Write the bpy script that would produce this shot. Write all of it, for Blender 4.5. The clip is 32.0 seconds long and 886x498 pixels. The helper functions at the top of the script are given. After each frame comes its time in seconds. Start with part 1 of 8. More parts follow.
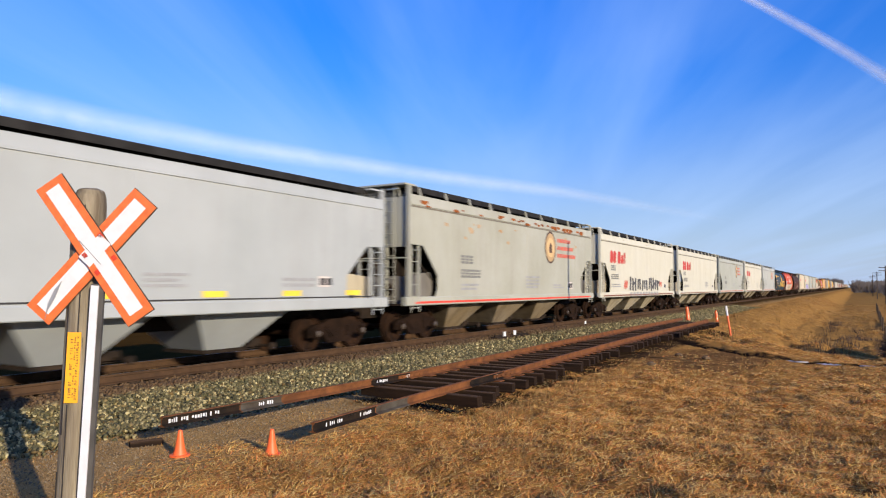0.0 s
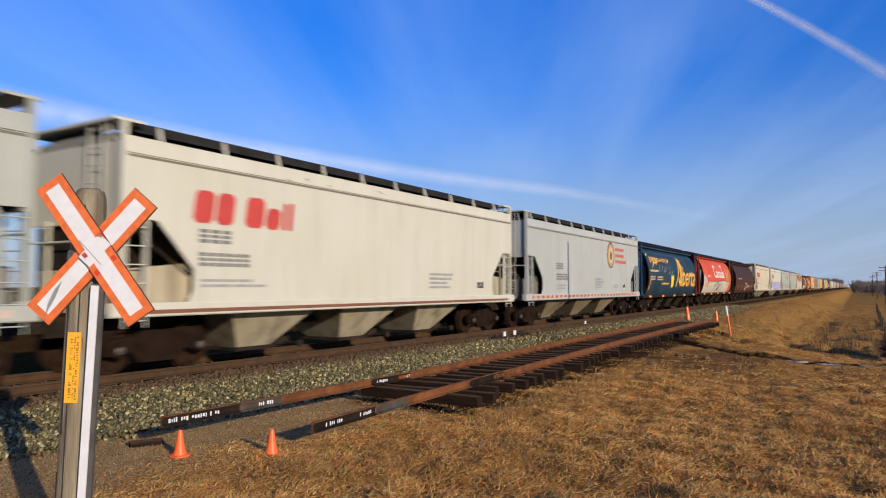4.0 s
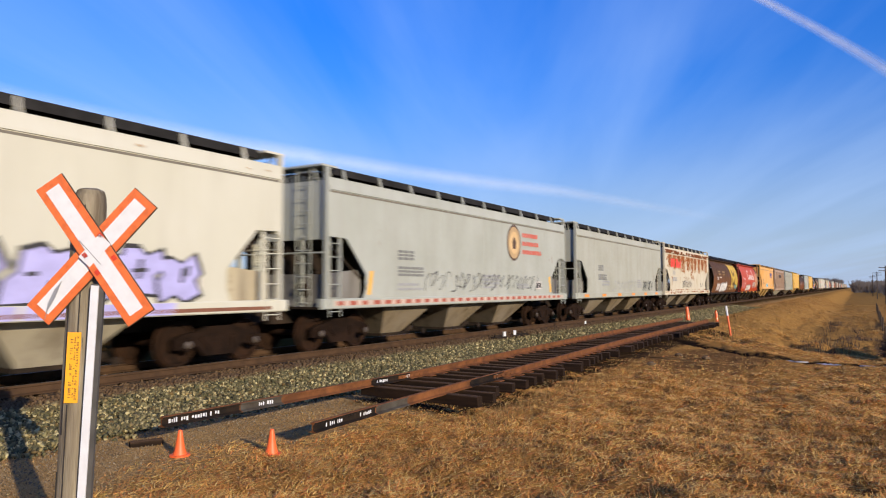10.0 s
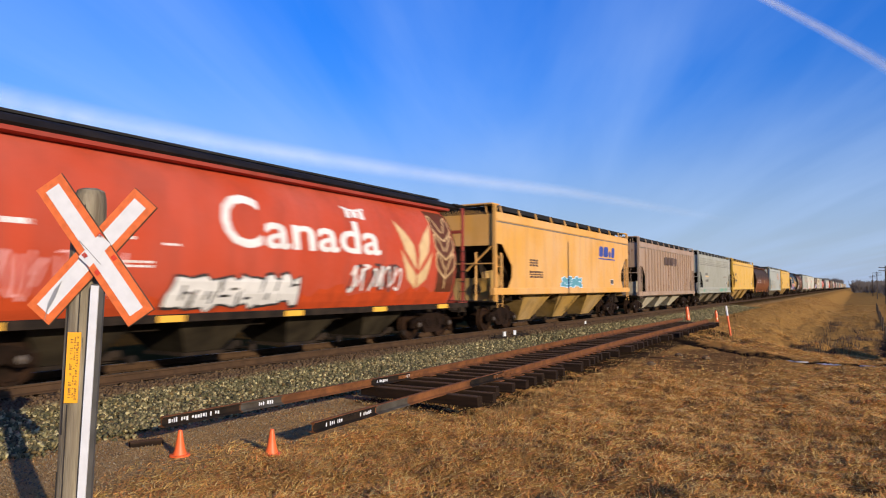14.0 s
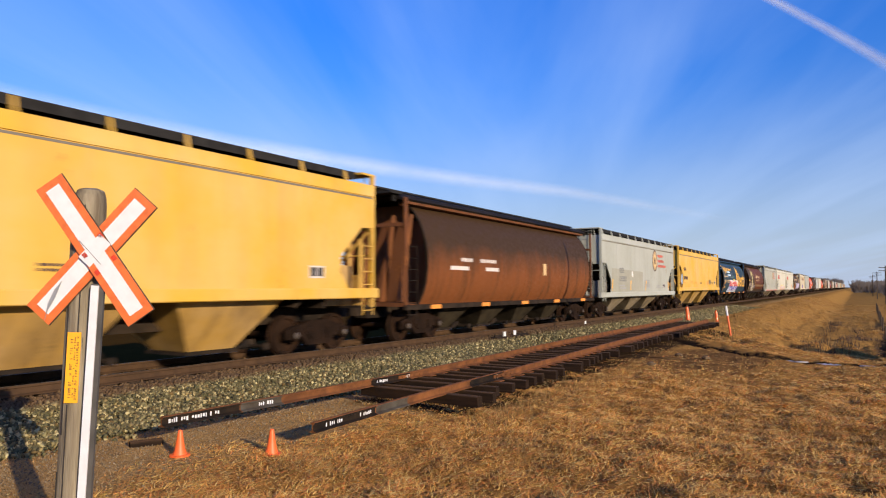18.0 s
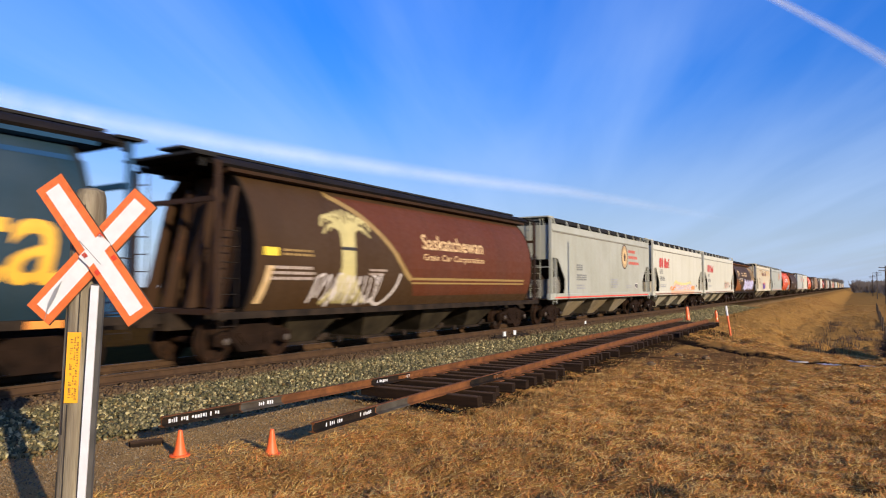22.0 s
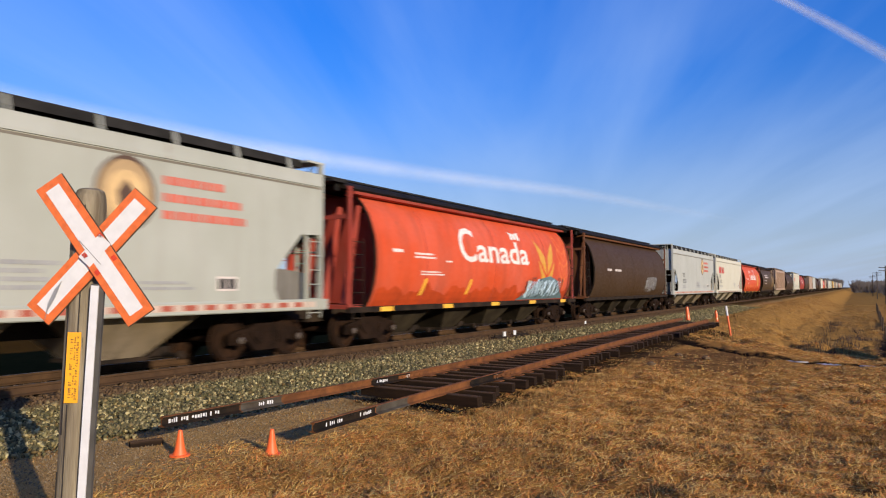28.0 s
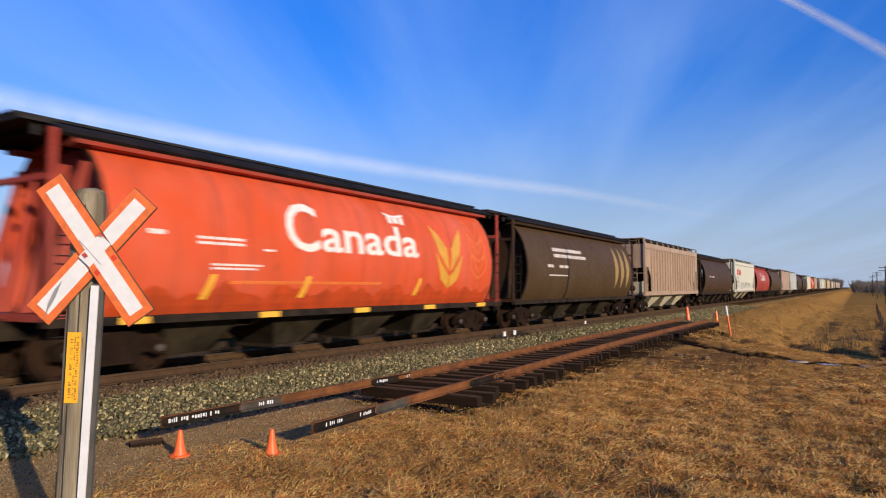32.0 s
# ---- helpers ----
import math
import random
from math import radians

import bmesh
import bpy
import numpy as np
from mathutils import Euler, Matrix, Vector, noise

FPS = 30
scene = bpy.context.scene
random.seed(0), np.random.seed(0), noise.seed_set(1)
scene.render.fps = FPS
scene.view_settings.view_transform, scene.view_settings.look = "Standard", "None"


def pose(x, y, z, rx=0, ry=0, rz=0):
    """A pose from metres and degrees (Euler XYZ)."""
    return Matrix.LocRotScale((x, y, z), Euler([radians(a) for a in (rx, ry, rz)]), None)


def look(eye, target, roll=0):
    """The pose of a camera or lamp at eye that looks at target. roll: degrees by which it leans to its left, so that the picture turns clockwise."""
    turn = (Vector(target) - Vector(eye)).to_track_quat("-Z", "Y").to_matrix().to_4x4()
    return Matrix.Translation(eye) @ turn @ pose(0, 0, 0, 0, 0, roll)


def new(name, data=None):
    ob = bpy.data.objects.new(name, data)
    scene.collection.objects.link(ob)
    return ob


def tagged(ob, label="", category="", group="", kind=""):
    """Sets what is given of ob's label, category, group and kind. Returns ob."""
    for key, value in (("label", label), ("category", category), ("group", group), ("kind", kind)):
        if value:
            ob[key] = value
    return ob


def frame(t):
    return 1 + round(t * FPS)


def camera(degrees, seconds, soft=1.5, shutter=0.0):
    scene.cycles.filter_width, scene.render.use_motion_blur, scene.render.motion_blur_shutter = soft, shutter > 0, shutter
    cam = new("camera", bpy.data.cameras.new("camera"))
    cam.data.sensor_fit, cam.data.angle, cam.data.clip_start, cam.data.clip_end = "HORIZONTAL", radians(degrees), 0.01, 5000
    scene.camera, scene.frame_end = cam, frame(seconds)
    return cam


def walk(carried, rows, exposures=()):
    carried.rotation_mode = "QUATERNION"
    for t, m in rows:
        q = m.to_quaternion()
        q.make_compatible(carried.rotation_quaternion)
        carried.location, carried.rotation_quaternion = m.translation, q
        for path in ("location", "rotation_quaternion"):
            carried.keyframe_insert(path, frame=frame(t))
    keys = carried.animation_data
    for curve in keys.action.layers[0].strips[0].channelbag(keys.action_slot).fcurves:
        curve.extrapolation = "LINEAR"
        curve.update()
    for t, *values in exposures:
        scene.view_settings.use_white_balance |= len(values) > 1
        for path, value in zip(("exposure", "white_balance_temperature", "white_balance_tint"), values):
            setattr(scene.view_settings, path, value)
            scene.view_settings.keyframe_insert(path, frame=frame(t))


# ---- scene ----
cam = camera(65.9, 32.0, soft=1.12, shutter=0.3)
EYE = pose(12.6, 0.0, 1.62, 93.17, 0, 31.17)
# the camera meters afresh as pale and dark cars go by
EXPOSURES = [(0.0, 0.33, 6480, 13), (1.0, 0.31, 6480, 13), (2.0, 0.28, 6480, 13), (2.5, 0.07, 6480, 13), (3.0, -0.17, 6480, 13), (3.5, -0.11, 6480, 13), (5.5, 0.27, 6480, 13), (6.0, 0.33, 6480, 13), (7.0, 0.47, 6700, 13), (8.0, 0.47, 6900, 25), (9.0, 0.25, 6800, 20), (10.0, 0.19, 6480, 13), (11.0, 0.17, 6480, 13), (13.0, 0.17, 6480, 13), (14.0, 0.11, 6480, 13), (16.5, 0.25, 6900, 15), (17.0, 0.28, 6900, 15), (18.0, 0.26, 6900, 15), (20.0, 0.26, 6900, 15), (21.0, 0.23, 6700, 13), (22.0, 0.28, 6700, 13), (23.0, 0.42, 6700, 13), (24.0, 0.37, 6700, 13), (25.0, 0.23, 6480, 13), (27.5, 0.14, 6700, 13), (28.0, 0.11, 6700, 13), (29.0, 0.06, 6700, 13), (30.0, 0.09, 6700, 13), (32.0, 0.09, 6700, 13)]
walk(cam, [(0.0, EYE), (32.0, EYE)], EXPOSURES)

# ---- world, sun, exposure ----
SUN_EL, SUN_AZ = radians(16.5), radians(113.0)
SUN_DIR = Vector((math.sin(SUN_AZ) * math.cos(SUN_EL), math.cos(SUN_AZ) * math.cos(SUN_EL), math.sin(SUN_EL)))


def build_world():
    w = bpy.data.worlds.new("sky")
    scene.world = w
    w.use_nodes = True
    nt = w.node_tree
    nt.nodes.clear()
    N = lambda k: nt.nodes.new(k)
    L = nt.links.new
    out, bg, sky = N("ShaderNodeOutputWorld"), N("ShaderNodeBackground"), N("ShaderNodeTexSky")
    sky.sky_type, sky.sun_disc = "NISHITA", False
    sky.sun_elevation, sky.sun_rotation = SUN_EL, SUN_AZ
    sky.altitude, sky.air_density, sky.dust_density, sky.ozone_density = 300, 1.0, 0.25, 4.0
    hsv = N("ShaderNodeHueSaturation")
    hsv.inputs["Hue"].default_value, hsv.inputs["Saturation"].default_value = 0.521, 1.30
    L(sky.outputs[0], hsv.inputs["Color"])
    # thin cirrus streaks, laid out on a flat layer high above the ground
    co, sep = N("ShaderNodeTexCoord"), N("ShaderNodeSeparateXYZ")
    L(co.outputs["Generated"], sep.inputs[0])
    zc = N("ShaderNodeMath"); zc.operation = "MAXIMUM"; zc.inputs[1].default_value = 0.0
    L(sep.outputs[2], zc.inputs[0])
    za = N("ShaderNodeMath"); za.operation = "ADD"; za.inputs[1].default_value = 0.06
    L(zc.outputs[0], za.inputs[0])
    comb = N("ShaderNodeCombineXYZ")
    for i in (0, 1):
        d = N("ShaderNodeMath"); d.operation = "DIVIDE"
        L(sep.outputs[i], d.inputs[0]); L(za.outputs[0], d.inputs[1]); L(d.outputs[0], comb.inputs[i])
    mp = N("ShaderNodeMapping")
    turned = N("ShaderNodeMapping")
    turned.inputs["Rotation"].default_value = (0, 0, radians(-24))
    L(comb.outputs[0], turned.inputs[0])
    mp.inputs["Scale"].default_value = (0.85, 0.10, 1)
    mp.inputs["Location"].default_value = (0.35, 0.2, 0)
    L(turned.outputs[0], mp.inputs[0])
    n1 = N("ShaderNodeTexNoise")
    n1.inputs["Scale"].default_value, n1.inputs["Detail"].default_value, n1.inputs["Roughness"].default_value = 1.6, 6, 0.5
    n1.inputs["Distortion"].default_value = 0.4
    L(mp.outputs[0], n1.inputs["Vector"])
    r = N("ShaderNodeMapRange")
    r.inputs["From Min"].default_value, r.inputs["From Max"].default_value = 0.40, 0.80
    r.inputs["To Min"].default_value, r.inputs["To Max"].default_value = 0.0, 0.42
    L(n1.outputs[0], r.inputs["Value"])
    # clear blue overhead, a dull veil of haze towards the horizon
    up = N("ShaderNodeMapRange")
    for k, v in (("From Min", 0.0), ("From Max", 0.42), ("To Min", 0.80), ("To Max", 1.56)):
        up.inputs[k].default_value = v
    L(zc.outputs[0], up.inputs["Value"])
    lit = N("ShaderNodeVectorMath"); lit.operation = "SCALE"
    L(hsv.outputs[0], lit.inputs[0]); L(up.outputs[0], lit.inputs["Scale"])
    hz = N("ShaderNodeMapRange"); hz.interpolation_type = "SMOOTHSTEP"
    for k, v in (("From Min", -0.02), ("From Max", 0.30), ("To Min", 0.85), ("To Max", 0.0)):
        hz.inputs[k].default_value = v
    L(zc.outputs[0], hz.inputs["Value"])
    haze = N("ShaderNodeMix"); haze.data_type = "RGBA"
    haze.inputs[7].default_value = (2.45, 3.15, 4.55, 1)
    L(hz.outputs[0], haze.inputs[0]); L(lit.outputs[0], haze.inputs[6])
    mix = N("ShaderNodeMix"); mix.data_type = "RGBA"
    mix.inputs[7].default_value = (3.1, 4.5, 7.0, 1)
    L(r.outputs[0], mix.inputs[0]); L(haze.outputs[2], mix.inputs[6])
    L(mix.outputs[2], bg.inputs[0])
    bg.inputs[1].default_value = 0.138
    L(bg.outputs[0], out.inputs[0])


build_world()
sun = new("sun", bpy.data.lights.new("sun", "SUN"))
sun.data.energy, sun.data.angle, sun.data.color = 5.0, radians(0.55), (1.0, 0.87, 0.65)
sun.matrix_world = look(SUN_DIR * 100, (0, 0, 0))


# ---- materials ----
def nodes_of(name):
    m = bpy.data.materials.new(name)
    m.use_nodes = True
    return m, m.node_tree, m.node_tree.nodes["Principled BSDF"]


def coords(nt, scale=(1, 1, 1), jitter=True):
    """Object-space coordinates in metres, shifted a little for each object."""
    co = nt.nodes.new("ShaderNodeTexCoord")
    mp = nt.nodes.new("ShaderNodeMapping")
    mp.inputs["Scale"].default_value = scale
    nt.links.new(co.outputs["Object"], mp.inputs[0])
    if jitter:
        oi = nt.nodes.new("ShaderNodeObjectInfo")
        mu = nt.nodes.new("ShaderNodeMath"); mu.operation = "MULTIPLY"; mu.inputs[1].default_value = 37.0
        nt.links.new(oi.outputs["Random"], mu.inputs[0])
        nt.links.new(mu.outputs[0], mp.inputs["Location"])
    return mp.outputs[0]


def noise_node(nt, vec, scale, detail=4, rough=0.55):
    n = nt.nodes.new("ShaderNodeTexNoise")
    n.inputs["Scale"].default_value, n.inputs["Detail"].default_value, n.inputs["Roughness"].default_value = scale, detail, rough
    nt.links.new(vec, n.inputs["Vector"])
    return n.outputs[0]


def ramp(nt, value, lo, hi, a=0.0, b=1.0):
    r = nt.nodes.new("ShaderNodeMapRange")
    for k, v in (("From Min", lo), ("From Max", hi), ("To Min", a), ("To Max", b)):
        r.inputs[k].default_value = v
    nt.links.new(value, r.inputs["Value"])
    return r.outputs[0]


def mixed(nt, fac, a, b):
    m = nt.nodes.new("ShaderNodeMix"); m.data_type = "RGBA"
    for i, v in ((0, fac), (6, a), (7, b)):
        if isinstance(v, (tuple, list)):
            m.inputs[i].default_value = (*v, 1)
        elif isinstance(v, float):
            m.inputs[i].default_value = v
        else:
            nt.links.new(v, m.inputs[i])
    return m.outputs[2]


def bump(nt, bsdf, height, strength=0.3, dist=0.01):
    b = nt.nodes.new("ShaderNodeBump")
    b.inputs["Strength"].default_value, b.inputs["Distance"].default_value = strength, dist
    nt.links.new(height, b.inputs["Height"])
    nt.links.new(b.outputs[0], bsdf.inputs["Normal"])


def mottled(name, base, other, scale=3.0, rough=0.8, metal=0.0, bumpy=0.3, fine=60.0, lo=0.35, hi=0.65, stretch=(1, 1, 1)):
    """A surface of two tones at a coarse scale, with fine grain on top."""
    m, nt, b = nodes_of(name)
    v = coords(nt, stretch)
    big = ramp(nt, noise_node(nt, v, scale, 5), lo, hi)
    col = mixed(nt, big, base, other)
    g = noise_node(nt, v, fine, 3)
    col = mixed(nt, ramp(nt, g, 0.3, 0.75, 0.0, 0.35), col, tuple(c * 0.45 for c in base))
    nt.links.new(col, b.inputs["Base Color"])
    b.inputs["Roughness"].default_value, b.inputs["Metallic"].default_value = rough, metal
    b.inputs["Specular IOR Level"].default_value = 0.08
    bump(nt, b, g, bumpy, 0.006)
    return m


def bleached_timber(name, base, other, top):
    """Black creosoted timber, its upper face weathered to a dusty brown."""
    m = mottled(name, base, other, 3, 0.85, 0.0, 0.6, 45, stretch=(0.4, 4, 4))
    nt = m.node_tree
    b = next(n for n in nt.nodes if n.type == "BSDF_PRINCIPLED")
    dark = b.inputs["Base Color"].links[0].from_socket
    geo, sep = nt.nodes.new("ShaderNodeNewGeometry"), nt.nodes.new("ShaderNodeSeparateXYZ")
    nt.links.new(geo.outputs["Normal"], sep.inputs[0])
    v = coords(nt, (0.4, 4, 4))
    worn = mixed(nt, ramp(nt, noise_node(nt, v, 6.0, 4), 0.35, 0.65), top, tuple(c * 0.5 for c in top))
    nt.links.new(mixed(nt, ramp(nt, sep.outputs[2], 0.6, 0.9), dark, worn), b.inputs["Base Color"])
    return m


def paint(name, base, rust=0.15, dirt=0.5, grime=(0.16, 0.12, 0.085), rusty=(0.23, 0.085, 0.035), fade=0.12):
    """Weathered car paint: faded patches, rain streaks, rust blooms."""
    m, nt, b = nodes_of(name)
    v = coords(nt)
    streak = coords(nt, (1.0, 1.3, 0.16))
    base = tuple(0.87 * c for c in base)
    faded = tuple(min(1, c + (0.72 - c) * fade) for c in base)
    col = mixed(nt, ramp(nt, noise_node(nt, v, 0.55, 4), 0.35, 0.7), base, faded)
    s = noise_node(nt, streak, 1.6, 6, 0.62)
    col = mixed(nt, ramp(nt, s, 0.46, 0.78, 0.0, dirt), col, grime)
    fine = noise_node(nt, v, 9.0, 5, 0.6)
    patch = noise_node(nt, coords(nt, (1.0, 0.9, 0.6)), 0.9, 7, 0.68)
    rmask = ramp(nt, patch, 0.70 - 0.42 * rust, 0.78 - 0.42 * rust, 0.0, 0.9)
    rcol = mixed(nt, ramp(nt, fine, 0.35, 0.65), rusty, tuple(c * 0.5 for c in rusty))
    col = mixed(nt, rmask, col, rcol)
    nt.links.new(col, b.inputs["Base Color"])
    nt.links.new(ramp(nt, fine, 0.3, 0.7, 0.48, 0.75), b.inputs["Roughness"])
    b.inputs["Specular IOR Level"].default_value = 0.22
    bump(nt, b, noise_node(nt, v, 2.2, 3), 0.12, 0.02)
    return m


def weathered_brown(name, upper, lower):
    """Dark paint above, worn through to orange-brown below, the border ragged and streaked."""
    m, nt, b = nodes_of(name)
    v = coords(nt)
    sep = nt.nodes.new("ShaderNodeSeparateXYZ")
    co = nt.nodes.new("ShaderNodeTexCoord")
    nt.links.new(co.outputs["Object"], sep.inputs[0])
    wob = nt.nodes.new("ShaderNodeMath"); wob.operation = "MULTIPLY_ADD"; wob.inputs[1].default_value = 1.5
    nt.links.new(noise_node(nt, coords(nt, (1, 0.9, 0.25)), 1.2, 5, 0.6), wob.inputs[0]); nt.links.new(sep.outputs[2], wob.inputs[2])
    col = mixed(nt, ramp(nt, wob.outputs[0], 3.75, 2.75), upper, lower)
    streak = noise_node(nt, coords(nt, (1, 2.4, 0.12)), 1.8, 5, 0.6)
    col = mixed(nt, ramp(nt, streak, 0.50, 0.68, 0.0, 0.7), col, upper)
    nt.links.new(col, b.inputs["Base Color"])
    nt.links.new(ramp(nt, noise_node(nt, v, 7.0, 5), 0.3, 0.7, 0.5, 0.8), b.inputs["Roughness"])
    b.inputs["Specular IOR Level"].default_value = 0.2
    bump(nt, b, noise_node(nt, v, 2.2, 3), 0.12, 0.02)
    return m


def plain(name, base, rough=0.6, metal=0.0, var=0.18, scale=6.0):
    m, nt, b = nodes_of(name)
    v = coords(nt)
    n = noise_node(nt, v, scale, 5)
    col = mixed(nt, ramp(nt, n, 0.35, 0.7), base, tuple(c * (1 - 2 * var) for c in base))
    nt.links.new(col, b.inputs["Base Color"])
    b.inputs["Roughness"].default_value, b.inputs["Metallic"].default_value = rough, metal
    bump(nt, b, noise_node(nt, v, scale * 8, 2), 0.08, 0.004)
    return m


def island(name, tones, rough=0.9):
    """Each separate piece of a joined mesh takes its own tone."""
    m, nt, b = nodes_of(name)
    geo = nt.nodes.new("ShaderNodeNewGeometry")
    cr = nt.nodes.new("ShaderNodeValToRGB")
    cr.color_ramp.interpolation = "LINEAR"
    els = cr.color_ramp.elements
    els[0].position, els[0].color = 0.0, (*tones[0], 1)
    els[1].position, els[1].color = 1.0, (*tones[-1], 1)
    for i, t in enumerate(tones[1:-1], 1):
        e = els.new(i / (len(tones) - 1))
        e.color = (*t, 1)
    nt.links.new(geo.outputs["Random Per Island"], cr.inputs[0])
    v = coords(nt, jitter=False)
    n = noise_node(nt, v, 0.8, 4)
    col = mixed(nt, ramp(nt, n, 0.35, 0.7, 0.0, 0.45), cr.outputs[0], tuple(c * 0.55 for c in tones[len(tones) // 2]))
    nt.links.new(col, b.inputs["Base Color"])
    b.inputs["Roughness"].default_value = rough
    b.inputs["Specular IOR Level"].default_value = 0.2
    return m


def turf(name, tones):
    """Dry blades, each its own tone, in darker and paler patches."""
    m = island(name, tones)
    nt = m.node_tree
    b = nt.nodes["Principled BSDF"]
    src = b.inputs["Base Color"].links[0].from_socket
    v = coords(nt, jitter=False)
    big = noise_node(nt, v, 0.45, 3)
    mid = noise_node(nt, v, 2.6, 4, 0.65)
    src = mixed(nt, ramp(nt, noise_node(nt, v, 11.0, 3, 0.6), 0.54, 0.70, 0.0, 0.45), src, (0.085, 0.036, 0.012))
    src = mixed(nt, ramp(nt, noise_node(nt, v, 5.0, 4, 0.6), 0.56, 0.70, 0.0, 0.42), src, (0.10, 0.042, 0.014))
    src = mixed(nt, ramp(nt, noise_node(nt, v, 1.3, 5, 0.6), 0.56, 0.70, 0.0, 0.36), src, (0.12, 0.050, 0.016))
    col = mixed(nt, ramp(nt, mid, 0.58, 0.74, 0.0, 0.5), src, (0.16, 0.075, 0.028))
    col = mixed(nt, ramp(nt, big, 0.58, 0.76, 0.0, 0.4), col, (0.26, 0.12, 0.035))
    col = mixed(nt, ramp(nt, big, 0.46, 0.28, 0.0, 0.35), col, (0.66, 0.36, 0.09))
    nt.links.new(col, b.inputs["Base Color"])
    return m


def stones(name, tones):
    """Crushed stone, stained brown with brake dust and rust close to the rail."""
    m = island(name, tones)
    nt = m.node_tree
    b = nt.nodes["Principled BSDF"]
    src = b.inputs["Base Color"].links[0].from_socket
    v = coords(nt, jitter=False)
    sep = nt.nodes.new("ShaderNodeSeparateXYZ")
    nt.links.new(v, sep.inputs[0])
    ad = nt.nodes.new("ShaderNodeMath"); ad.operation = "MULTIPLY_ADD"; ad.inputs[1].default_value = 0.5
    nt.links.new(noise_node(nt, v, 1.3, 4), ad.inputs[0]); nt.links.new(sep.outputs[0], ad.inputs[2])
    col = mixed(nt, ramp(nt, ad.outputs[0], 2.30, 1.95, 0.0, 0.9), src, (0.105, 0.060, 0.031))
    nt.links.new(col, b.inputs["Base Color"])
    return m


def ground_material():
    """Dry turf, bare gravelly dirt beside the track, stone dust under the ballast."""
    m, nt, b = nodes_of("dry_ground")
    v = coords(nt, jitter=False)
    sep = nt.nodes.new("ShaderNodeSeparateXYZ")
    nt.links.new(v, sep.inputs[0])
    n1, n2, n3 = noise_node(nt, v, 0.35, 6, 0.6), noise_node(nt, v, 2.4, 6, 0.65), noise_node(nt, v, 38.0, 4, 0.7)
    turf = mixed(nt, ramp(nt, n1, 0.35, 0.68), (0.50, 0.26, 0.070), (0.35, 0.17, 0.047))
    turf = mixed(nt, ramp(nt, n2, 0.45, 0.75, 0.0, 0.8), turf, (0.19, 0.095, 0.032))
    # taller golden grass on the bank and field beyond the ditch
    turf = mixed(nt, ramp(nt, sep.outputs[1], 27.0, 42.0, 0.0, 0.8), turf, mixed(nt, ramp(nt, n2, 0.4, 0.65), (0.42, 0.23, 0.065), (0.22, 0.115, 0.034)))
    dirt = mixed(nt, ramp(nt, n2, 0.35, 0.7), (0.52, 0.33, 0.135), (0.36, 0.215, 0.085))
    grit = noise_node(nt, v, 75.0, 3, 0.6)
    dirt = mixed(nt, ramp(nt, grit, 0.56, 0.66, 0.0, 0.8), dirt, (0.55, 0.42, 0.24))
    dirt = mixed(nt, ramp(nt, grit, 0.46, 0.36, 0.0, 0.8), dirt, (0.09, 0.055, 0.025))
    wob = nt.nodes.new("ShaderNodeMath"); wob.operation = "MULTIPLY_ADD"
    wob.inputs[1].default_value = 3.0
    ab = nt.nodes.new("ShaderNodeMath"); ab.operation = "ABSOLUTE"
    nt.links.new(sep.outputs[0], ab.inputs[0])
    nt.links.new(n2, wob.inputs[0]); nt.links.new(ab.outputs[0], wob.inputs[2])
    # bare dirt within about seven metres of the main line, turf farther out and farther along
    far = ramp(nt, sep.outputs[1], 16.0, 40.0, 0.0, 3.4)
    sm = nt.nodes.new("ShaderNodeMath"); sm.operation = "ADD"
    nt.links.new(wob.outputs[0], sm.inputs[0]); nt.links.new(far, sm.inputs[1])
    edge = ramp(nt, sm.outputs[0], 7.6, 8.7)
    col = mixed(nt, edge, dirt, turf)
    col = mixed(nt, ramp(nt, n3, 0.35, 0.75, 0.0, 0.45), col, (0.11, 0.06, 0.022))
    # ground under and between the main rails, the train's shade put into its colour
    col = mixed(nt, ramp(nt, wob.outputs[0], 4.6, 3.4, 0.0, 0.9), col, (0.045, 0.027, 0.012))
    # shade between the siding's ties, put into the ground colour as a dark bed
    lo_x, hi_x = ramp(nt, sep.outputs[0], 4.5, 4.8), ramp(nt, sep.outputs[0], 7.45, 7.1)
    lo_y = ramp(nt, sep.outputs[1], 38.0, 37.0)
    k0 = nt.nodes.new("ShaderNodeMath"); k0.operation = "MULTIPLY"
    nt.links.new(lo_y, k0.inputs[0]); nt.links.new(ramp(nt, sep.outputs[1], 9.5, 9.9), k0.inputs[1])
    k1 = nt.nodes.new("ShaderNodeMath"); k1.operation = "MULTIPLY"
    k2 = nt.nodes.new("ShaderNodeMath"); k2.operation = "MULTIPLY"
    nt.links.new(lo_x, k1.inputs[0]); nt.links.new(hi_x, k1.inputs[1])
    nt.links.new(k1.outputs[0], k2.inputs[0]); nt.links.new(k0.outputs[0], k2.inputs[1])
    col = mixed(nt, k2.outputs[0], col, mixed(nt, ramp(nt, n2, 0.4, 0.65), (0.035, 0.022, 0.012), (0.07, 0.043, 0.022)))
    # far side of the line, darkened in its colour for the shadow of the train
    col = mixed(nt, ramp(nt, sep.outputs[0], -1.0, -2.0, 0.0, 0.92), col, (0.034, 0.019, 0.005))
    # a damp bare hollow beside the end of the siding
    hx = nt.nodes.new("ShaderNodeMapping"); hx.vector_type = "POINT"
    hx.inputs["Location"].default_value, hx.inputs["Scale"].default_value = (-8.9 * 0.55, -20.5 * 0.30, 0), (0.55, 0.30, 0)
    nt.links.new(v, hx.inputs[0])
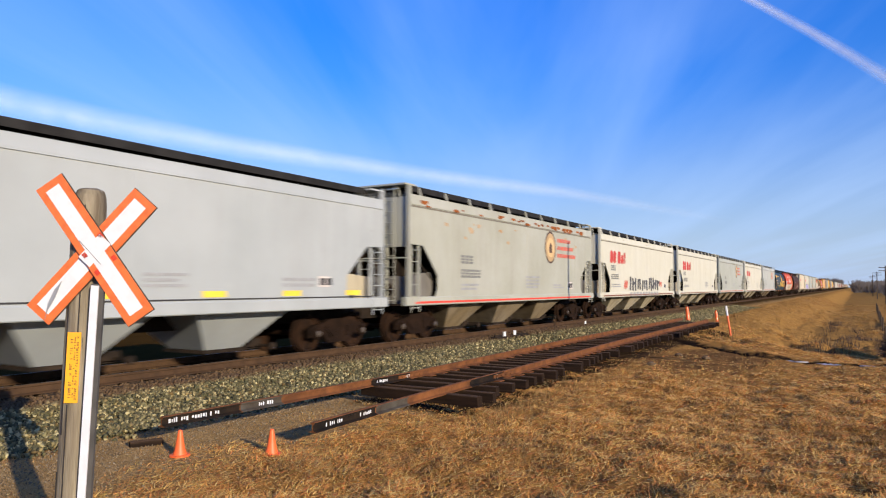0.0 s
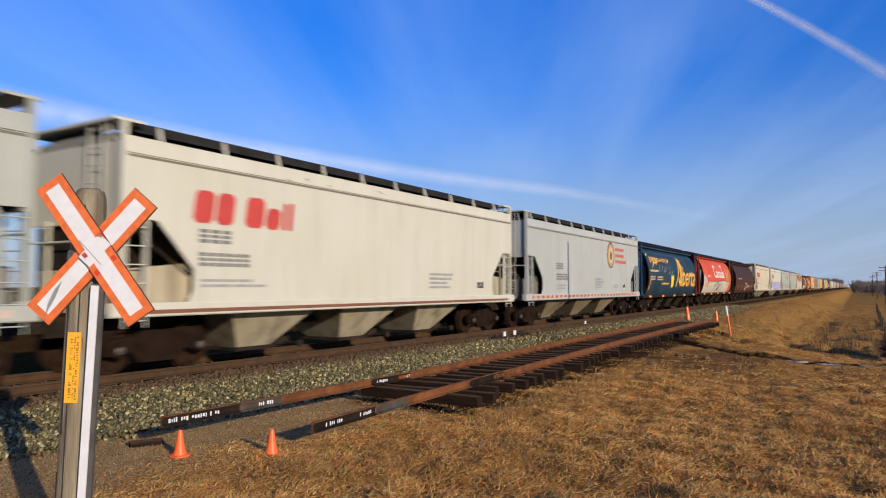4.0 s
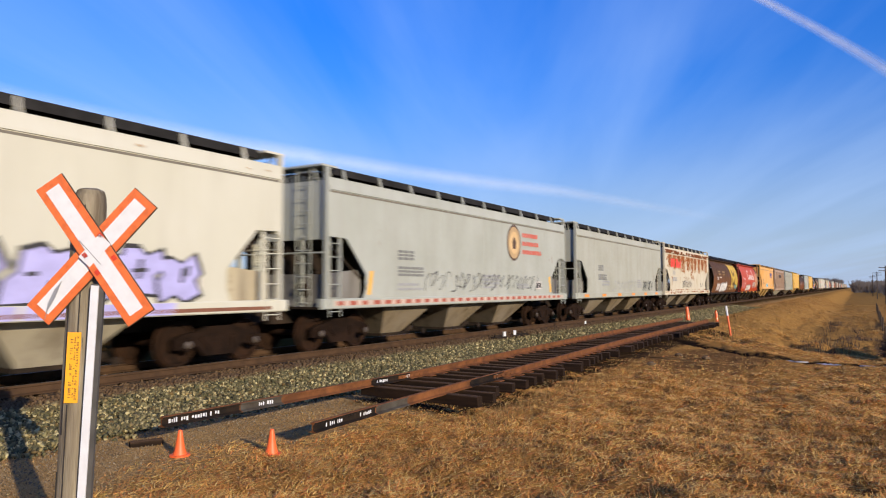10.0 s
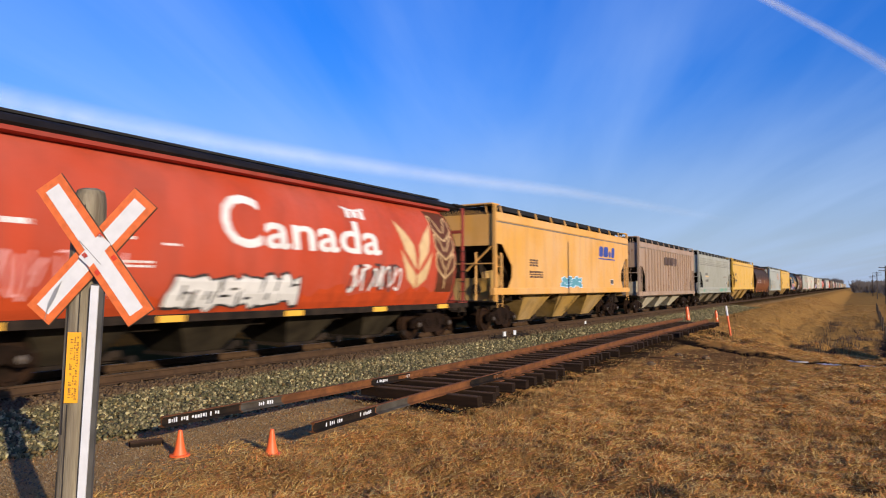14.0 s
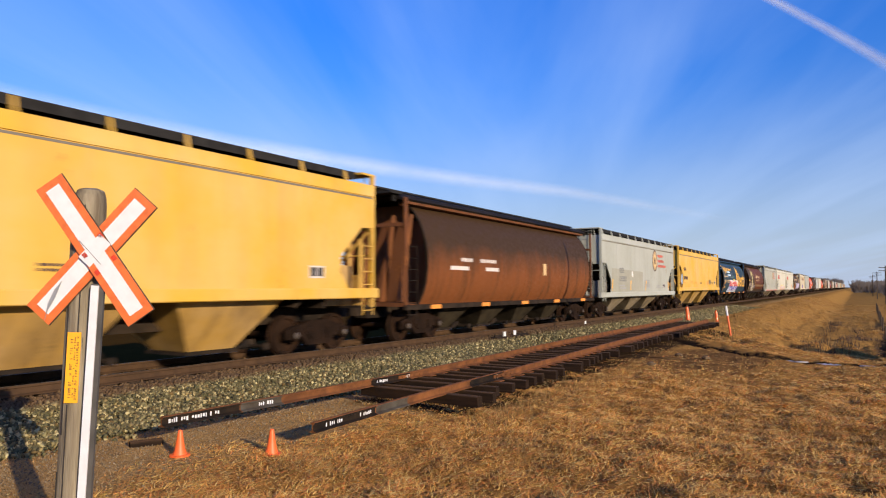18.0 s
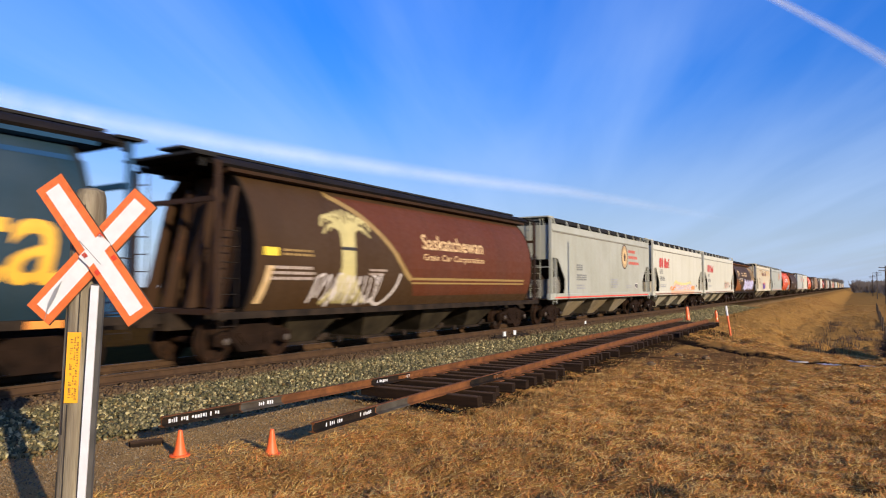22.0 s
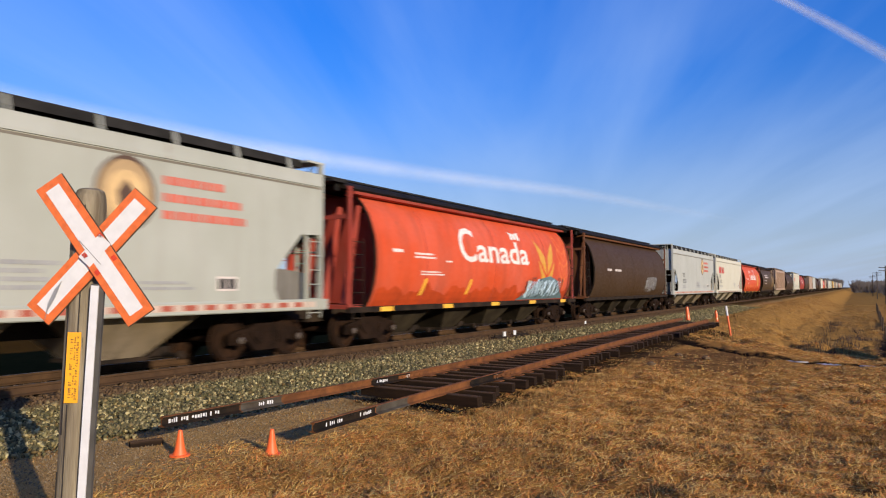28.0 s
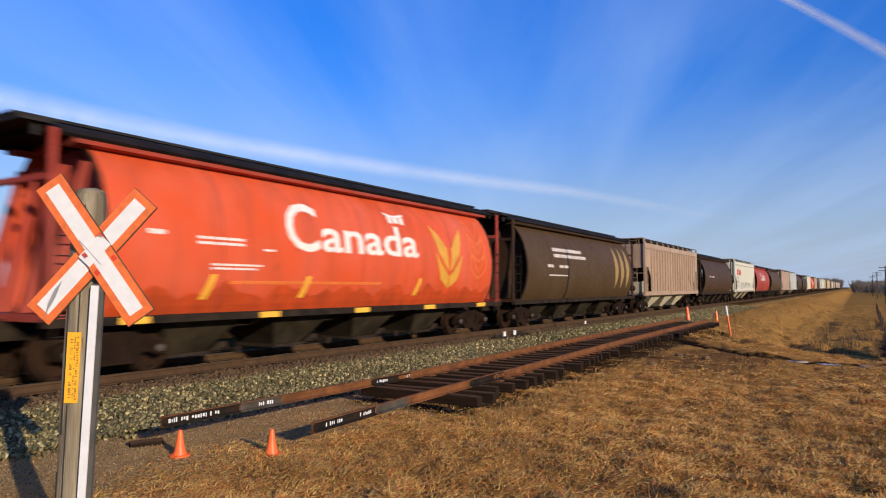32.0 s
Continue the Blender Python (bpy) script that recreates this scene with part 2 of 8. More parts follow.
    hl = nt.nodes.new("ShaderNodeVectorMath"); hl.operation = "LENGTH"
    nt.links.new(hx.outputs[0], hl.inputs[0])
    ha = nt.nodes.new("ShaderNodeMath"); ha.operation = "ADD"
    nt.links.new(hl.outputs["Value"], ha.inputs[0]); nt.links.new(n2, ha.inputs[1])
    col = mixed(nt, ramp(nt, ha.outputs[0], 1.7, 1.2, 0.0, 0.75), col, (0.115, 0.062, 0.030))
    # a muddy rut wandering across the turf
    ra = nt.nodes.new("ShaderNodeMath"); ra.operation = "SUBTRACT"; ra.inputs[0].default_value = 9.75
    nt.links.new(sep.outputs[0], ra.inputs[1])
    rb = nt.nodes.new("ShaderNodeMath"); rb.operation = "MAXIMUM"; rb.inputs[1].default_value = 0.0
    nt.links.new(ra.outputs[0], rb.inputs[0])
    ru = nt.nodes.new("ShaderNodeMath"); ru.operation = "MULTIPLY_ADD"; ru.inputs[1].default_value = -1.5
    nt.links.new(rb.outputs[0], ru.inputs[0]); nt.links.new(sep.outputs[1], ru.inputs[2])
    r2 = nt.nodes.new("ShaderNodeMath"); r2.operation = "SUBTRACT"; r2.inputs[1].default_value = 23.1
    nt.links.new(ru.outputs[0], r2.inputs[0])
    r3 = nt.nodes.new("ShaderNodeMath"); r3.operation = "ABSOLUTE"
    nt.links.new(r2.outputs[0], r3.inputs[0])
    r4 = nt.nodes.new("ShaderNodeMath"); r4.operation = "MULTIPLY_ADD"; r4.inputs[1].default_value = 1.6
    nt.links.new(n2, r4.inputs[0]); nt.links.new(r3.outputs[0], r4.inputs[2])
    col = mixed(nt, ramp(nt, r4.outputs[0], 1.75, 1.40), col, (0.020, 0.013, 0.009))
    nt.links.new(col, b.inputs["Base Color"])
    b.inputs["Roughness"].default_value = 1.0
    b.inputs["Specular IOR Level"].default_value = 0.0
    lump = nt.nodes.new("ShaderNodeMath"); lump.operation = "MULTIPLY_ADD"; lump.inputs[1].default_value = 1.6
    nt.links.new(noise_node(nt, v, 9.0, 6, 0.7), lump.inputs[0]); nt.links.new(n3, lump.inputs[2])
    bump(nt, b, lump.outputs[0], 0.9, 0.045)
    return m


M = {
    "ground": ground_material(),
    "rail_rust": mottled("rusty_rail_steel", (0.235, 0.092, 0.034), (0.115, 0.048, 0.022), 4, 0.75, 0.2, 0.3, 70),
    "main_rail": mottled("dull_brown_rail_side", (0.088, 0.050, 0.027), (0.058, 0.034, 0.020), 4, 0.8, 0.1, 0.3, 70),
    "rail_head": mottled("worn_rail_head", (0.16, 0.13, 0.10), (0.10, 0.07, 0.05), 6, 0.6, 0.3, 0.1, 60),
    "rail_grey": mottled("grey_primed_rail", (0.085, 0.075, 0.062), (0.05, 0.038, 0.028), 5, 0.7, 0.0, 0.2, 50),
    "rail_black": mottled("black_painted_rail", (0.010, 0.009, 0.008), (0.030, 0.019, 0.012), 5, 0.6, 0.0, 0.2, 50),
    "tie": bleached_timber("creosoted_timber", (0.030, 0.017, 0.010), (0.014, 0.009, 0.006), (0.125, 0.072, 0.036)),
    "main_tie": mottled("oily_timber", (0.10, 0.068, 0.045), (0.05, 0.035, 0.026), 3, 0.9, 0.0, 0.6, 45, stretch=(0.4, 4, 4)),
    "post_wood": mottled("grey_weathered_wood", (0.33, 0.28, 0.195), (0.11, 0.085, 0.058), 3.0, 0.9, 0.0, 1.0, 22, stretch=(5, 5, 0.35)),
    "ballast": stones("grey_crushed_stone", [(0.036, 0.033, 0.016), (0.175, 0.15, 0.067), (0.062, 0.054, 0.025), (0.34, 0.272, 0.121), (0.046, 0.047, 0.025), (0.639, 0.533, 0.256), (0.154, 0.097, 0.034), (0.072, 0.073, 0.034), (0.227, 0.194, 0.088)]),
    "pebble": island("buff_pebbles", [(0.12, 0.08, 0.04), (0.28, 0.20, 0.11), (0.18, 0.12, 0.06), (0.36, 0.28, 0.17), (0.15, 0.11, 0.06)]),
    "grass": turf("dry_grass", [(0.819, 0.334, 0.072), (0.93, 0.576, 0.154), (0.40, 0.17, 0.045), (0.93, 0.438, 0.098), (0.62, 0.20, 0.055), (0.93, 0.715, 0.253), (0.148, 0.058, 0.017), (0.845, 0.243, 0.063), (0.93, 0.634, 0.187), (0.472, 0.312, 0.054), (0.55, 0.25, 0.07), (0.93, 0.552, 0.115)]),
    "bank_grass": turf("golden_bank_grass", [(0.576, 0.315, 0.085), (0.403, 0.202, 0.05), (0.634, 0.391, 0.13), (0.259, 0.12, 0.03), (0.504, 0.265, 0.065)]),
    "weed": island("brown_weed_stalks", [(0.34, 0.19, 0.06), (0.20, 0.11, 0.04), (0.44, 0.27, 0.09)]),
    "twig": island("dark_bare_twigs", [(0.055, 0.038, 0.03), (0.09, 0.06, 0.045), (0.04, 0.028, 0.024)]),
    # far woods in paler tones, with the haze of distance put into the colour
    "woods": island("hazy_far_woods", [(0.15, 0.125, 0.105), (0.19, 0.16, 0.135), (0.12, 0.10, 0.09)]),
    "red_refl": plain("red_orange_reflective_sheet", (0.72, 0.155, 0.035), 0.5, 0, 0.14, 18.0),
    "red_patch": plain("deep_red_sheet", (0.60, 0.045, 0.015), 0.5, 0, 0.14, 18.0),
    "white_refl": plain("white_reflective_sheet", (0.66, 0.66, 0.67), 0.45, 0, 0.05, 14.0),
    "grey_back": plain("bare_aluminium", (0.45, 0.45, 0.44), 0.45, 0.6, 0.1),
    "channel": plain("dull_galvanised_channel", (0.10, 0.092, 0.08), 0.6, 0.2, 0.2),
    "yellow_tag": plain("yellow_orange_plate", (0.80, 0.36, 0.012), 0.45, 0, 0.05),
    "black_ink": plain("black_ink", (0.025, 0.022, 0.02), 0.6, 0, 0.1),
    "cone": plain("orange_cone_plastic", (0.83, 0.13, 0.025), 0.5, 0, 0.06),
    "gloss_cone": plain("glossy_orange_plastic", (0.83, 0.13, 0.025), 0.25, 0, 0.06),
    "pole": mottled("dark_pole_wood", (0.10, 0.075, 0.055), (0.06, 0.045, 0.035), 2, 0.9, 0, 0.5, 30),
    "ice": plain("thin_grey_ice", (0.50, 0.46, 0.45), 0.5, 0, 0.5, 2.5),
    "dark_bay": mottled("dusty_dark_bay", (0.052, 0.040, 0.024), (0.020, 0.015, 0.010), 1.6, 0.9, 0.0, 0.3, 20),
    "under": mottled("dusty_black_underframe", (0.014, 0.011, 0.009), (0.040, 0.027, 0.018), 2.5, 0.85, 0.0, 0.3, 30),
    "truck": mottled("rust_brown_cast_steel", (0.024, 0.013, 0.008), (0.010, 0.006, 0.004), 3.0, 0.85, 0.1, 0.4, 40),
    "wheel": mottled("brown_wheel_steel", (0.040, 0.020, 0.011), (0.016, 0.010, 0.007), 4.0, 0.7, 0.3, 0.2, 40),
    "cap": plain("pale_bearing_cap", (0.115, 0.09, 0.07), 0.5, 0.2, 0.2),
    "roof_black": mottled("black_roof_coating", (0.009, 0.008, 0.008), (0.024, 0.018, 0.014), 1.5, 0.8, 0, 0.3, 30),
    "roof_grey": mottled("sooty_grey_roof", (0.026, 0.024, 0.022), (0.014, 0.013, 0.012), 1.5, 0.8, 0, 0.3, 30),
    "grating": mottled("dark_galvanised_grating", (0.034, 0.032, 0.030), (0.018, 0.017, 0.016), 3, 0.7, 0.2, 0.3, 40),
}


# ---- mesh helpers ----
class Geo:
    """Collects simple solids into one mesh."""

    def __init__(self):
        self.v, self.f = [], []

    def add(self, verts, faces):
        o = len(self.v)
        self.v += [tuple(p) for p in verts]
        self.f += [tuple(i + o for i in f) for f in faces]
        return self

    def box(self, x0, x1, y0, y1, z0, z1):
        v = [(x, y, z) for z in (z0, z1) for y in (y0, y1) for x in (x0, x1)]
        return self.add(v, [(0, 2, 3, 1), (4, 5, 7, 6), (0, 1, 5, 4), (2, 6, 7, 3), (0, 4, 6, 2), (1, 3, 7, 5)])

    def prism(self, poly, a, b, axis="y"):
        """A polygon drawn across the axis, drawn out from a to b."""
        put = {"x": lambda p, q, t: (t, p, q), "y": lambda p, q, t: (p, t, q), "z": lambda p, q, t: (p, q, t)}[axis]
        n = len(poly)
        v = [put(p, q, a) for p, q in poly] + [put(p, q, b) for p, q in poly]
        f = [tuple(range(n)), tuple(range(2 * n - 1, n - 1, -1))]
        f += [(i, (i + 1) % n, n + (i + 1) % n, n + i) for i in range(n)]
        return self.add(v, f)

    def tube(self, p0, p1, r0, r1=None, n=8):
        p0, p1 = Vector(p0), Vector(p1)
        r1 = r0 if r1 is None else r1
        d = (p1 - p0).normalized()
        a = d.orthogonal().normalized()
        b = d.cross(a)
        ring = lambda c, r: [c + (a * math.cos(2 * math.pi * i / n) + b * math.sin(2 * math.pi * i / n)) * r for i in range(n)]
        v = ring(p0, r0) + ring(p1, r1)
        f = [(i, (i + 1) % n, n + (i + 1) % n, n + i) for i in range(n)] + [tuple(range(n - 1, -1, -1)), tuple(range(n, 2 * n))]
        return self.add(v, f)

    def lathe(self, profile, centre=(0, 0, 0), axis="z", n=16):
        """Rings of (radius, height) round an axis."""
        cx, cy, cz = centre
        v = []
        for r, h in profile:
            for i in range(n):
                c, s = r * math.cos(2 * math.pi * i / n), r * math.sin(2 * math.pi * i / n)
                v.append((cx + c, cy + s, cz + h) if axis == "z" else (cx + h, cy + c, cz + s))
        f = []
        for k in range(len(profile) - 1):
            f += [(k * n + i, k * n + (i + 1) % n, (k + 1) * n + (i + 1) % n, (k + 1) * n + i) for i in range(n)]
        f += [tuple(range(n - 1, -1, -1)), tuple(range((len(profile) - 1) * n, len(profile) * n))]
        return self.add(v, f)

    def mesh(self, name, smooth=32):
        me = bpy.data.meshes.new(name)
        me.from_pydata(self.v, [], self.f)
        bm = bmesh.new()
        bm.from_mesh(me)
        bmesh.ops.recalc_face_normals(bm, faces=bm.faces)
        bm.to_mesh(me)
        bm.free()
        if smooth:
            me.shade_smooth()
            me.set_sharp_from_angle(angle=radians(smooth))
        return me


def part(name, geo, material, parent=None, label="", at=None):
    """One mesh object under a thing, or a thing of its own."""
    me = geo.mesh(name) if isinstance(geo, Geo) else geo
    if not me.materials:
        me.materials.append(None)
    ob = new(name, me)
    ob.material_slots[0].link = "OBJECT"
    ob.material_slots[0].material = material
    ob.parent = parent
    if at is not None:
        ob.matrix_basis = at
    if label:
        ob["label"] = label
    return ob


def cloud_mesh(name, verts, faces):
    """A mesh from arrays, all faces of one size."""
    k = faces.shape[1]
    me = bpy.data.meshes.new(name)
    me.vertices.add(len(verts)); me.vertices.foreach_set("co", verts.astype(np.float32).ravel())
    me.loops.add(faces.size); me.loops.foreach_set("vertex_index", faces.astype(np.int32).ravel())
    me.polygons.add(len(faces)); me.polygons.foreach_set("loop_start", np.arange(0, faces.size, k, dtype=np.int32))
    me.update(calc_edges=True)
    return me


def step(a, b, x):
    t = np.clip((x - a) / (b - a), 0, 1)
    return t * t * (3 - 2 * t)


def waves(x, y):
    """Gentle unevenness of the turf."""
    return (0.05 * np.sin(0.9 * x + 0.4 * y) * np.sin(0.55 * y - 0.3 * x + 1.0) + 0.03 * np.sin(2.3 * x - 1.1 * y + 2) * np.sin(1.7 * y + 0.8 * x)
            + 0.018 * np.sin(5.1 * x + 3.3 * y) * np.sin(4.3 * y - 2.9 * x) + 0.014 * np.sin(9.7 * x - 6.1 * y + 1) * np.sin(8.3 * y + 5.9 * x))


def rut_y(x):
    """The muddy rut: level across the field, bending away towards the siding."""
    return 23.1 + 1.5 * np.maximum(0.0, 9.75 - np.asarray(x, float))


def lattice(x, y, cell, seed):
    """Smooth random values between 0 and 1, varying over about one cell."""
    tab = np.random.default_rng(seed).uniform(0, 1, (64, 64))
    u, v = x / cell, y / cell
    i, j = np.floor(u).astype(int), np.floor(v).astype(int)
    a, b = u - i, v - j
    a, b = a * a * (3 - 2 * a), b * b * (3 - 2 * b)
    p = lambda m, n: tab[(i + m) % 64, (j + n) % 64]
    return (p(0, 0) * (1 - a) + p(1, 0) * a) * (1 - b) + (p(0, 1) * (1 - a) + p(1, 1) * a) * b


def ground_z(x, y):
    x, y = np.asarray(x, float), np.asarray(y, float)
    bed = -0.24 * (1 - step(1.5, 3.4, np.abs(x))) - 0.45 * step(1.5, 3.4, np.abs(x))
    drop = -(1.05 + 0.75 * step(34, 60, y)) * step(22, 42, y) * step(5.0, 10.5, x) - 0.25 * step(9, 12, x) * step(14, 30, y) * (1 - step(30, 48, y))
    far = -0.9 * step(3.5, 9, -x)
    rough = waves(x, y) * step(6.8, 8.5, np.abs(x)) * (1 - step(120, 300, np.hypot(x, y)))
    rut = -0.16 * np.exp(-((y - rut_y(x)) / np.where(x < 9.75, 0.8, 0.5)) ** 2) * step(6.2, 7.5, x) * (1 - step(22, 30, x))
    hummocks = 0.26 * np.sin(0.62 * x + 0.31 * y) * np.sin(0.27 * y - 0.45 * x + 1.0) * step(31, 38, y) * (1 - step(52, 60, y)) * step(7, 11, x)
    # tussocks of matted grass, and small clods on the dirt
    turfy = step(5.9, 7.2, x) * (1 - step(60, 90, y)) * (y > 0)
    tussock = turfy * (0.085 * (lattice(x, y, 0.62, 31) - 0.5) + 0.075 * (lattice(x + 0.3 * y, y, 0.30, 32) - 0.5)) + 0.02 * step(3.2, 4.2, x) * (lattice(x, y, 0.34, 33) - 0.5) * (y > 0) * (1 - step(30, 60, y))
    # lumpy turned soil on the bank beyond the rut
    lumps = step(25, 29, y) * (1 - step(75, 110, y)) * step(5.5, 8.5, x) * (0.62 * (lattice(x, 0.45 * y, 1.5, 34) - 0.5) + 0.28 * (lattice(x + 0.2 * y, 0.5 * y, 0.6, 35) - 0.5))
    return bed + drop + far + rough + rut + hummocks + tussock + lumps


# ---- ground ----
def build_ground():
    xs = np.concatenate([-np.geomspace(4000, 14, 22), np.linspace(-12, -4, 8), np.linspace(-3.6, 5, 50), np.linspace(5.08, 18, 165), np.linspace(18.2, 30, 60), np.geomspace(32, 4000, 26)])
    ys = np.concatenate([-np.geomspace(4000, 22, 16), np.linspace(-18, 0, 16), np.linspace(0.4, 2.4, 10), np.linspace(2.5, 20, 200), np.linspace(20.15, 60, 200), np.geomspace(61, 4500, 34)])
    X, Y = np.meshgrid(xs, ys)
    V = np.stack([X, Y, ground_z(X, Y)], -1).reshape(-1, 3)
    i = np.arange((len(ys) - 1) * (len(xs) - 1))
    r, c = i // (len(xs) - 1), i % (len(xs) - 1)
    a = r * len(xs) + c
    me = cloud_mesh("ground", V, np.stack([a, a + 1, a + 1 + len(xs), a + len(xs)], 1))
    me.shade_smooth()
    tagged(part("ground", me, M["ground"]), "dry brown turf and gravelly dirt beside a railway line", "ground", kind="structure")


def chips(rng, x, y, size, rise):
    """Eight-sided stone chips of many shapes, lying where told."""
    n = len(x)
    base = np.array([(1, 0, 0), (-1, 0, 0), (0, 1, 0), (0, -1, 0), (0, 0, 1), (0, 0, -1)], float)
    F = np.array([(0, 2, 4), (2, 1, 4), (1, 3, 4), (3, 0, 4), (2, 0, 5), (1, 2, 5), (3, 1, 5), (0, 3, 5)])
    P = base[None] * rng.uniform(0.6, 1.35, (n, 6, 1)) + rng.normal(0, 0.22, (n, 6, 3))
    q = rng.normal(size=(n, 4)); q /= np.linalg.norm(q, axis=1, keepdims=True)
    w, a, b, c = q.T
    R = np.stack([1 - 2 * (b * b + c * c), 2 * (a * b - c * w), 2 * (a * c + b * w), 2 * (a * b + c * w), 1 - 2 * (a * a + c * c), 2 * (b * c - a * w),
                  2 * (a * c - b * w), 2 * (b * c + a * w), 1 - 2 * (a * a + b * b)], -1).reshape(n, 3, 3)
    P = np.einsum("nij,nkj->nki", R, P) * size[:, None, None]
    P[:, :, 0] += x[:, None]; P[:, :, 1] += y[:, None]
    P[:, :, 2] += (ground_z(x, y) + rise)[:, None]
    return P.reshape(-1, 3), (F[None] + 6 * np.arange(n)[:, None, None]).reshape(-1, 3)


def build_ballast(rng):
    """Crushed stone shoulder of the main line, and pebbles on the dirt beside it."""
    n1, n2 = 62000, 26000
    y = np.concatenate([rng.uniform(1.0, 22, n1), rng.uniform(22, 75, n2)])
    reach = 3.75 + 0.5 * step(6, 14, y) + rng.normal(0, 0.16, n1 + n2)
    x = 0.95 + (reach - 0.95) * rng.uniform(0, 1, n1 + n2) ** 0.95
    size = np.concatenate([rng.uniform(0.018, 0.046, n1), rng.uniform(0.028, 0.056, n2)])
    k = 5000
    x = np.concatenate([x, rng.uniform(-1.6, 0.95, k)]); y = np.concatenate([y, rng.uniform(2, 40, k)])
    size = np.concatenate([size, rng.uniform(0.03, 0.05, k)])
    V, F = chips(rng, x, y, size, size * 0.3 + rng.uniform(0, 0.05, len(x)))
    tagged(part("ballast", cloud_mesh("ballast", V, F), M["ballast"]), "grey and buff crushed stone ballast along the track", "ballast", kind="stuff")
    k = 15000
    x, y = 3.2 + rng.gamma(1.6, 1.0, k), rng.uniform(1.6, 15, k)
    size = rng.uniform(0.005, 0.017, k)
    V, F = chips(rng, x, y, size, size * 0.2)
    tagged(part("pebbles", cloud_mesh("pebbles", V, F), M["pebble"]), "small buff pebbles on the bare dirt", "gravel", kind="stuff")


def blades(rng, x, y, length, width, lean):
    """Thin pointed blades, one triangle each."""
    n = len(x)
    z = ground_z(x, y)
    az = rng.uniform(0, 2 * math.pi, n)
    out, up = length * np.sin(lean), length * np.cos(lean)
    bx, by = -np.sin(az) * width / 2, np.cos(az) * width / 2
    V = np.empty((n, 3, 3))
    V[:, 0] = np.stack([x - bx, y - by, z - 0.004], 1)
    V[:, 1] = np.stack([x + bx, y + by, z - 0.004 + width * 0.3], 1)
    V[:, 2] = np.stack([x + np.cos(az) * out, y + np.sin(az) * out, z + up], 1)
    return V.reshape(-1, 3), np.arange(3 * n).reshape(n, 3)


def patches(x, y):
    return (np.sin(1.3 * x + 0.7 * y) * np.sin(0.9 * y - 0.6 * x + 1.7) + 0.7 * np.sin(2.9 * x - 1.9 * y + 0.5) * np.sin(2.3 * y + 1.4 * x)
            + 0.5 * np.sin(6.1 * x + 4.2 * y) * np.sin(5.3 * y - 3.7 * x + 0.9)) / 2.2


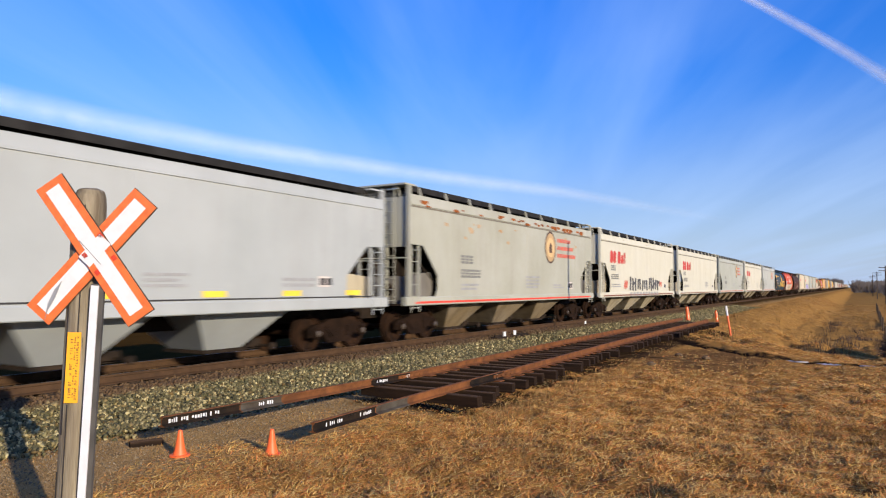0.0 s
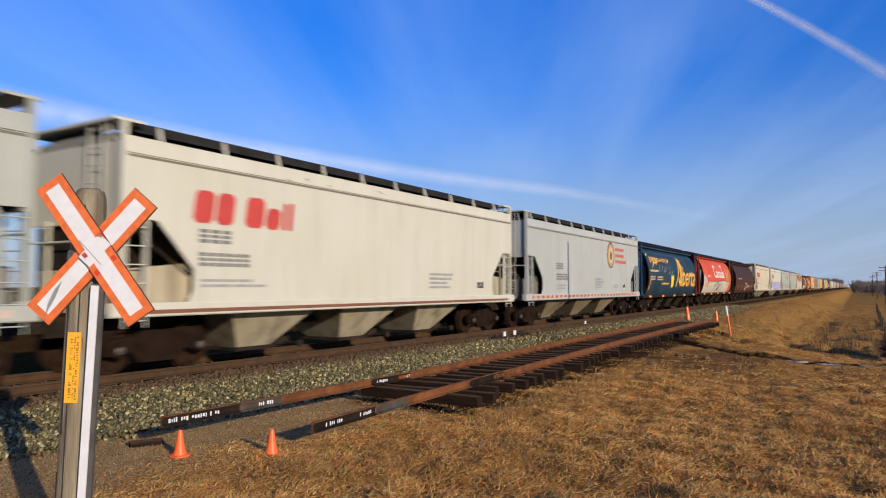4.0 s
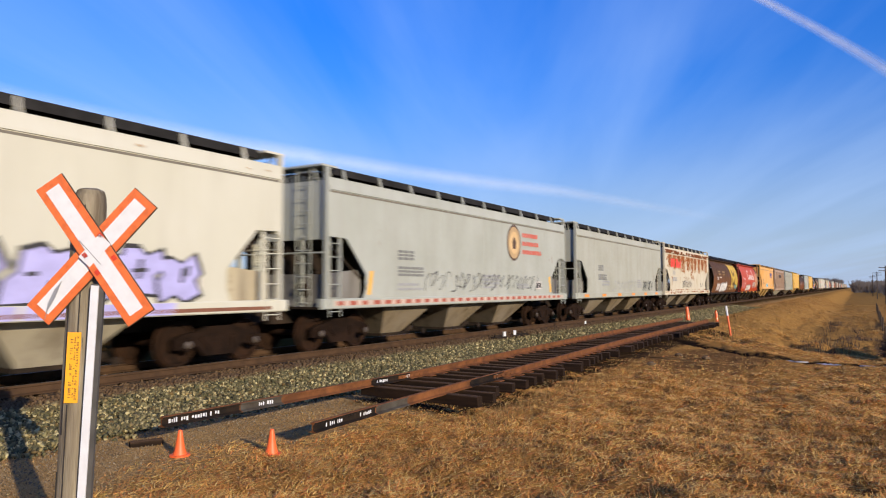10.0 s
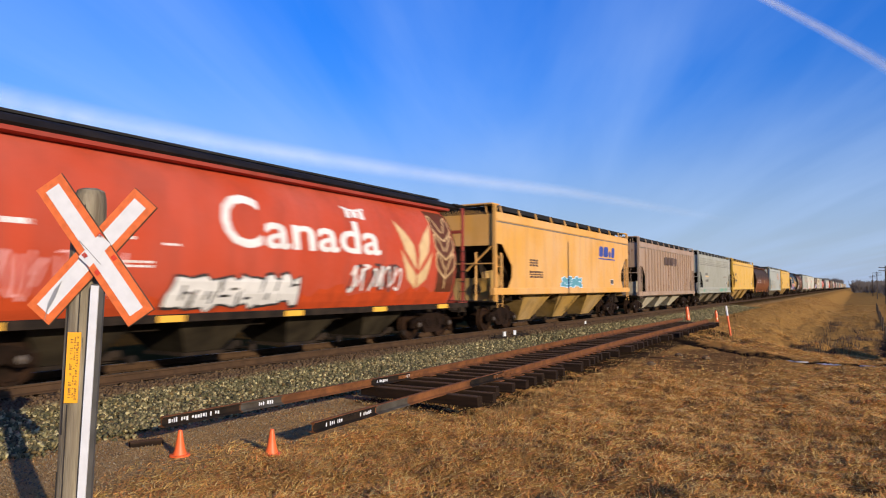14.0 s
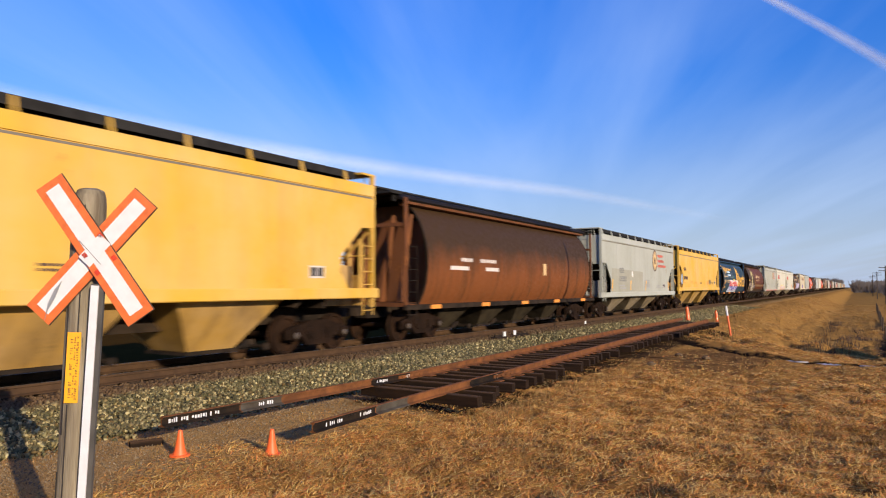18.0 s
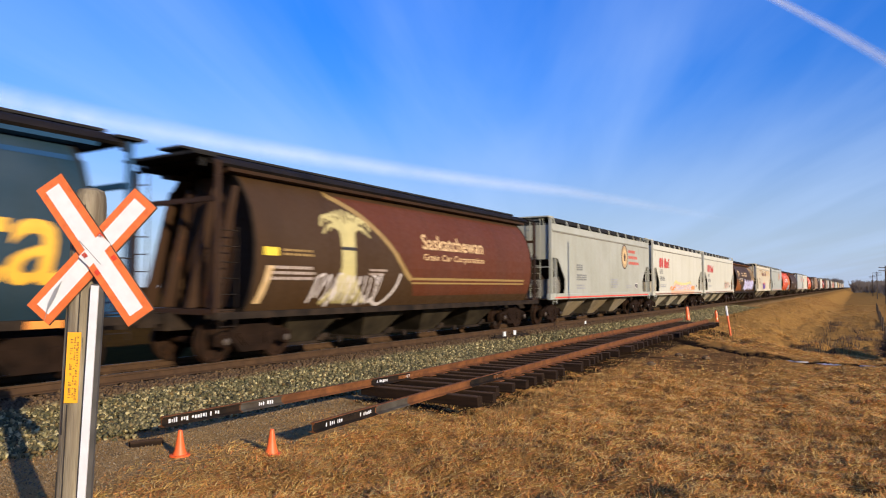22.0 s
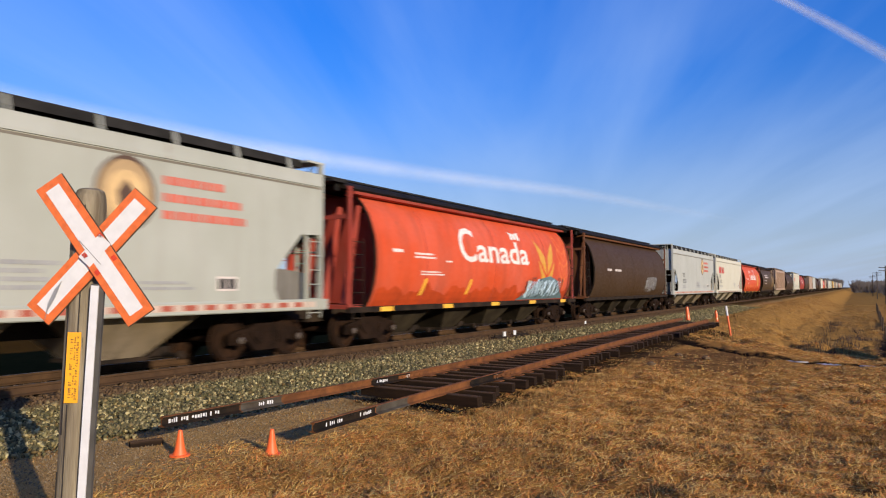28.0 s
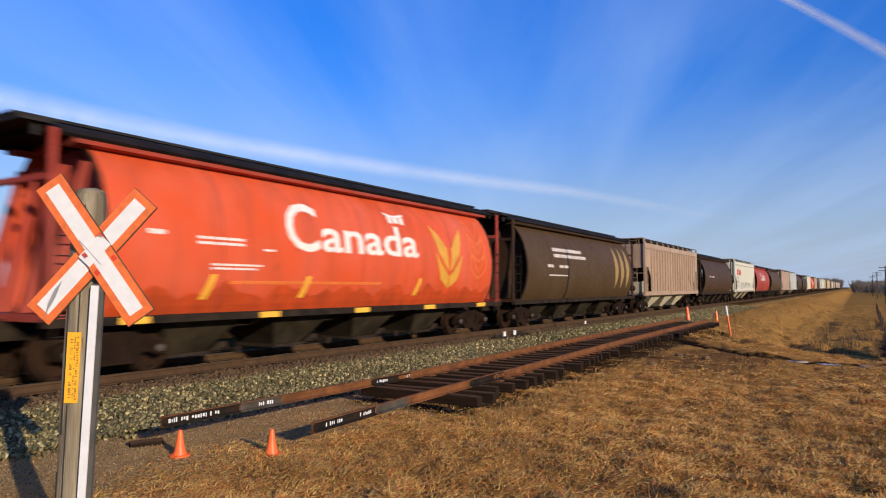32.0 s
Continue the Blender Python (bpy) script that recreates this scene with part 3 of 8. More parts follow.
def build_grass(rng):
    out, off = [], 0
    # tufts near by, tufts farther off, the far field, and flattened litter between the tufts
    zones = ((330000, 5.6, 22, 2.6, 15, 0.04, 0.13, 0.0090, 1.22), (230000, 5.6, 30, 14, 44, 0.05, 0.15, 0.018, 1.25), (400000, 5.4, 22, 2.0, 16, 0.045, 0.15, 0.011, 1.44), (210000, 6.0, 28, 15, 34, 0.06, 0.17, 0.020, 1.42),
             (60000, 6.0, 26, -14, 2.6, 0.07, 0.18, 0.022, 1.3), (330000, 2.6, 36, 40, 170, 0.07, 0.20, 0.040, 1.15), (26000, 3.0, 6.4, 2.2, 10.5, 0.02, 0.07, 0.007, 1.3))
    for n, x0, x1, y0, y1, lo, hi, wid, flat in zones:
        x, y = rng.uniform(x0, x1, n), rng.uniform(y0, y1, n)
        edge = 5.9 + 0.35 * step(4.0, 5.5, y) + 1.25 * step(8.6, 10.4, y) - 1.6 * step(26, 36, y) - 2.6 * step(38, 50, y) + 0.35 * np.sin(1.9 * y) + 0.25 * np.sin(4.7 * y + 1)
        tuft = 0.6 * lattice(x, y, 0.17 + 0.004 * y1, 1) + 0.4 * lattice(x + 0.4 * y, y, 0.43 + 0.004 * y1, 2)
        if flat > 1.4:
            p = np.clip(0.75 + 1.2 * (lattice(x, y, 0.3, 7) - 0.4), 0.25, 1) * step(-1.2, 0.6, x - edge)
        elif x1 < 7:
            # stubble in patches on the bare dirt
            p = np.clip(2.4 * lattice(x, y, 0.55, 5) - 0.9, 0, 1)
        else:
            p = np.clip(0.62 + 0.7 * patches(x, y) * (0.5 + 0.5 * step(0, 30, y)) + 2.3 * (tuft - 0.5), 0.05, 1) * step(-0.5, 0.7, x - edge)
        p = p * (0.25 + 0.75 * step(0.7, 1.5, np.hypot((x - 8.9) * 0.55, (y - 20.5) * 0.30)))
        if y1 > 100:
            clump = lattice(x, y, 2.4, 9)
            p = p * np.clip(2.2 * clump - 0.3, 0.15, 1)
            tuft = 0.3 * tuft + 1.1 * clump - 0.15
        right = (x < 13.5 + 0.78 * y + rng.uniform(0, 5, n)) | (y < 5)
        rut_gap = np.abs(y - rut_y(x)) / np.where(x < 9.75, 1.6, 1.0)
        keep = (rng.uniform(0, 1, n) < p) & right & (rut_gap > 0.75 + 0.2 * patches(x * 0.7, y))
        x, y, tuft, rut_gap = x[keep], y[keep], tuft[keep], rut_gap[keep]
        k = len(x)
        hollow = np.where(y > 44, 1.0, 0.6 + 0.4 * step(3.0, 9.0, np.hypot(x - 9.0, (y - 24.0) * 0.8)))
        length = rng.uniform(lo, hi, k) * (0.45 + 1.1 * tuft) * np.where(y < rut_y(x), 0.12 + 0.88 * step(0.5, 3.2, rut_gap), 0.3 + 0.7 * step(0.4, 1.4, rut_gap)) * hollow
        V, F = blades(rng, x, y, length, wid * rng.uniform(0.6, 1.4, k), np.clip(rng.normal(flat, 0.26 if flat < 1.4 else 0.12, k), 0.1, 1.54))
        if flat > 1.4:
            V[:, 2] += np.repeat(rng.uniform(0.004, 0.03, k), 3)
        if y1 > 100:
            tagged(part("grass", cloud_mesh("bank_grass", V, F), M["bank_grass"]), "taller golden dry grass on the far bank and field", "grass", kind="stuff")
            continue
        out.append((V, F + off)); off += len(V)
    V, F = np.concatenate([o[0] for o in out]), np.concatenate([o[1] for o in out])
    tagged(part("grass", cloud_mesh("grass", V, F), M["grass"]), "short matted straw-coloured winter grass", "grass", kind="stuff")


def build_weeds(rng):
    """Taller dead stalks in tufts, on the bank and by the tie ends."""
    xs, ys, ln = [], [], []
    for i in range(260):
        if i < 60:
            cx, cy = rng.uniform(7.35, 8.2), rng.uniform(8.0, 17)
        elif i < 110:
            cx, cy = rng.uniform(8, 22), rng.uniform(4, 22)
        else:
            cx, cy = rng.uniform(5, 20), rng.uniform(32, 110)
        k = rng.integers(10, 30)
        xs.append(cx + rng.normal(0, 0.12, k)); ys.append(cy + rng.normal(0, 0.12, k))
        ln.append(rng.uniform(0.08, 0.26, k) * (1 if i < 110 else 2.2))
    x, y, l = map(np.concatenate, (xs, ys, ln))
    V, F = blades(rng, x, y, l, np.where(y > 30, 0.024, 0.007), np.abs(rng.normal(0, 0.5, len(x))))
    tagged(part("weeds", cloud_mesh("weeds", V, F), M["weed"]), "dead brown weed stalks in loose tufts", "weeds", kind="stuff")


# ---- tracks ----
RAIL = [(-0.07, -0.17), (0.07, -0.17), (0.07, -0.158), (0.010, -0.135), (0.008, -0.045), (0.036, -0.035), (0.036, -0.006), (0.028, 0.0),
        (-0.028, 0.0), (-0.036, -0.006), (-0.036, -0.035), (-0.008, -0.045), (-0.010, -0.135), (-0.07, -0.158)]


# the siding's rail is an older, lighter section
LIGHT_RAIL = [(p * 0.82, q * 0.77) for p, q in RAIL]
FOOT = 0.131


def sweep(profile, path):
    """A rail profile carried along a path of (x, y, z, heading in radians from the y axis towards x)."""
    g, n = Geo(), len(profile)
    v, f = [], []
    for x, y, z, h in path:
        v += [(x + p * math.cos(h), y - p * math.sin(h), z + q) for p, q in profile]
    for k in range(len(path) - 1):
        f += [(k * n + i, k * n + (i + 1) % n, (k + 1) * n + (i + 1) % n, (k + 1) * n + i) for i in range(n)]
    f += [tuple(range(n - 1, -1, -1)), tuple(range((len(path) - 1) * n, len(path) * n))]
    return g.add(v, f)


def timber(name, l=2.55, w=0.22, h=0.17):
    g = Geo()
    b = 0.012
    g.prism([(-w / 2, -h), (w / 2, -h), (w / 2, -b), (w / 2 - b, 0), (-w / 2 + b, 0), (-w / 2, -b)], -l / 2, l / 2, "x")
    g.v = [(x, y + 0.01 * math.sin(3 * x + 9 * z), z + (0.006 * math.sin(5 * x) if z > -h / 2 else 0)) for x, y, z in g.v]
    return g.mesh(name)


def build_main_track():
    track = tagged(new("main_track"), "main line track of rusty-sided rails on timber ties in ballast", "railway track")
    for x in (-0.755, 0.755):
        part("rail", sweep(RAIL, [(x, y, 0, 0) for y in (-60, 0, 60, 200, 600, 1500)]), M["main_rail"], track)
        part("rail_head", Geo().box(x - 0.026, x + 0.026, -60, 1500, 0.001, 0.003), M["rail_head"], track, "bright worn running surface of the rail")
    me = timber("tie")
    for i in range(110):
        part("tie", me, M["main_tie"], track, at=pose(0.02 * math.sin(i * 2.3), 0.5 + 0.55 * i, -0.172, 0, 0, 0.6 * math.sin(i * 1.7)))
    return track


# centre line of the torn-up siding, as (distance along the line, offset from the main line)
SIDING = [(6.0, 6.12), (9.0, 6.06), (11.0, 5.99), (14.5, 5.84), (20.5, 5.60), (27.5, 5.47), (36.5, 5.42), (48.0, 5.40)]
# the loose rails beyond the last joint: (distance along, offset, drop of the rail top)
LOOSE = {-1: [(5.57, 5.12, 0.0), (8.3, 5.18, 0.0), (10.95, 5.245, 0.0)], 1: [(6.62, 6.67, -0.09), (9.2, 6.70, -0.03), (11.95, 6.70, 0.0)]}


def between(rows, y):
    for p, q in zip(rows, rows[1:]):
        if y <= q[0]:
            t = max(0.0, (y - p[0]) / (q[0] - p[0]))
            return tuple(a + (b - a) * t for a, b in zip(p[1:], q[1:]))
    return rows[-1][1:]


def siding_at(y):
    return between(SIDING, y)[0]


def siding_path(side, y0, y1, step_m=0.8):
    n = max(2, int((y1 - y0) / step_m) + 1)
    rows = []
    for i in range(n):
        y = y0 + (y1 - y0) * i / (n - 1)
        h = math.atan2(siding_at(y + 0.6) - siding_at(y - 0.6), 1.2)
        rows.append((siding_at(y) + side * 0.755, y, 0.0, h))
    return rows


def loose_path(side, y0, y1, step_m=0.3):
    n = max(2, int((y1 - y0) / step_m) + 1)
    rows = []
    for i in range(n):
        y = y0 + (y1 - y0) * i / (n - 1)
        x, z = between(LOOSE[side], y)
        h = math.atan2(between(LOOSE[side], y + 0.5)[0] - between(LOOSE[side], y - 0.5)[0], 1.0) if LOOSE[side][0][0] + 0.5 < y < LOOSE[side][-1][0] - 0.5 else math.atan2(LOOSE[side][-1][1] - LOOSE[side][0][1], LOOSE[side][-1][0] - LOOSE[side][0][0])
        rows.append((x, y, z, h))
    return rows


def scribble(g, path_fn, y, n, rng, h=0.058, z=-0.068):
    """Unreadable chalk writing on the web of a rail, as small plain bars."""
    a, end = y, y + n * 0.085
    while a < end:
        l = rng.uniform(0.012, 0.034)
        x, zz, hd = path_fn(a)
        xe = path_fn(a + l)[0]
        t = h * rng.uniform(0.5, 1.0)
        m = zz + z + rng.uniform(-0.006, 0.006)
        g.box(min(x, xe) + 0.018, max(x, xe) + 0.022, a, a + l, m - t / 2, m + t / 2)
        a += l + (0.016 if rng.uniform() < 0.8 else 0.06)


def build_siding():
    rng = np.random.default_rng(5)
    track = tagged(new("siding_track"), "torn-up siding of rust-brown rails on dark timber ties", "railway track")
    for side, y_end, joint in ((-1, 5.57, 10.95), (1, 6.62, 11.95)):
        part("rail", sweep(LIGHT_RAIL, loose_path(side, y_end, joint)), M["rail_rust"], track, "loose rusty rail with a black painted web, its cut end hanging over the dirt")
        part("rail", sweep(LIGHT_RAIL, siding_path(side, joint + 0.02, 37.6 if side < 0 else 36.2)), M["rail_rust"], track)
        where = lambda a, s=side: (*between(LOOSE[s], a), 0)
        # paint on the near face of the web, in stretches
        bands = ((5.57, 6.80, "rail_black"), (6.82, 7.60, "rail_grey"), (9.75, 10.90, "rail_black")) if side < 0 else ((6.62, 7.90, "rail_black"), (7.92, 8.70, "rail_grey"), (10.65, 11.93, "rail_black"))
        for a, b, tone in bands:
            rows = loose_path(side, a, b, 0.25)
            k = len(rows)
            # the skin follows the head's edge, the hollow of the web and the foot
            skin_line = ((0.0315, -0.008), (0.0315, -0.028), (0.0105, -0.036), (0.0115, -0.102), (0.0590, -0.120), (0.0590, -0.130))
            v = [(x + p, y, z + q) for p, q in skin_line for x, y, z, h in rows]
            g = Geo().add(v, [(j * k + i, j * k + i + 1, (j + 1) * k + i + 1, (j + 1) * k + i) for j in range(5) for i in range(k - 1)])
            part("paint_band", g, M[tone], track, "black painted stretch of rail web" if tone == "rail_black" else "grey painted stretch of rail web")
        for a, n in (((5.66, 9), (7.15, 3), (9.90, 4), (10.62, 3)) if side < 0 else ((6.85, 4), (7.55, 3), (11.58, 4))):
            g = Geo()
            scribble(g, where, a, n, rng)
            tagged(part("chalk_mark", g, M["white_refl"], track, "white chalk strokes on the rail web"), kind="stuff")
        g = Geo()
        x = siding_at(joint) + side * 0.755
        g.prism([(0.010, -0.100), (0.028, -0.096), (0.025, -0.040), (0.010, -0.036)], joint - 0.40, joint + 0.40)
        g.v = [(p + x, q, r) for p, q, r in g.v]
        for b in range(4):
            g.tube((x + 0.024, joint - 0.3 + 0.2 * b, -0.07), (x + 0.046, joint - 0.3 + 0.2 * b, -0.07), 0.016, n=6)
        part("joint_bar", g, M["rail_rust"], track)
    me = timber("tie", 2.42, 0.155)
    y, i = 9.85, 0
    while y < 36.4:
        h = math.degrees(math.atan2(siding_at(y + 0.6) - siding_at(y - 0.6), 1.2))
        part("tie", me, M["tie"], track, at=pose(siding_at(y) + rng.normal(0, 0.09), y, -FOOT - 0.002 + min(0.0, rng.normal(-0.006, 0.012)), rng.normal(0, 1.0), 0, -h + rng.normal(0, 1.8)))
        y += 0.52 + rng.normal(0, 0.025)
        i += 1
    plate = Geo().box(-0.16, 0.16, -0.10, 0.10, -0.0115, 0.004).mesh("tie_plate")
    y = 11.6
    for i in range(49):
        for side in (-1, 1):
            part("tie_plate", plate, M["rail_rust"], track, at=pose(siding_at(y) + side * 0.755, y, -FOOT - 0.0015))
        y += 0.5
    tagged(part("scrap_timber", timber("scrap_timber", 0.40, 0.15, 0.09), M["tie"], at=pose(4.60, 5.74, float(ground_z(4.60, 5.74)) + 0.07, 3, 2, 62)), "short splintered piece of dark timber on the dirt", "scrap timber")
    return track


# ---- crossing sign, cones, stakes ----
def build_sign():
    sign = tagged(new("crossing_sign"), "white and orange railway crossbuck on a weathered wooden post", "railway sign")
    sign.matrix_basis = pose(8.24, 2.735, -0.47, 0, 0, 31.17)
    g = Geo()
    n = 12
    rings = [(0.112, -0.3), (0.113, 0.5), (0.114, 1.6), (0.106, 2.66), (0.100, 2.72), (0.086, 2.755), (0.060, 2.765)]
    g.lathe(rings, n=n)
    rng = np.random.default_rng(2)
    g.v = [(x * (1 + 0.03 * math.sin(7 * math.atan2(y, x))) + 0.006 * math.sin(z * 2), y, z + (rng.normal(0, 0.008) if z > 2.6 else 0)) for x, y, z in g.v]
    part("post", g, M["post_wood"], sign, "split and weathered grey-brown round post", at=pose(-0.216, 0.14, 0, 0, 1.7, 0))
    for k in range(5):
        a = (-0.9, -0.2, 0.5, -0.55, 0.2)[k]
        part("crack", Geo().box(-0.003, 0.003, -0.004, 0.004, -0.1 + 0.35 * k, 0.7 + 0.45 * k), M["black_ink"], sign,
             at=pose(-0.216 + 0.109 * math.sin(a), 0.14 - 0.109 * math.cos(a), 0.15, 0, 1.7, 0))
    for name, ang, l, yy in (("blade", 54.8, 1.12, -0.004), ("blade", -48.3, 1.06, 0.016)):
        blade = part(name, Geo().box(-l / 2, l / 2, -0.004, 0.004, -0.10, 0.10), M["red_refl"], sign, "orange-bordered white crossbuck board", at=pose(-0.03 if ang > 0 else -0.058, yy if ang > 0 else 0.020, 2.34 if ang > 0 else 2.297, 0, ang, 0))
        part("white_panel", Geo().box(-l / 2 + 0.05, l / 2 - 0.05, -0.0065, -0.0045, -0.052, 0.052), M["white_refl"], blade)
        # slightly larger dark backing, the board's shaded edge put into its colour
        part("back_plate", Geo().box(-l / 2 - 0.003, l / 2 + 0.003, 0.0045, 0.016, -0.104, 0.104), M["pole"], blade, "backing of the board, dark for its shaded edge")
    part("centre_panel", Geo().box(-0.104, 0.104, -0.0085, -0.0070, -0.052, 0.052), M["white_refl"], sign, "white crossing of the two boards", at=pose(-0.0254, -0.004, 2.3335, 0, -48.3, 0))
    part("seam", Geo().box(-0.11, 0.11, -0.0098, -0.0088, -0.0015, 0.0015), M["pole"], sign, "thin dark joint across the boards", at=pose(-0.055, -0.004, 2.32, 0, 47.0, 0))
    for x, z in ((0.011, 2.436), (-0.091, 2.300), (0.105, 2.285), (-0.004, 2.186)):
        part("corner_patch", Geo().box(-0.018, 0.018, -0.0125, -0.0105, -0.015, 0.015), M["red_patch"], sign, "small red patch at the crossing", at=pose(x, 0, z, 0, 50, 0))
    # scuffed grey flash of bare metal on a lower board
    part("scrape", Geo().prism([(-0.36, 1.86), (-0.34, 1.98), (-0.30, 2.07), (-0.25, 2.13), (-0.29, 2.02), (-0.34, 1.93)], 0.0075, 0.0085, "y"), M["grey_back"], sign, "bare grey scrape on a board")
    part("strip", Geo().box(-0.026, 0.026, -0.006, 0.004, -0.35, 2.10), M["white_refl"], sign, "white reflective strip down the post", at=pose(-0.098, 0.0, 0, 0, 2.1, 0))
    part("channel", Geo().box(-0.036, 0.050, 0.005, 0.028, -0.35, 2.11), M["channel"], sign, "dull galvanised channel behind the strip", at=pose(-0.092, 0.002, 0, 0, 2.1, 0))
    tag = part("plate", Geo().box(-0.042, 0.042, -0.003, 0.003, -0.235, 0.235), M["yellow_tag"], sign, "yellow-orange plate with a column of small black text", at=pose(-0.168, 0.022, 1.55, 0, 1.5, 12))
    for c, (at, w, gap) in enumerate(((-0.020, 0.016, 0.10), (0.004, 0.008, 0.3), (0.018, 0.013, 0.16))):
        g = Geo()
        z = -0.215
        while z < 0.20:
            d = rng.uniform(0.008, 0.016)
            if rng.uniform() > gap:
                g.box(at, at + w, -0.0055, -0.0035, z, z + 0.0035)
                if rng.uniform() < 0.7:
                    a = at + (0 if rng.uniform() < 0.5 else w - 0.003)
                    g.box(a, a + 0.003, -0.0055, -0.0035, z + 0.0035, z + d * 0.7)
                if rng.uniform() < 0.5:
                    g.box(at, at + w * 0.8, -0.0055, -0.0035, z + d * 0.7, z + d * 0.7 + 0.003)
            z += d + 0.005
        part("text_bar", g, M["black_ink"], tag)["kind"] = "stuff"
    return sign


def build_cones():
    g = Geo()
    g.lathe([(0.125, 0.0), (0.125, 0.014), (0.118, 0.02), (0.085, 0.022), (0.062, 0.09), (0.047, 0.17), (0.034, 0.25), (0.026, 0.305), (0.018, 0.315), (0.012, 0.312)], n=20)
    me = g.mesh("traffic_cone")
    for x, y in ((5.42, 5.62), (6.34, 6.25)):
        tagged(part("traffic_cone", me, M["cone"], at=pose(x, y, float(ground_z(x, y)) + 0.002, 0, 0, 40 * x)), "small plain orange traffic cone standing on the dirt", "traffic cone", "cones at the loose rail ends")
    for x, y, k in ((3.85, 42.95, 1.0), (5.47, 43.0, 0.80)):
        c = tagged(new("channelizer_cone"), "tall slim orange channelizing cone with a dark grip", "traffic cone", "cones at the far end of the siding")
        c.matrix_basis = pose(x, y, float(ground_z(x, y)), 0, -4, 0)
        part("body", Geo().lathe([(0.15 * k, 0.03), (0.135 * k, 0.06), (0.115 * k, 0.42 * k), (0.075 * k, 0.86 * k), (0.04 * k, 0.88 * k)], n=14), M["gloss_cone"], c)
        part("foot", Geo().lathe([(0.19 * k, 0.0), (0.19 * k, 0.025), (0.14 * k, 0.032)], n=12), M["black_ink"], c, "black rubber foot")
        part("grip", Geo().lathe([(0.03 * k, 0.86 * k), (0.045 * k, 0.92 * k), (0.02 * k, 0.96 * k)], n=8), M["black_ink"], c, "dark grip")
    st = tagged(new("marker_stake"), "leaning orange and white survey stake", "stake")
    st.matrix_basis = pose(7.34, 35.4, float(ground_z(7.34, 35.4)), 0, -8, 31)
    part("stick", Geo().tube((0, 0, -0.1), (0, 0, 0.95), 0.05, 0.045, 7), M["cone"], st)
    part("tip", Geo().tube((0, 0, 0.95), (0, 0, 1.42), 0.052, 0.05, 7), M["white_refl"], st, "white painted top")


def build_litter():
    """A scrap of white paper, a bleached stick and a few pale stones on the bare ground by the siding."""
    x, y = 8.05, 25.6
    tagged(part("paper_scrap", Geo().prism([(-0.10, -0.06), (0.06, -0.08), (0.11, 0.02), (0.02, 0.09), (-0.08, 0.05)], 0.0, 0.05, "z"), M["white_refl"], at=pose(x, y, float(ground_z(x, y)) + 0.01, 25, 10, 20)), "crumpled scrap of white paper on the bare ground", "litter")
    x, y = 8.15, 19.6
    stick = Geo()
    line = [(-0.75, 0.05, 0.03), (-0.25, -0.04, 0.06), (0.30, 0.02, 0.05), (0.85, -0.08, 0.02)]
    for p, q, r in zip(line, line[1:], (0.020, 0.017, 0.013)):
        stick.tube(p, q, r, r * 0.85, 6)
    tagged(part("stick", stick, M["weed"], at=pose(x, y, float(ground_z(x, y)) + 0.01, 0, 0, -22)), "bleached fallen stick on the bare ground", "stick")
    stone = Geo().lathe([(0.02, 0.0), (0.10, 0.01), (0.13, 0.05), (0.09, 0.10), (0.03, 0.12)], n=7)
    for x, y, r in ((7.95, 18.2, 20), (8.9, 20.4, 70), (7.9, 21.6, 110)):
        tagged(part("stone", stone.mesh("stone"), M["ballast"], at=pose(x, y, float(ground_z(x, y)) - 0.02, 6, 4, r)), "pale fist-sized stone on the bare ground", "stone", "stones by the siding")


build_ground()
build_main_track()
build_siding()
build_sign()
build_cones()
build_litter()


# ---- the train ----
SPEED = 19.6
AXLE_R = 0.457
# seconds at which each gap between two cars comes abreast of the camera's line; then cars of even length
GAPS = [0.246, 1.126, 1.991, 2.885, 3.781, 4.642, 5.552, 6.407, 7.303, 8.217, 9.133, 10.041, 10.937, 11.814, 12.703, 13.542, 14.443, 15.354, 16.333, 17.273, 18.167, 19.098, 20.006, 20.886, 21.810, 22.737, 23.665, 24.548, 25.390, 26.269, 27.139, 28.143, 28.975, 29.866, 30.797, 31.699, 32.558, 33.438, 34.409, 35.333, 36.255]
PITCH = 0.892
ABREAST = 6.45


def gap_time(n):
    return GAPS[n] if n < len(GAPS) else GAPS[-1] + PITCH * (n - len(GAPS) + 1)


ROUND_SIDE = [(0.98, 1.24), (1.15, 1.35), (1.35, 1.45), (1.6, 1.535), (2.0, 1.595), (2.4, 1.595), (2.8, 1.53), (3.15, 1.42), (3.4, 1.305), (3.65, 1.13), (3.92, 0.86)]
FLAT_SIDE = [(0.98, 1.576), (2.4, 1.576), (3.95, 1.576)]


def skin(profile, z):
    for (a, xa), (b, xb) in zip(profile, profile[1:]):
        if z <= b:
            return xa + (xb - xa) * (z - a) / (b - a)
    return profile[-1][1]


def on_side(name, polys, profile, material, parent, label="", lift=0.007, cuts=True):
    """Paint on a car's near side: flat polygons of (along, up), bent to the side sheet."""
    if 1 < len(polys) <= 8 and not name.startswith(("graffiti", "rust", "stencil", "script")):
        for k, poly in enumerate(polys):
            ob = on_side(name, [poly], profile, material, parent, label, lift + 0.0006 * k, cuts)
        return ob
    bm = bmesh.new()
    for poly in polys:
        try:
            bm.faces.new([bm.verts.new((0, u, z)) for u, z in poly])
        except ValueError:
            pass
    return fit_side(name, bm, profile, material, parent, label, lift, cuts)


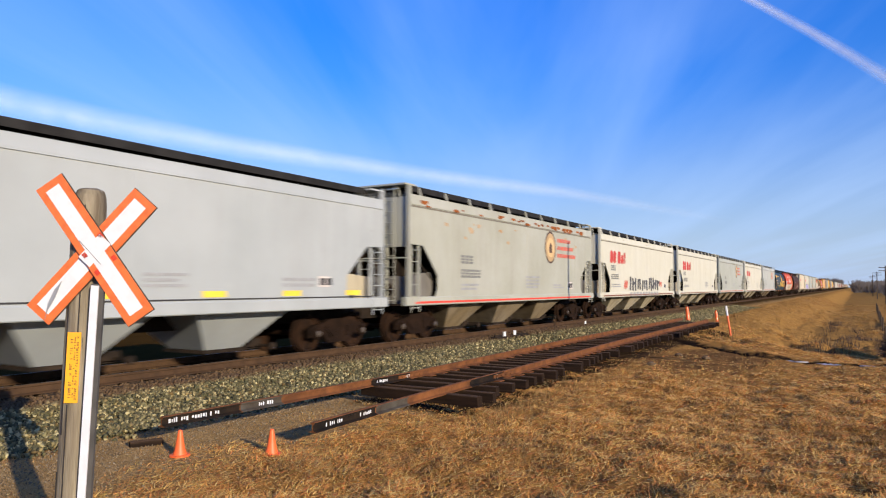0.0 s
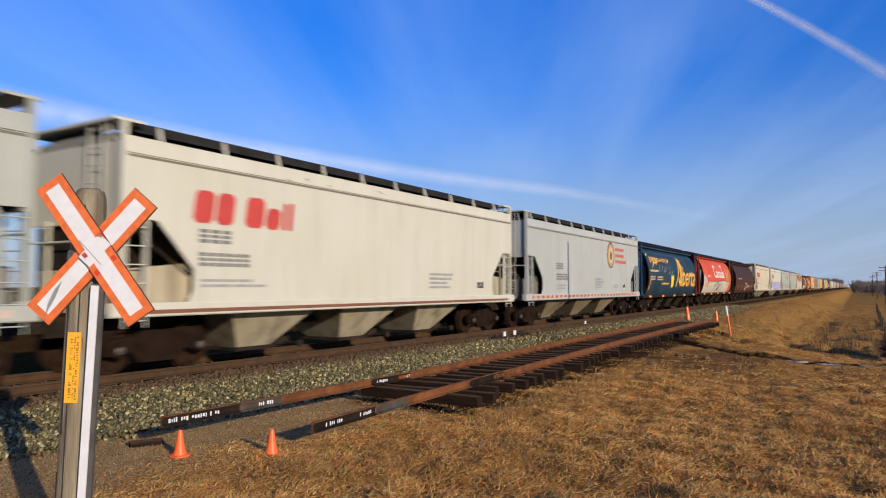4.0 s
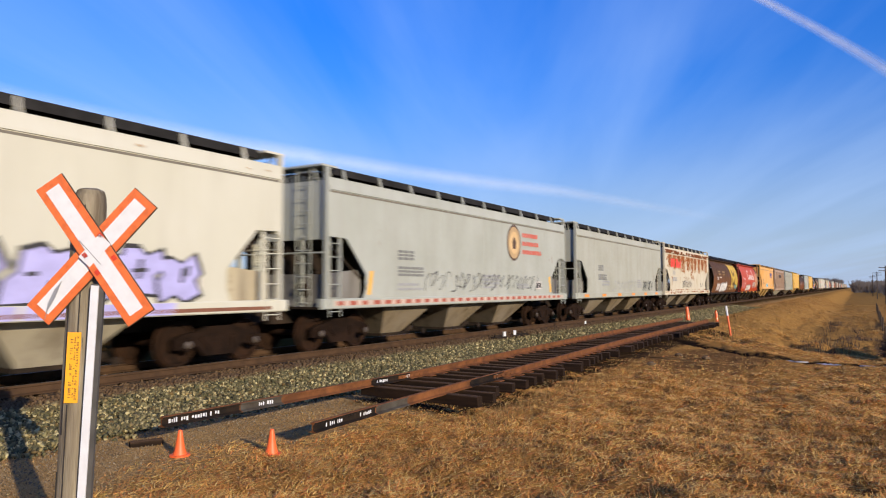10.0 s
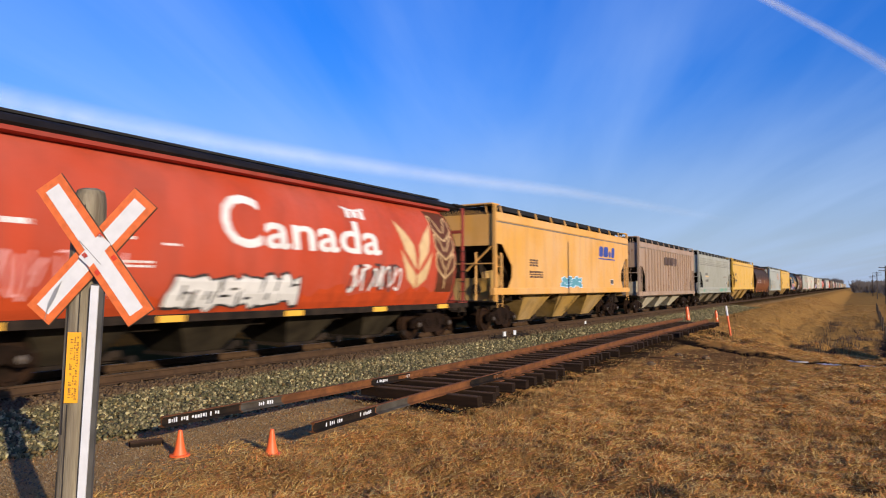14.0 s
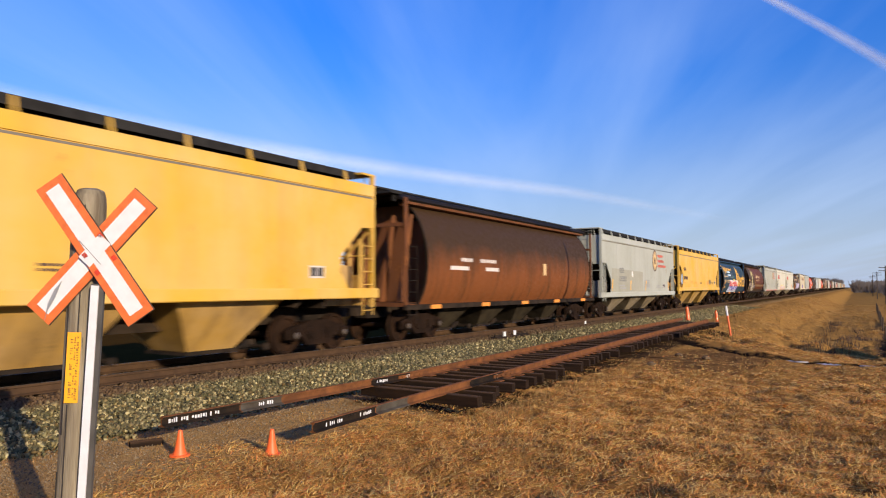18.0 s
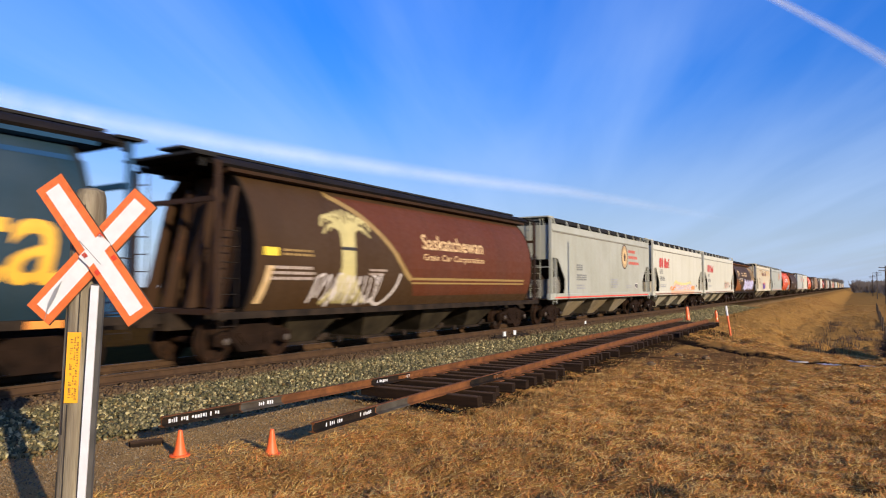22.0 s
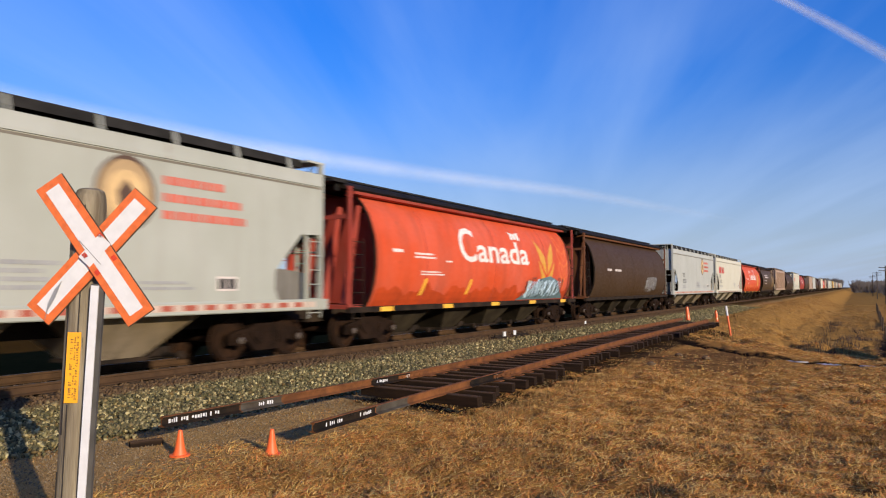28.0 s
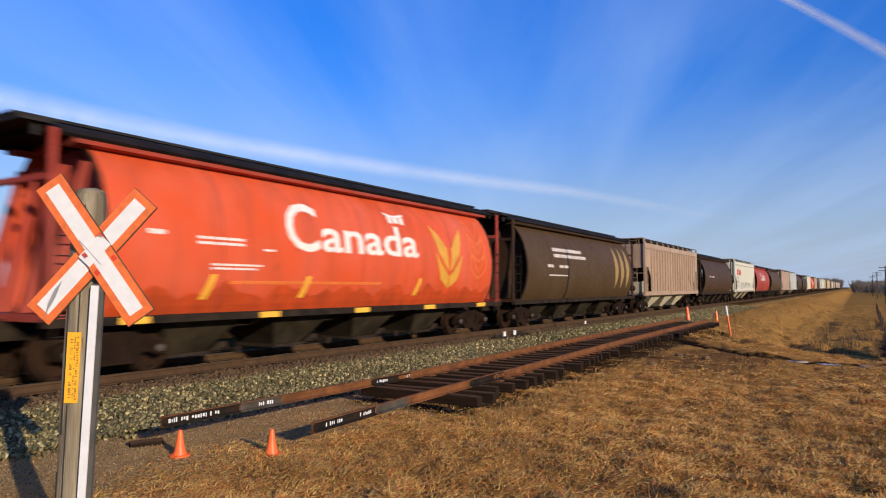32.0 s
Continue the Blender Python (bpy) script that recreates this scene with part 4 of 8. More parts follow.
def fit_side(name, bm, profile, material, parent, label="", lift=0.007, cuts=True):
    if cuts:
        for z, _ in profile[1:-1]:
            for d in (0.0, 0.2):
                bmesh.ops.bisect_plane(bm, geom=bm.verts[:] + bm.edges[:] + bm.faces[:], plane_co=(0, 0, z + d), plane_no=(0, 0, 1))
    for v in bm.verts:
        v.co.x = skin(profile, v.co.z) + lift
        v.co.z = lift_z(v.co.z)
    bmesh.ops.recalc_face_normals(bm, faces=bm.faces)
    for f in bm.faces:
        if f.normal.x < 0:
            f.normal_flip()
    me = bpy.data.meshes.new(name)
    bm.to_mesh(me)
    bm.free()
    ob = part(name, me, material, parent, label)
    if name.startswith("graffiti"):
        ob["kind"] = "stuff"
    return ob


def bars_mesh(rng, u0, u1, z0, z1, rows, gap=0.3, word=0.25):
    """Lines of small unreadable lettering, as rectangles."""
    out, h = [], (z1 - z0) / rows
    for r in range(rows):
        u = u0
        top = z1 - r * h
        end = u1 - rng.uniform(0, 0.25) * (u1 - u0)
        while u < end:
            w = min(word * rng.uniform(0.5, 1.5), end - u)
            if w > 0.02:
                out.append([(u, top - h * (1 - gap)), (u + w, top - h * (1 - gap)), (u + w, top), (u, top)])
            u += w + 0.05 * word / 0.25
    return out


def lettering(text, u0, u1, z0, z1, thick=0.0, slant=0.0):
    """Readable words as a bmesh in the plane of the side, fitted to a box."""
    cu = bpy.data.curves.new("lettering", "FONT")
    cu.body, cu.resolution_u, cu.offset, cu.shear = text, 3, thick, slant
    ob = bpy.data.objects.new("lettering", cu)
    scene.collection.objects.link(ob)
    dg = bpy.context.evaluated_depsgraph_get()
    me = bpy.data.meshes.new_from_object(ob.evaluated_get(dg))
    bpy.data.objects.remove(ob)
    bpy.data.curves.remove(cu)
    co = np.array([v.co[:] for v in me.vertices])
    lo, hi = co.min(0), co.max(0)
    bm = bmesh.new()
    bm.from_mesh(me)
    bpy.data.meshes.remove(me)
    for v in bm.verts:
        v.co = Vector((0, u0 + (v.co.x - lo[0]) / (hi[0] - lo[0]) * (u1 - u0), z0 + (v.co.y - lo[1]) / (hi[1] - lo[1]) * (z1 - z0)))
    return bm


def disc(u, z, r, n=20, sz=1.0):
    return [(u + r * math.cos(2 * math.pi * i / n), z + r * sz * math.sin(2 * math.pi * i / n)) for i in range(n)]


def strokes(rng, u0, u1, z0, z1, n, w=0.05):
    """Loose brush strokes: thin slanting quads."""
    out = []
    for i in range(n):
        a, b = rng.uniform(u0, u1), rng.uniform(z0, z1)
        ang, l = rng.uniform(0, math.pi), rng.uniform(0.15, 0.5) * (z1 - z0)
        d, e = math.cos(ang) * l, math.sin(ang) * l
        p, q = -math.sin(ang) * w, math.cos(ang) * w
        cl = lambda z: min(max(z, z0), z1)
        out.append([(a - d, cl(b - e)), (a + d, cl(b + e)), (a + d + p, cl(b + e + q)), (a - d + p, cl(b - e + q))])
    return out


def ribbon(pts, w, taper=0.0, n=5):
    """A painted stroke of even width along a smooth line through the points, as one polygon."""
    line = []
    for k in range(len(pts) - 1):
        p0, p1, p2, p3 = (np.array(pts[min(max(k + d, 0), len(pts) - 1)], float) for d in (-1, 0, 1, 2))
        for i in range(n):
            t = i / n
            line.append(0.5 * (2 * p1 + (p2 - p0) * t + (2 * p0 - 5 * p1 + 4 * p2 - p3) * t * t + (3 * p1 - p0 - 3 * p2 + p3) * t ** 3))
    line.append(np.array(pts[-1], float))
    a, b = [], []
    for i, p in enumerate(line):
        d = line[min(i + 1, len(line) - 1)] - line[max(i - 1, 0)]
        d = d / max(1e-6, float(np.hypot(*d)))
        q = w * (1 - taper * i / len(line)) / 2
        a.append((float(p[0] - d[1] * q), float(p[1] + d[0] * q)))
        b.append((float(p[0] + d[1] * q), float(p[1] - d[0] * q)))
    return a + b[::-1]


def loops(rng, u0, u1, z0, z1, n, w):
    """Looping sprayed handwriting, as ribbons."""
    out, d = [], (u1 - u0) / n
    for i in range(n):
        c = u0 + (i + 0.5) * d
        pts = [(c + d * rng.uniform(-0.75, 0.75), rng.uniform(z0, z1)) for k in range(4)]
        pts[0], pts[2] = (c - d * 0.5, z0 + (z1 - z0) * rng.uniform(0, 0.3)), (c + d * 0.3, z1 - (z1 - z0) * rng.uniform(0, 0.2))
        out.append(ribbon(pts, w * rng.uniform(0.7, 1.2), 0.3))
    return [[(u, min(max(z, z0 - 0.02), z1 + 0.02)) for u, z in o] for o in out]


def leaf(u, z0, z1, w, lean=0.0):
    """One pointed grain leaf."""
    n, out = 8, []
    for i in range(n + 1):
        t = i / n
        out.append((u + lean * t + w * math.sin(math.pi * t) * (1.0 - 0.3 * t), z0 + (z1 - z0) * t))
    for i in range(n - 1, 0, -1):
        t = i / n
        out.append((u + lean * t - w * math.sin(math.pi * t) * 0.35, z0 + (z1 - z0) * t))
    return out


SHARED = {}
RUNNING_GEAR = ("truck", "side_frame", "side_frame_far", "wheelset", "bearing_cap", "brake_beam")


def lift_z(z):
    """Height of a body part above the rail: the bodies ride a little high on their springs."""
    return 1.05 * z + 0.045


def shared(key, build):
    if key not in SHARED:
        g = build()
        if key.endswith("_low"):
            # a lower body on the same frame
            g.v = [(x, y, z if z < 1.3 else 1.3 + (z - 1.3) * 0.885) for x, y, z in g.v]
        if key not in RUNNING_GEAR:
            g.v = [(x, y, lift_z(z)) for x, y, z in g.v]
        SHARED[key] = g.mesh(key)
    return SHARED[key]


def side_frame_geo():
    g = Geo()
    outline = [(-1.12, 0.36), (-1.12, 0.58), (-0.95, 0.66), (-0.62, 0.70), (-0.35, 0.80), (0.35, 0.80), (0.62, 0.70), (0.95, 0.66), (1.12, 0.58), (1.12, 0.36),
               (0.78, 0.36), (0.62, 0.42), (0.42, 0.20), (-0.42, 0.20), (-0.62, 0.42), (-0.78, 0.36)]
    g.prism(outline, 0.93, 1.05, "x")
    for s in (-1, 1):
        g.tube((1.04, s * 0.89, 0.457), (1.13, s * 0.89, 0.457), 0.15, 0.13, 12)
        g.prism([(s * 0.30, 0.34), (s * 0.52, 0.55), (s * 0.52, 0.62), (s * 0.28, 0.62)], 1.05, 1.09, "x")
    for k in (-0.17, 0.0, 0.17):
        for j in range(4):
            g.tube((0.99, k, 0.30 + 0.075 * j), (0.99, k, 0.345 + 0.075 * j), 0.078, n=8)
    return g


def wheelset_geo():
    g = Geo()
    for s in (-1, 1):
        a = s * 0.70
        g.lathe([(0.08, a - s * 0.02), (0.14, a - s * 0.02), (0.36, a + s * 0.02), (0.40, a - s * 0.03), (0.485, a - s * 0.045), (0.485, a - s * 0.012), (0.459, a), (0.455, a + s * 0.095), (0.40, a + s * 0.098),
                 (0.38, a + s * 0.05), (0.15, a + s * 0.045), (0.13, a + s * 0.10), (0.08, a + s * 0.10)], axis="x", n=24)
    g.tube((-1.05, 0, 0), (1.05, 0, 0), 0.075, n=10)
    # raised marks on the wheel faces
    for s in (-1, 1):
        for k in range(3):
            a = 2.1 * k
            g.box(s * 0.748, s * 0.756, 0.26 * math.cos(a) - 0.03, 0.26 * math.cos(a) + 0.03, 0.26 * math.sin(a) - 0.03, 0.26 * math.sin(a) + 0.03)
    return g


WHEELS = {-0.89: [], 0.89: []}


def add_truck(car, y):
    bol = Geo().box(-0.92, 0.92, -0.20, 0.20, 0.42, 0.74)
    bol.tube((0, 0, 0.70), (0, 0, 0.92), 0.22, n=12)
    t = part("truck", shared("truck", lambda: bol), M["truck"], car, at=pose(0, y, 0))
    part("side_frame", shared("side_frame", side_frame_geo), M["truck"], t)
    part("side_frame", shared("side_frame_far", lambda: mirrored(side_frame_geo())), M["truck"], t)
    for a in (-0.89, 0.89):
        w = part("wheelset", shared("wheelset", wheelset_geo), M["wheel"], t, at=pose(0, a, AXLE_R))
        WHEELS[a].append(w)
        part("bearing_cap", shared("bearing_cap", lambda: Geo().lathe([(0.075, 0), (0.075, 0.03), (0.04, 0.045)], axis="x", n=10)), M["cap"], t, at=pose(1.131, a, 0.457))
    part("brake_beam", shared("brake_beam", lambda: Geo().box(-0.7, 0.7, -0.05, 0.05, 0.30, 0.42).box(-0.05, 0.05, -0.5, 0.5, 0.34, 0.38)), M["truck"], t)


def mirrored(geo):
    g = Geo()
    return g.add([(-x, y, z) for x, y, z in geo.v], [tuple(reversed(f)) for f in geo.f])


def ladder_geo(x, y, z0, z1, rungs, w=0.42, along=True):
    g = Geo()
    for d in (-w / 2, w / 2):
        a = (x, y + d, z0) if along else (x + d, y, z0)
        b = (x, y + d, z1) if along else (x + d, y, z1)
        g.tube(a, b, 0.015, n=5)
    for i in range(rungs):
        z = z0 + 0.12 + (z1 - z0 - 0.2) * i / max(1, rungs - 1)
        g.tube((x, y - w / 2, z) if along else (x - w / 2, y, z), (x, y + w / 2, z) if along else (x + w / 2, y, z), 0.012, n=5)
    return g


def coupler_geo(s, half, pitch_half):
    g = Geo()
    g.box(-0.11, 0.11, min(s * half, s * (pitch_half - 0.25)), max(s * half, s * (pitch_half - 0.25)), 0.76, 0.96)
    g.prism([(-0.16, s * (pitch_half - 0.3)), (0.16, s * (pitch_half - 0.3)), (0.17, s * pitch_half), (0.02, s * (pitch_half + 0.06)), (-0.15, s * (pitch_half - 0.02))], 0.70, 1.02, "z")
    return g


def bay_geo(profile_x, y0, y1, yb, z_top=1.0, z_bot=0.20, foot=0.58):
    """One hopper bay: a trough narrowing to its discharge gate."""
    g = Geo()
    c = (y0 + y1) / 2
    top = [(-profile_x, y0, z_top), (profile_x, y0, z_top), (profile_x, y1, z_top), (-profile_x, y1, z_top)]
    low = [(-foot, c - yb, z_bot), (foot, c - yb, z_bot), (foot, c + yb, z_bot), (-foot, c + yb, z_bot)]
    g.add(top + low, [(0, 1, 5, 4), (1, 2, 6, 5), (2, 3, 7, 6), (3, 0, 4, 7), (4, 5, 6, 7), (0, 3, 2, 1)])
    return g


def gate_geo(c, yb, z=0.20):
    """The sliding gate under a bay: frame, rack housing and the capstan shaft that works it."""
    g = Geo()
    g.box(-0.66, 0.66, c - yb - 0.07, c + yb + 0.07, z - 0.07, z - 0.002)
    g.box(-0.55, 0.55, c + yb + 0.07, c + yb + 0.62, z - 0.06, z - 0.01)
    g.tube((-1.12, c + yb + 0.45, z + 0.02), (1.12, c + yb + 0.45, z + 0.02), 0.035, n=6)
    for x in (-1.12, 1.12):
        g.tube((x - 0.03, c + yb + 0.45, z + 0.02), (x + 0.03, c + yb + 0.45, z + 0.02), 0.085, n=8)
    for x in (-0.62, 0.62):
        g.prism([(c + yb + 0.05, z - 0.01), (c + yb + 0.60, z - 0.01), (c + yb + 0.55, z + 0.16), (c + yb + 0.34, z + 0.16)], x - 0.03, x + 0.03, "x")
    return g


HALF = 8.9       # half the coupled length


def round_hopper(colour, dark, end_colour=None):
    """A cylindrical-sided grain hopper: bulged sides, black roof, open braced ends, four dark bays."""
    car = new("grain_hopper_car")
    h = 7.25
    end_colour = end_colour or colour

    def body():
        poly = [(x, z) for z, x in ROUND_SIDE] + [(0.7, 3.98), (0.4, 4.08)]
        poly = poly + [(-x, z) for x, z in reversed(poly)]
        inner = [(x * 0.975, z - 0.02 if z > 1.2 else z) for x, z in reversed(poly)]
        return Geo().prism(poly + inner, -h, h)
    part("body", shared("round_body", body), colour, car)

    for e in (-1, 1):
        for m in (-1, 1):
            poly = [(x + 0.015, z) for z, x in ROUND_SIDE]
            ring = [(m * x, z) for x, z in poly + [(x - 0.05, z) for x, z in reversed(poly)]]
            part("end_flange", shared("round_flange%d%d" % (e, m), lambda ring=ring, e=e: Geo().prism(ring, e * (h - 0.03), e * (h + 0.03))), M["under"], car, "grimy rim at the end of the bulged side")

    for y in (-4.7, -0.1, 4.5):
        def seam():
            poly = [(x + 0.004, z) for z, x in ROUND_SIDE]
            return Geo().prism(poly + [(x - 0.03, z) for x, z in reversed(poly)], -0.014, 0.014)
        part("weld_seam", shared("round_seam", seam), P["darkred"] if colour is P["red"] else colour, car, at=pose(0, y, 0))

    def roof():
        poly = [(1.14, 3.955), (1.20, 4.0), (1.02, 4.13), (0.62, 4.25), (0.30, 4.30)]
        poly = poly + [(-x, z) for x, z in reversed(poly)] + [(-1.09, 3.965), (-0.8, 4.05), (0.8, 4.05), (1.09, 3.965)]
        return Geo().prism(poly, -8.05, 8.05)
    def top_chord():
        g = Geo()
        for m in (-1, 1):
            g.prism([(m * 0.80, 3.84), (m * 1.13, 3.88), (m * 1.15, 3.95), (m * 0.80, 3.95)], -7.6, 7.6)
        return g
    part("top_chord", shared("round_chord", top_chord), end_colour, car)
    part("roof", shared("round_roof", roof), M["roof_black"], car, "black roof")

    def walk_geo():
        g = Geo().box(-0.36, 0.36, -8.25, 8.25, 4.33, 4.38)
        for i in range(12):
            y = -7.9 + i * 15.8 / 11
            g.box(-0.34, 0.34, y - 0.03, y + 0.03, 4.20, 4.33)
        for s in (-1, 1):
            g.box(-1.15, 1.15, s * 8.25 - 0.3, s * 8.25 + 0.3, 4.10, 4.15)
            for d in (-1.0, 1.0):
                g.box(d - 0.04, d + 0.04, s * 8.2 - 0.04, s * 8.2 + 0.04, 3.9, 4.10)
        return g
    part("running_board", shared("round_walk", walk_geo), M["grating"], car)
    part("hatch", shared("round_hatch", lambda: Geo().box(-0.26, 0.26, -6.6, 6.6, 4.22, 4.28)), M["roof_black"], car)

    def sill():
        g = Geo()
        for s in (-1, 1):
            g.prism([(s * 1.36, 0.86), (s * 1.49, 0.86), (s * 1.49, 0.98), (s * 1.47, 1.0), (s * 1.36, 1.0)], -8.2, 8.2)
        return g
    part("side_sill", shared("round_sill", sill), dark, car)
    part("centre_sill", shared("centre_sill", lambda: Geo().box(-0.2, 0.2, -8.4, 8.4, 0.62, 0.98)), M["under"], car)
    for s in (-1, 1):
        def slope(s=s):
            # end bulkhead, raked inwards to the floor, with two upright plates before it
            g = Geo()
            for x0, x1, z1 in ((-1.24, -0.78, 3.45), (-0.78, 0.78, 3.92), (0.78, 1.24, 3.45)):
                g.prism([(s * (h - 0.35), z1), (s * (h - 0.29), z1), (s * (h - 0.30), 2.9), (s * (h - 0.62), 1.05), (s * (h - 0.72), 1.05), (s * (h - 0.40), 2.95)], x0, x1, "x")
            return g
        part("end_sheet", shared("round_end%d" % s, slope), end_colour, car)

        def brace(s=s):
            g = Geo()
            for x in (-1.05, -0.40, 0.40, 1.05):
                g.prism([(s * (h + 0.02), 3.6), (s * (h + 0.16), 3.6), (s * 8.05, 1.08), (s * 7.75, 1.08)], x - 0.03, x + 0.03, "x")
            for x in (-1.36, 1.36):
                g.box(x - 0.035, x + 0.035, min(s * 8.04, s * 8.14), max(s * 8.04, s * 8.14), 1.06, 4.0)
            g.box(-1.45, 1.45, min(s * 7.7, s * 8.2), max(s * 7.7, s * 8.2), 0.95, 1.06)
            g.box(-1.36, 1.36, min(s * 8.02, s * 8.12), max(s * 8.02, s * 8.12), 3.2, 3.3)
            return g
        part("end_frame", shared("round_brace%d" % s, brace), end_colour, car)
        part("ladder", shared("round_ladder%d" % s, lambda s=s: ladder_geo(1.47, s * 7.85, 0.60, 2.7, 7)), dark, car)
        part("end_ladder", shared("round_eladder%d" % s, lambda s=s: ladder_geo(-0.95, s * 8.2, 0.6, 4.1, 10, 0.42, False)), end_colour, car)
        part("coupler", shared("coupler%d" % s, lambda s=s: coupler_geo(s, 8.3, HALF)), M["under"], car)
    for i in range(4):
        y0 = -5.9 + i * 2.95
        bay = part("hopper_bay", shared("round_bay%d" % i, lambda y0=y0: bay_geo(1.26, y0, y0 + 2.25, 0.45)), M["dark_bay"], car, "dusty dark discharge bay")
        part("gate", shared("round_gate%d" % i, lambda y0=y0: gate_geo(y0 + 1.125, 0.45)), M["under"], bay, "dark discharge gate with its shaft")
    for s in (-1, 1):
        add_truck(car, s * 6.7)
    return car


def flat_hopper(colour, kind="smooth", sill_colour=None, bay_colour=None, h=7.85):
    """A flat-sided covered hopper: top chord, cut-away ends with steps and ladders, three pale bays."""
    car = new("covered_hopper_car")
    long = "_low" if kind == "low" else "" if h < 8 else "_long"
    sill_colour, bay_colour = sill_colour or colour, bay_colour or P["bay"]
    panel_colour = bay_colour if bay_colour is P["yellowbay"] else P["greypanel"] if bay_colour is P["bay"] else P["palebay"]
    tip = 1.25
    big = h > 8                     # the longer pattern: higher sill, taller open corners, larger bays
    up, head = (0.24, 2.97) if big else (0.0, 2.66)

    def side():
        g = Geo()
        lo = [(-h + 0.98, 1.46), (h - 0.98, 1.46), (h - 1.30, 1.85), (h - 1.30, 2.24), (h - 0.46, head), (h, head + 0.02)] if big else [(-h + tip + 0.12, 1.22), (h - tip - 0.12, 1.22), (h - tip - 0.24, 1.45), (h - tip - 0.24, 1.82), (h - 0.66, 2.66), (h, 2.68)]
        poly = lo + [(h, 3.79), (-h, 3.79)] + [(-u, z) for u, z in reversed(lo[2:])]
        for s in (-1, 1):
            g.prism(poly, s * 1.545, s * 1.575, "x")
        return g
    part("side_sheet", shared("flat_side" + long, side), colour, car)

    def chord():
        g = Geo()
        for s in (-1, 1):
            g.prism([(s * 1.50, 3.77), (s * 1.60, 3.79), (s * 1.60, 3.85), (s * 1.59, 3.87), (s * 1.575, 4.08), (s * 1.48, 4.08)], -h - 0.02, h + 0.02)
        return g
    part("top_chord", shared("flat_chord" + long, chord), colour, car)
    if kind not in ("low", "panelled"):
        part("chord_groove", shared("flat_groove" + long, lambda: Geo().box(1.574, 1.579, -h, h, 3.725, 3.77)), W["seam"], car, "dark groove line under the top chord")

    def roof():
        poly = [(1.56, 4.04), (1.56, 4.083), (1.0, 4.16), (0.5, 4.20)]
        poly = poly + [(-x, z) for x, z in reversed(poly)] + [(-1.5, 4.02), (1.5, 4.02)]
        return Geo().prism(poly, -h, h)
    part("roof", shared("flat_roof" + long, roof), M["roof_grey"], car, "sooty grey roof sheet")
    part("hatch", shared("flat_hatch" + long, lambda: Geo().prism([(-1.02, 4.10), (1.02, 4.10), (1.02, 4.31), (0.70, 4.34), (-0.70, 4.34), (-1.02, 4.31)], -h + 0.5, h - 0.5)), M["roof_grey"], car)

    for m in (-1, 1):
        part("running_board", shared("flat_walk%d" % m + long, lambda m=m: Geo().prism([(m * 0.74, 4.345), (m * 1.26, 4.345), (m * 1.26, 4.22), (m * 1.285, 4.22), (m * 1.285, 4.39), (m * 0.74, 4.39)], -h + 0.35, h - 0.35)),
             M["grating"], car, "dark grated roof walkway")
        part("end_platform", shared("flat_platform%d" % m + long, lambda m=m: Geo().box(-1.50, 1.50, m * (h - 0.10) - 0.30, m * (h - 0.10) + 0.30, 4.33, 4.378)), colour, car, "painted end platform of the roof walk")

    for i in range(0 if kind == "low" else 10):
        for m in (-1, 1):
            part("walkway_bracket", shared("flat_bracket%d" % m, lambda m=m: Geo().prism([(m * 1.42, 4.06), (m * 1.315, 4.37), (m * 1.288, 4.37), (m * 1.288, 4.22), (m * 1.37, 4.06)], -0.028, 0.028)), colour, car, at=pose(0, -h + 0.85 + i * (2 * h - 1.7) / 9, 0))

    def sill():
        g = Geo()
        for s in (-1, 1):
            g.prism([(s * 1.44, 0.98 + up), (s * 1.58, 0.98 + up), (s * 1.60, 1.0 + up), (s * 1.60, 1.20 + up), (s * 1.58, 1.225 + up), (s * 1.44, 1.225 + up)], -h - 0.25, h + 0.25)
        return g
    part("side_sill", shared("flat_sill" + long, sill), sill_colour, car)
    part("centre_sill", shared("centre_sill", lambda: Geo().box(-0.2, 0.2, -8.4, 8.4, 0.62, 0.98)), M["under"], car)
    for s in (-1, 1):
        def end(s=s):
            g = Geo()
            poly = [(1.545, head - 0.04), (1.545, 4.05), (0.9, 4.14), (0.4, 4.18)]
            g.prism(poly + [(-x, z) for x, z in reversed(poly)], s * (h - 0.06), s * h)
            return g
        part("end_sheet", shared("flat_end%d" % s + long, end), colour, car)

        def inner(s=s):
            # slope sheet falling inwards over the truck, bulkhead and stiffeners; their shade is in the near-black
            # colour
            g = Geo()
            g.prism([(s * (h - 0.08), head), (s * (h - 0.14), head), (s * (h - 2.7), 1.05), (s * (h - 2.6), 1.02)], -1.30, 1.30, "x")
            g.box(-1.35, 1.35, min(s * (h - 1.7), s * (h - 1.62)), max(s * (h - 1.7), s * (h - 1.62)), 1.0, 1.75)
            # added plates fill the open corner so that no sky shows through
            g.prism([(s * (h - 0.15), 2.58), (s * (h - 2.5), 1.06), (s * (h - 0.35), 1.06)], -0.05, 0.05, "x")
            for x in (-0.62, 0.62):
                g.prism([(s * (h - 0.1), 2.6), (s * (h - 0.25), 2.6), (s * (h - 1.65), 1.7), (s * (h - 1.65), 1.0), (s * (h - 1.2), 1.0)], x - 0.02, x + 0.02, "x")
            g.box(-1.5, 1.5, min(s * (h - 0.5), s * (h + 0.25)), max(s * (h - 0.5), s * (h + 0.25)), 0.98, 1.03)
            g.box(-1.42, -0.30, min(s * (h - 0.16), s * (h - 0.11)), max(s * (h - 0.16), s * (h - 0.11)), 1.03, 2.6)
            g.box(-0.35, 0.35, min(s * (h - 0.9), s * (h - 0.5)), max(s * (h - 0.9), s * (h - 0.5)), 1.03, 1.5)
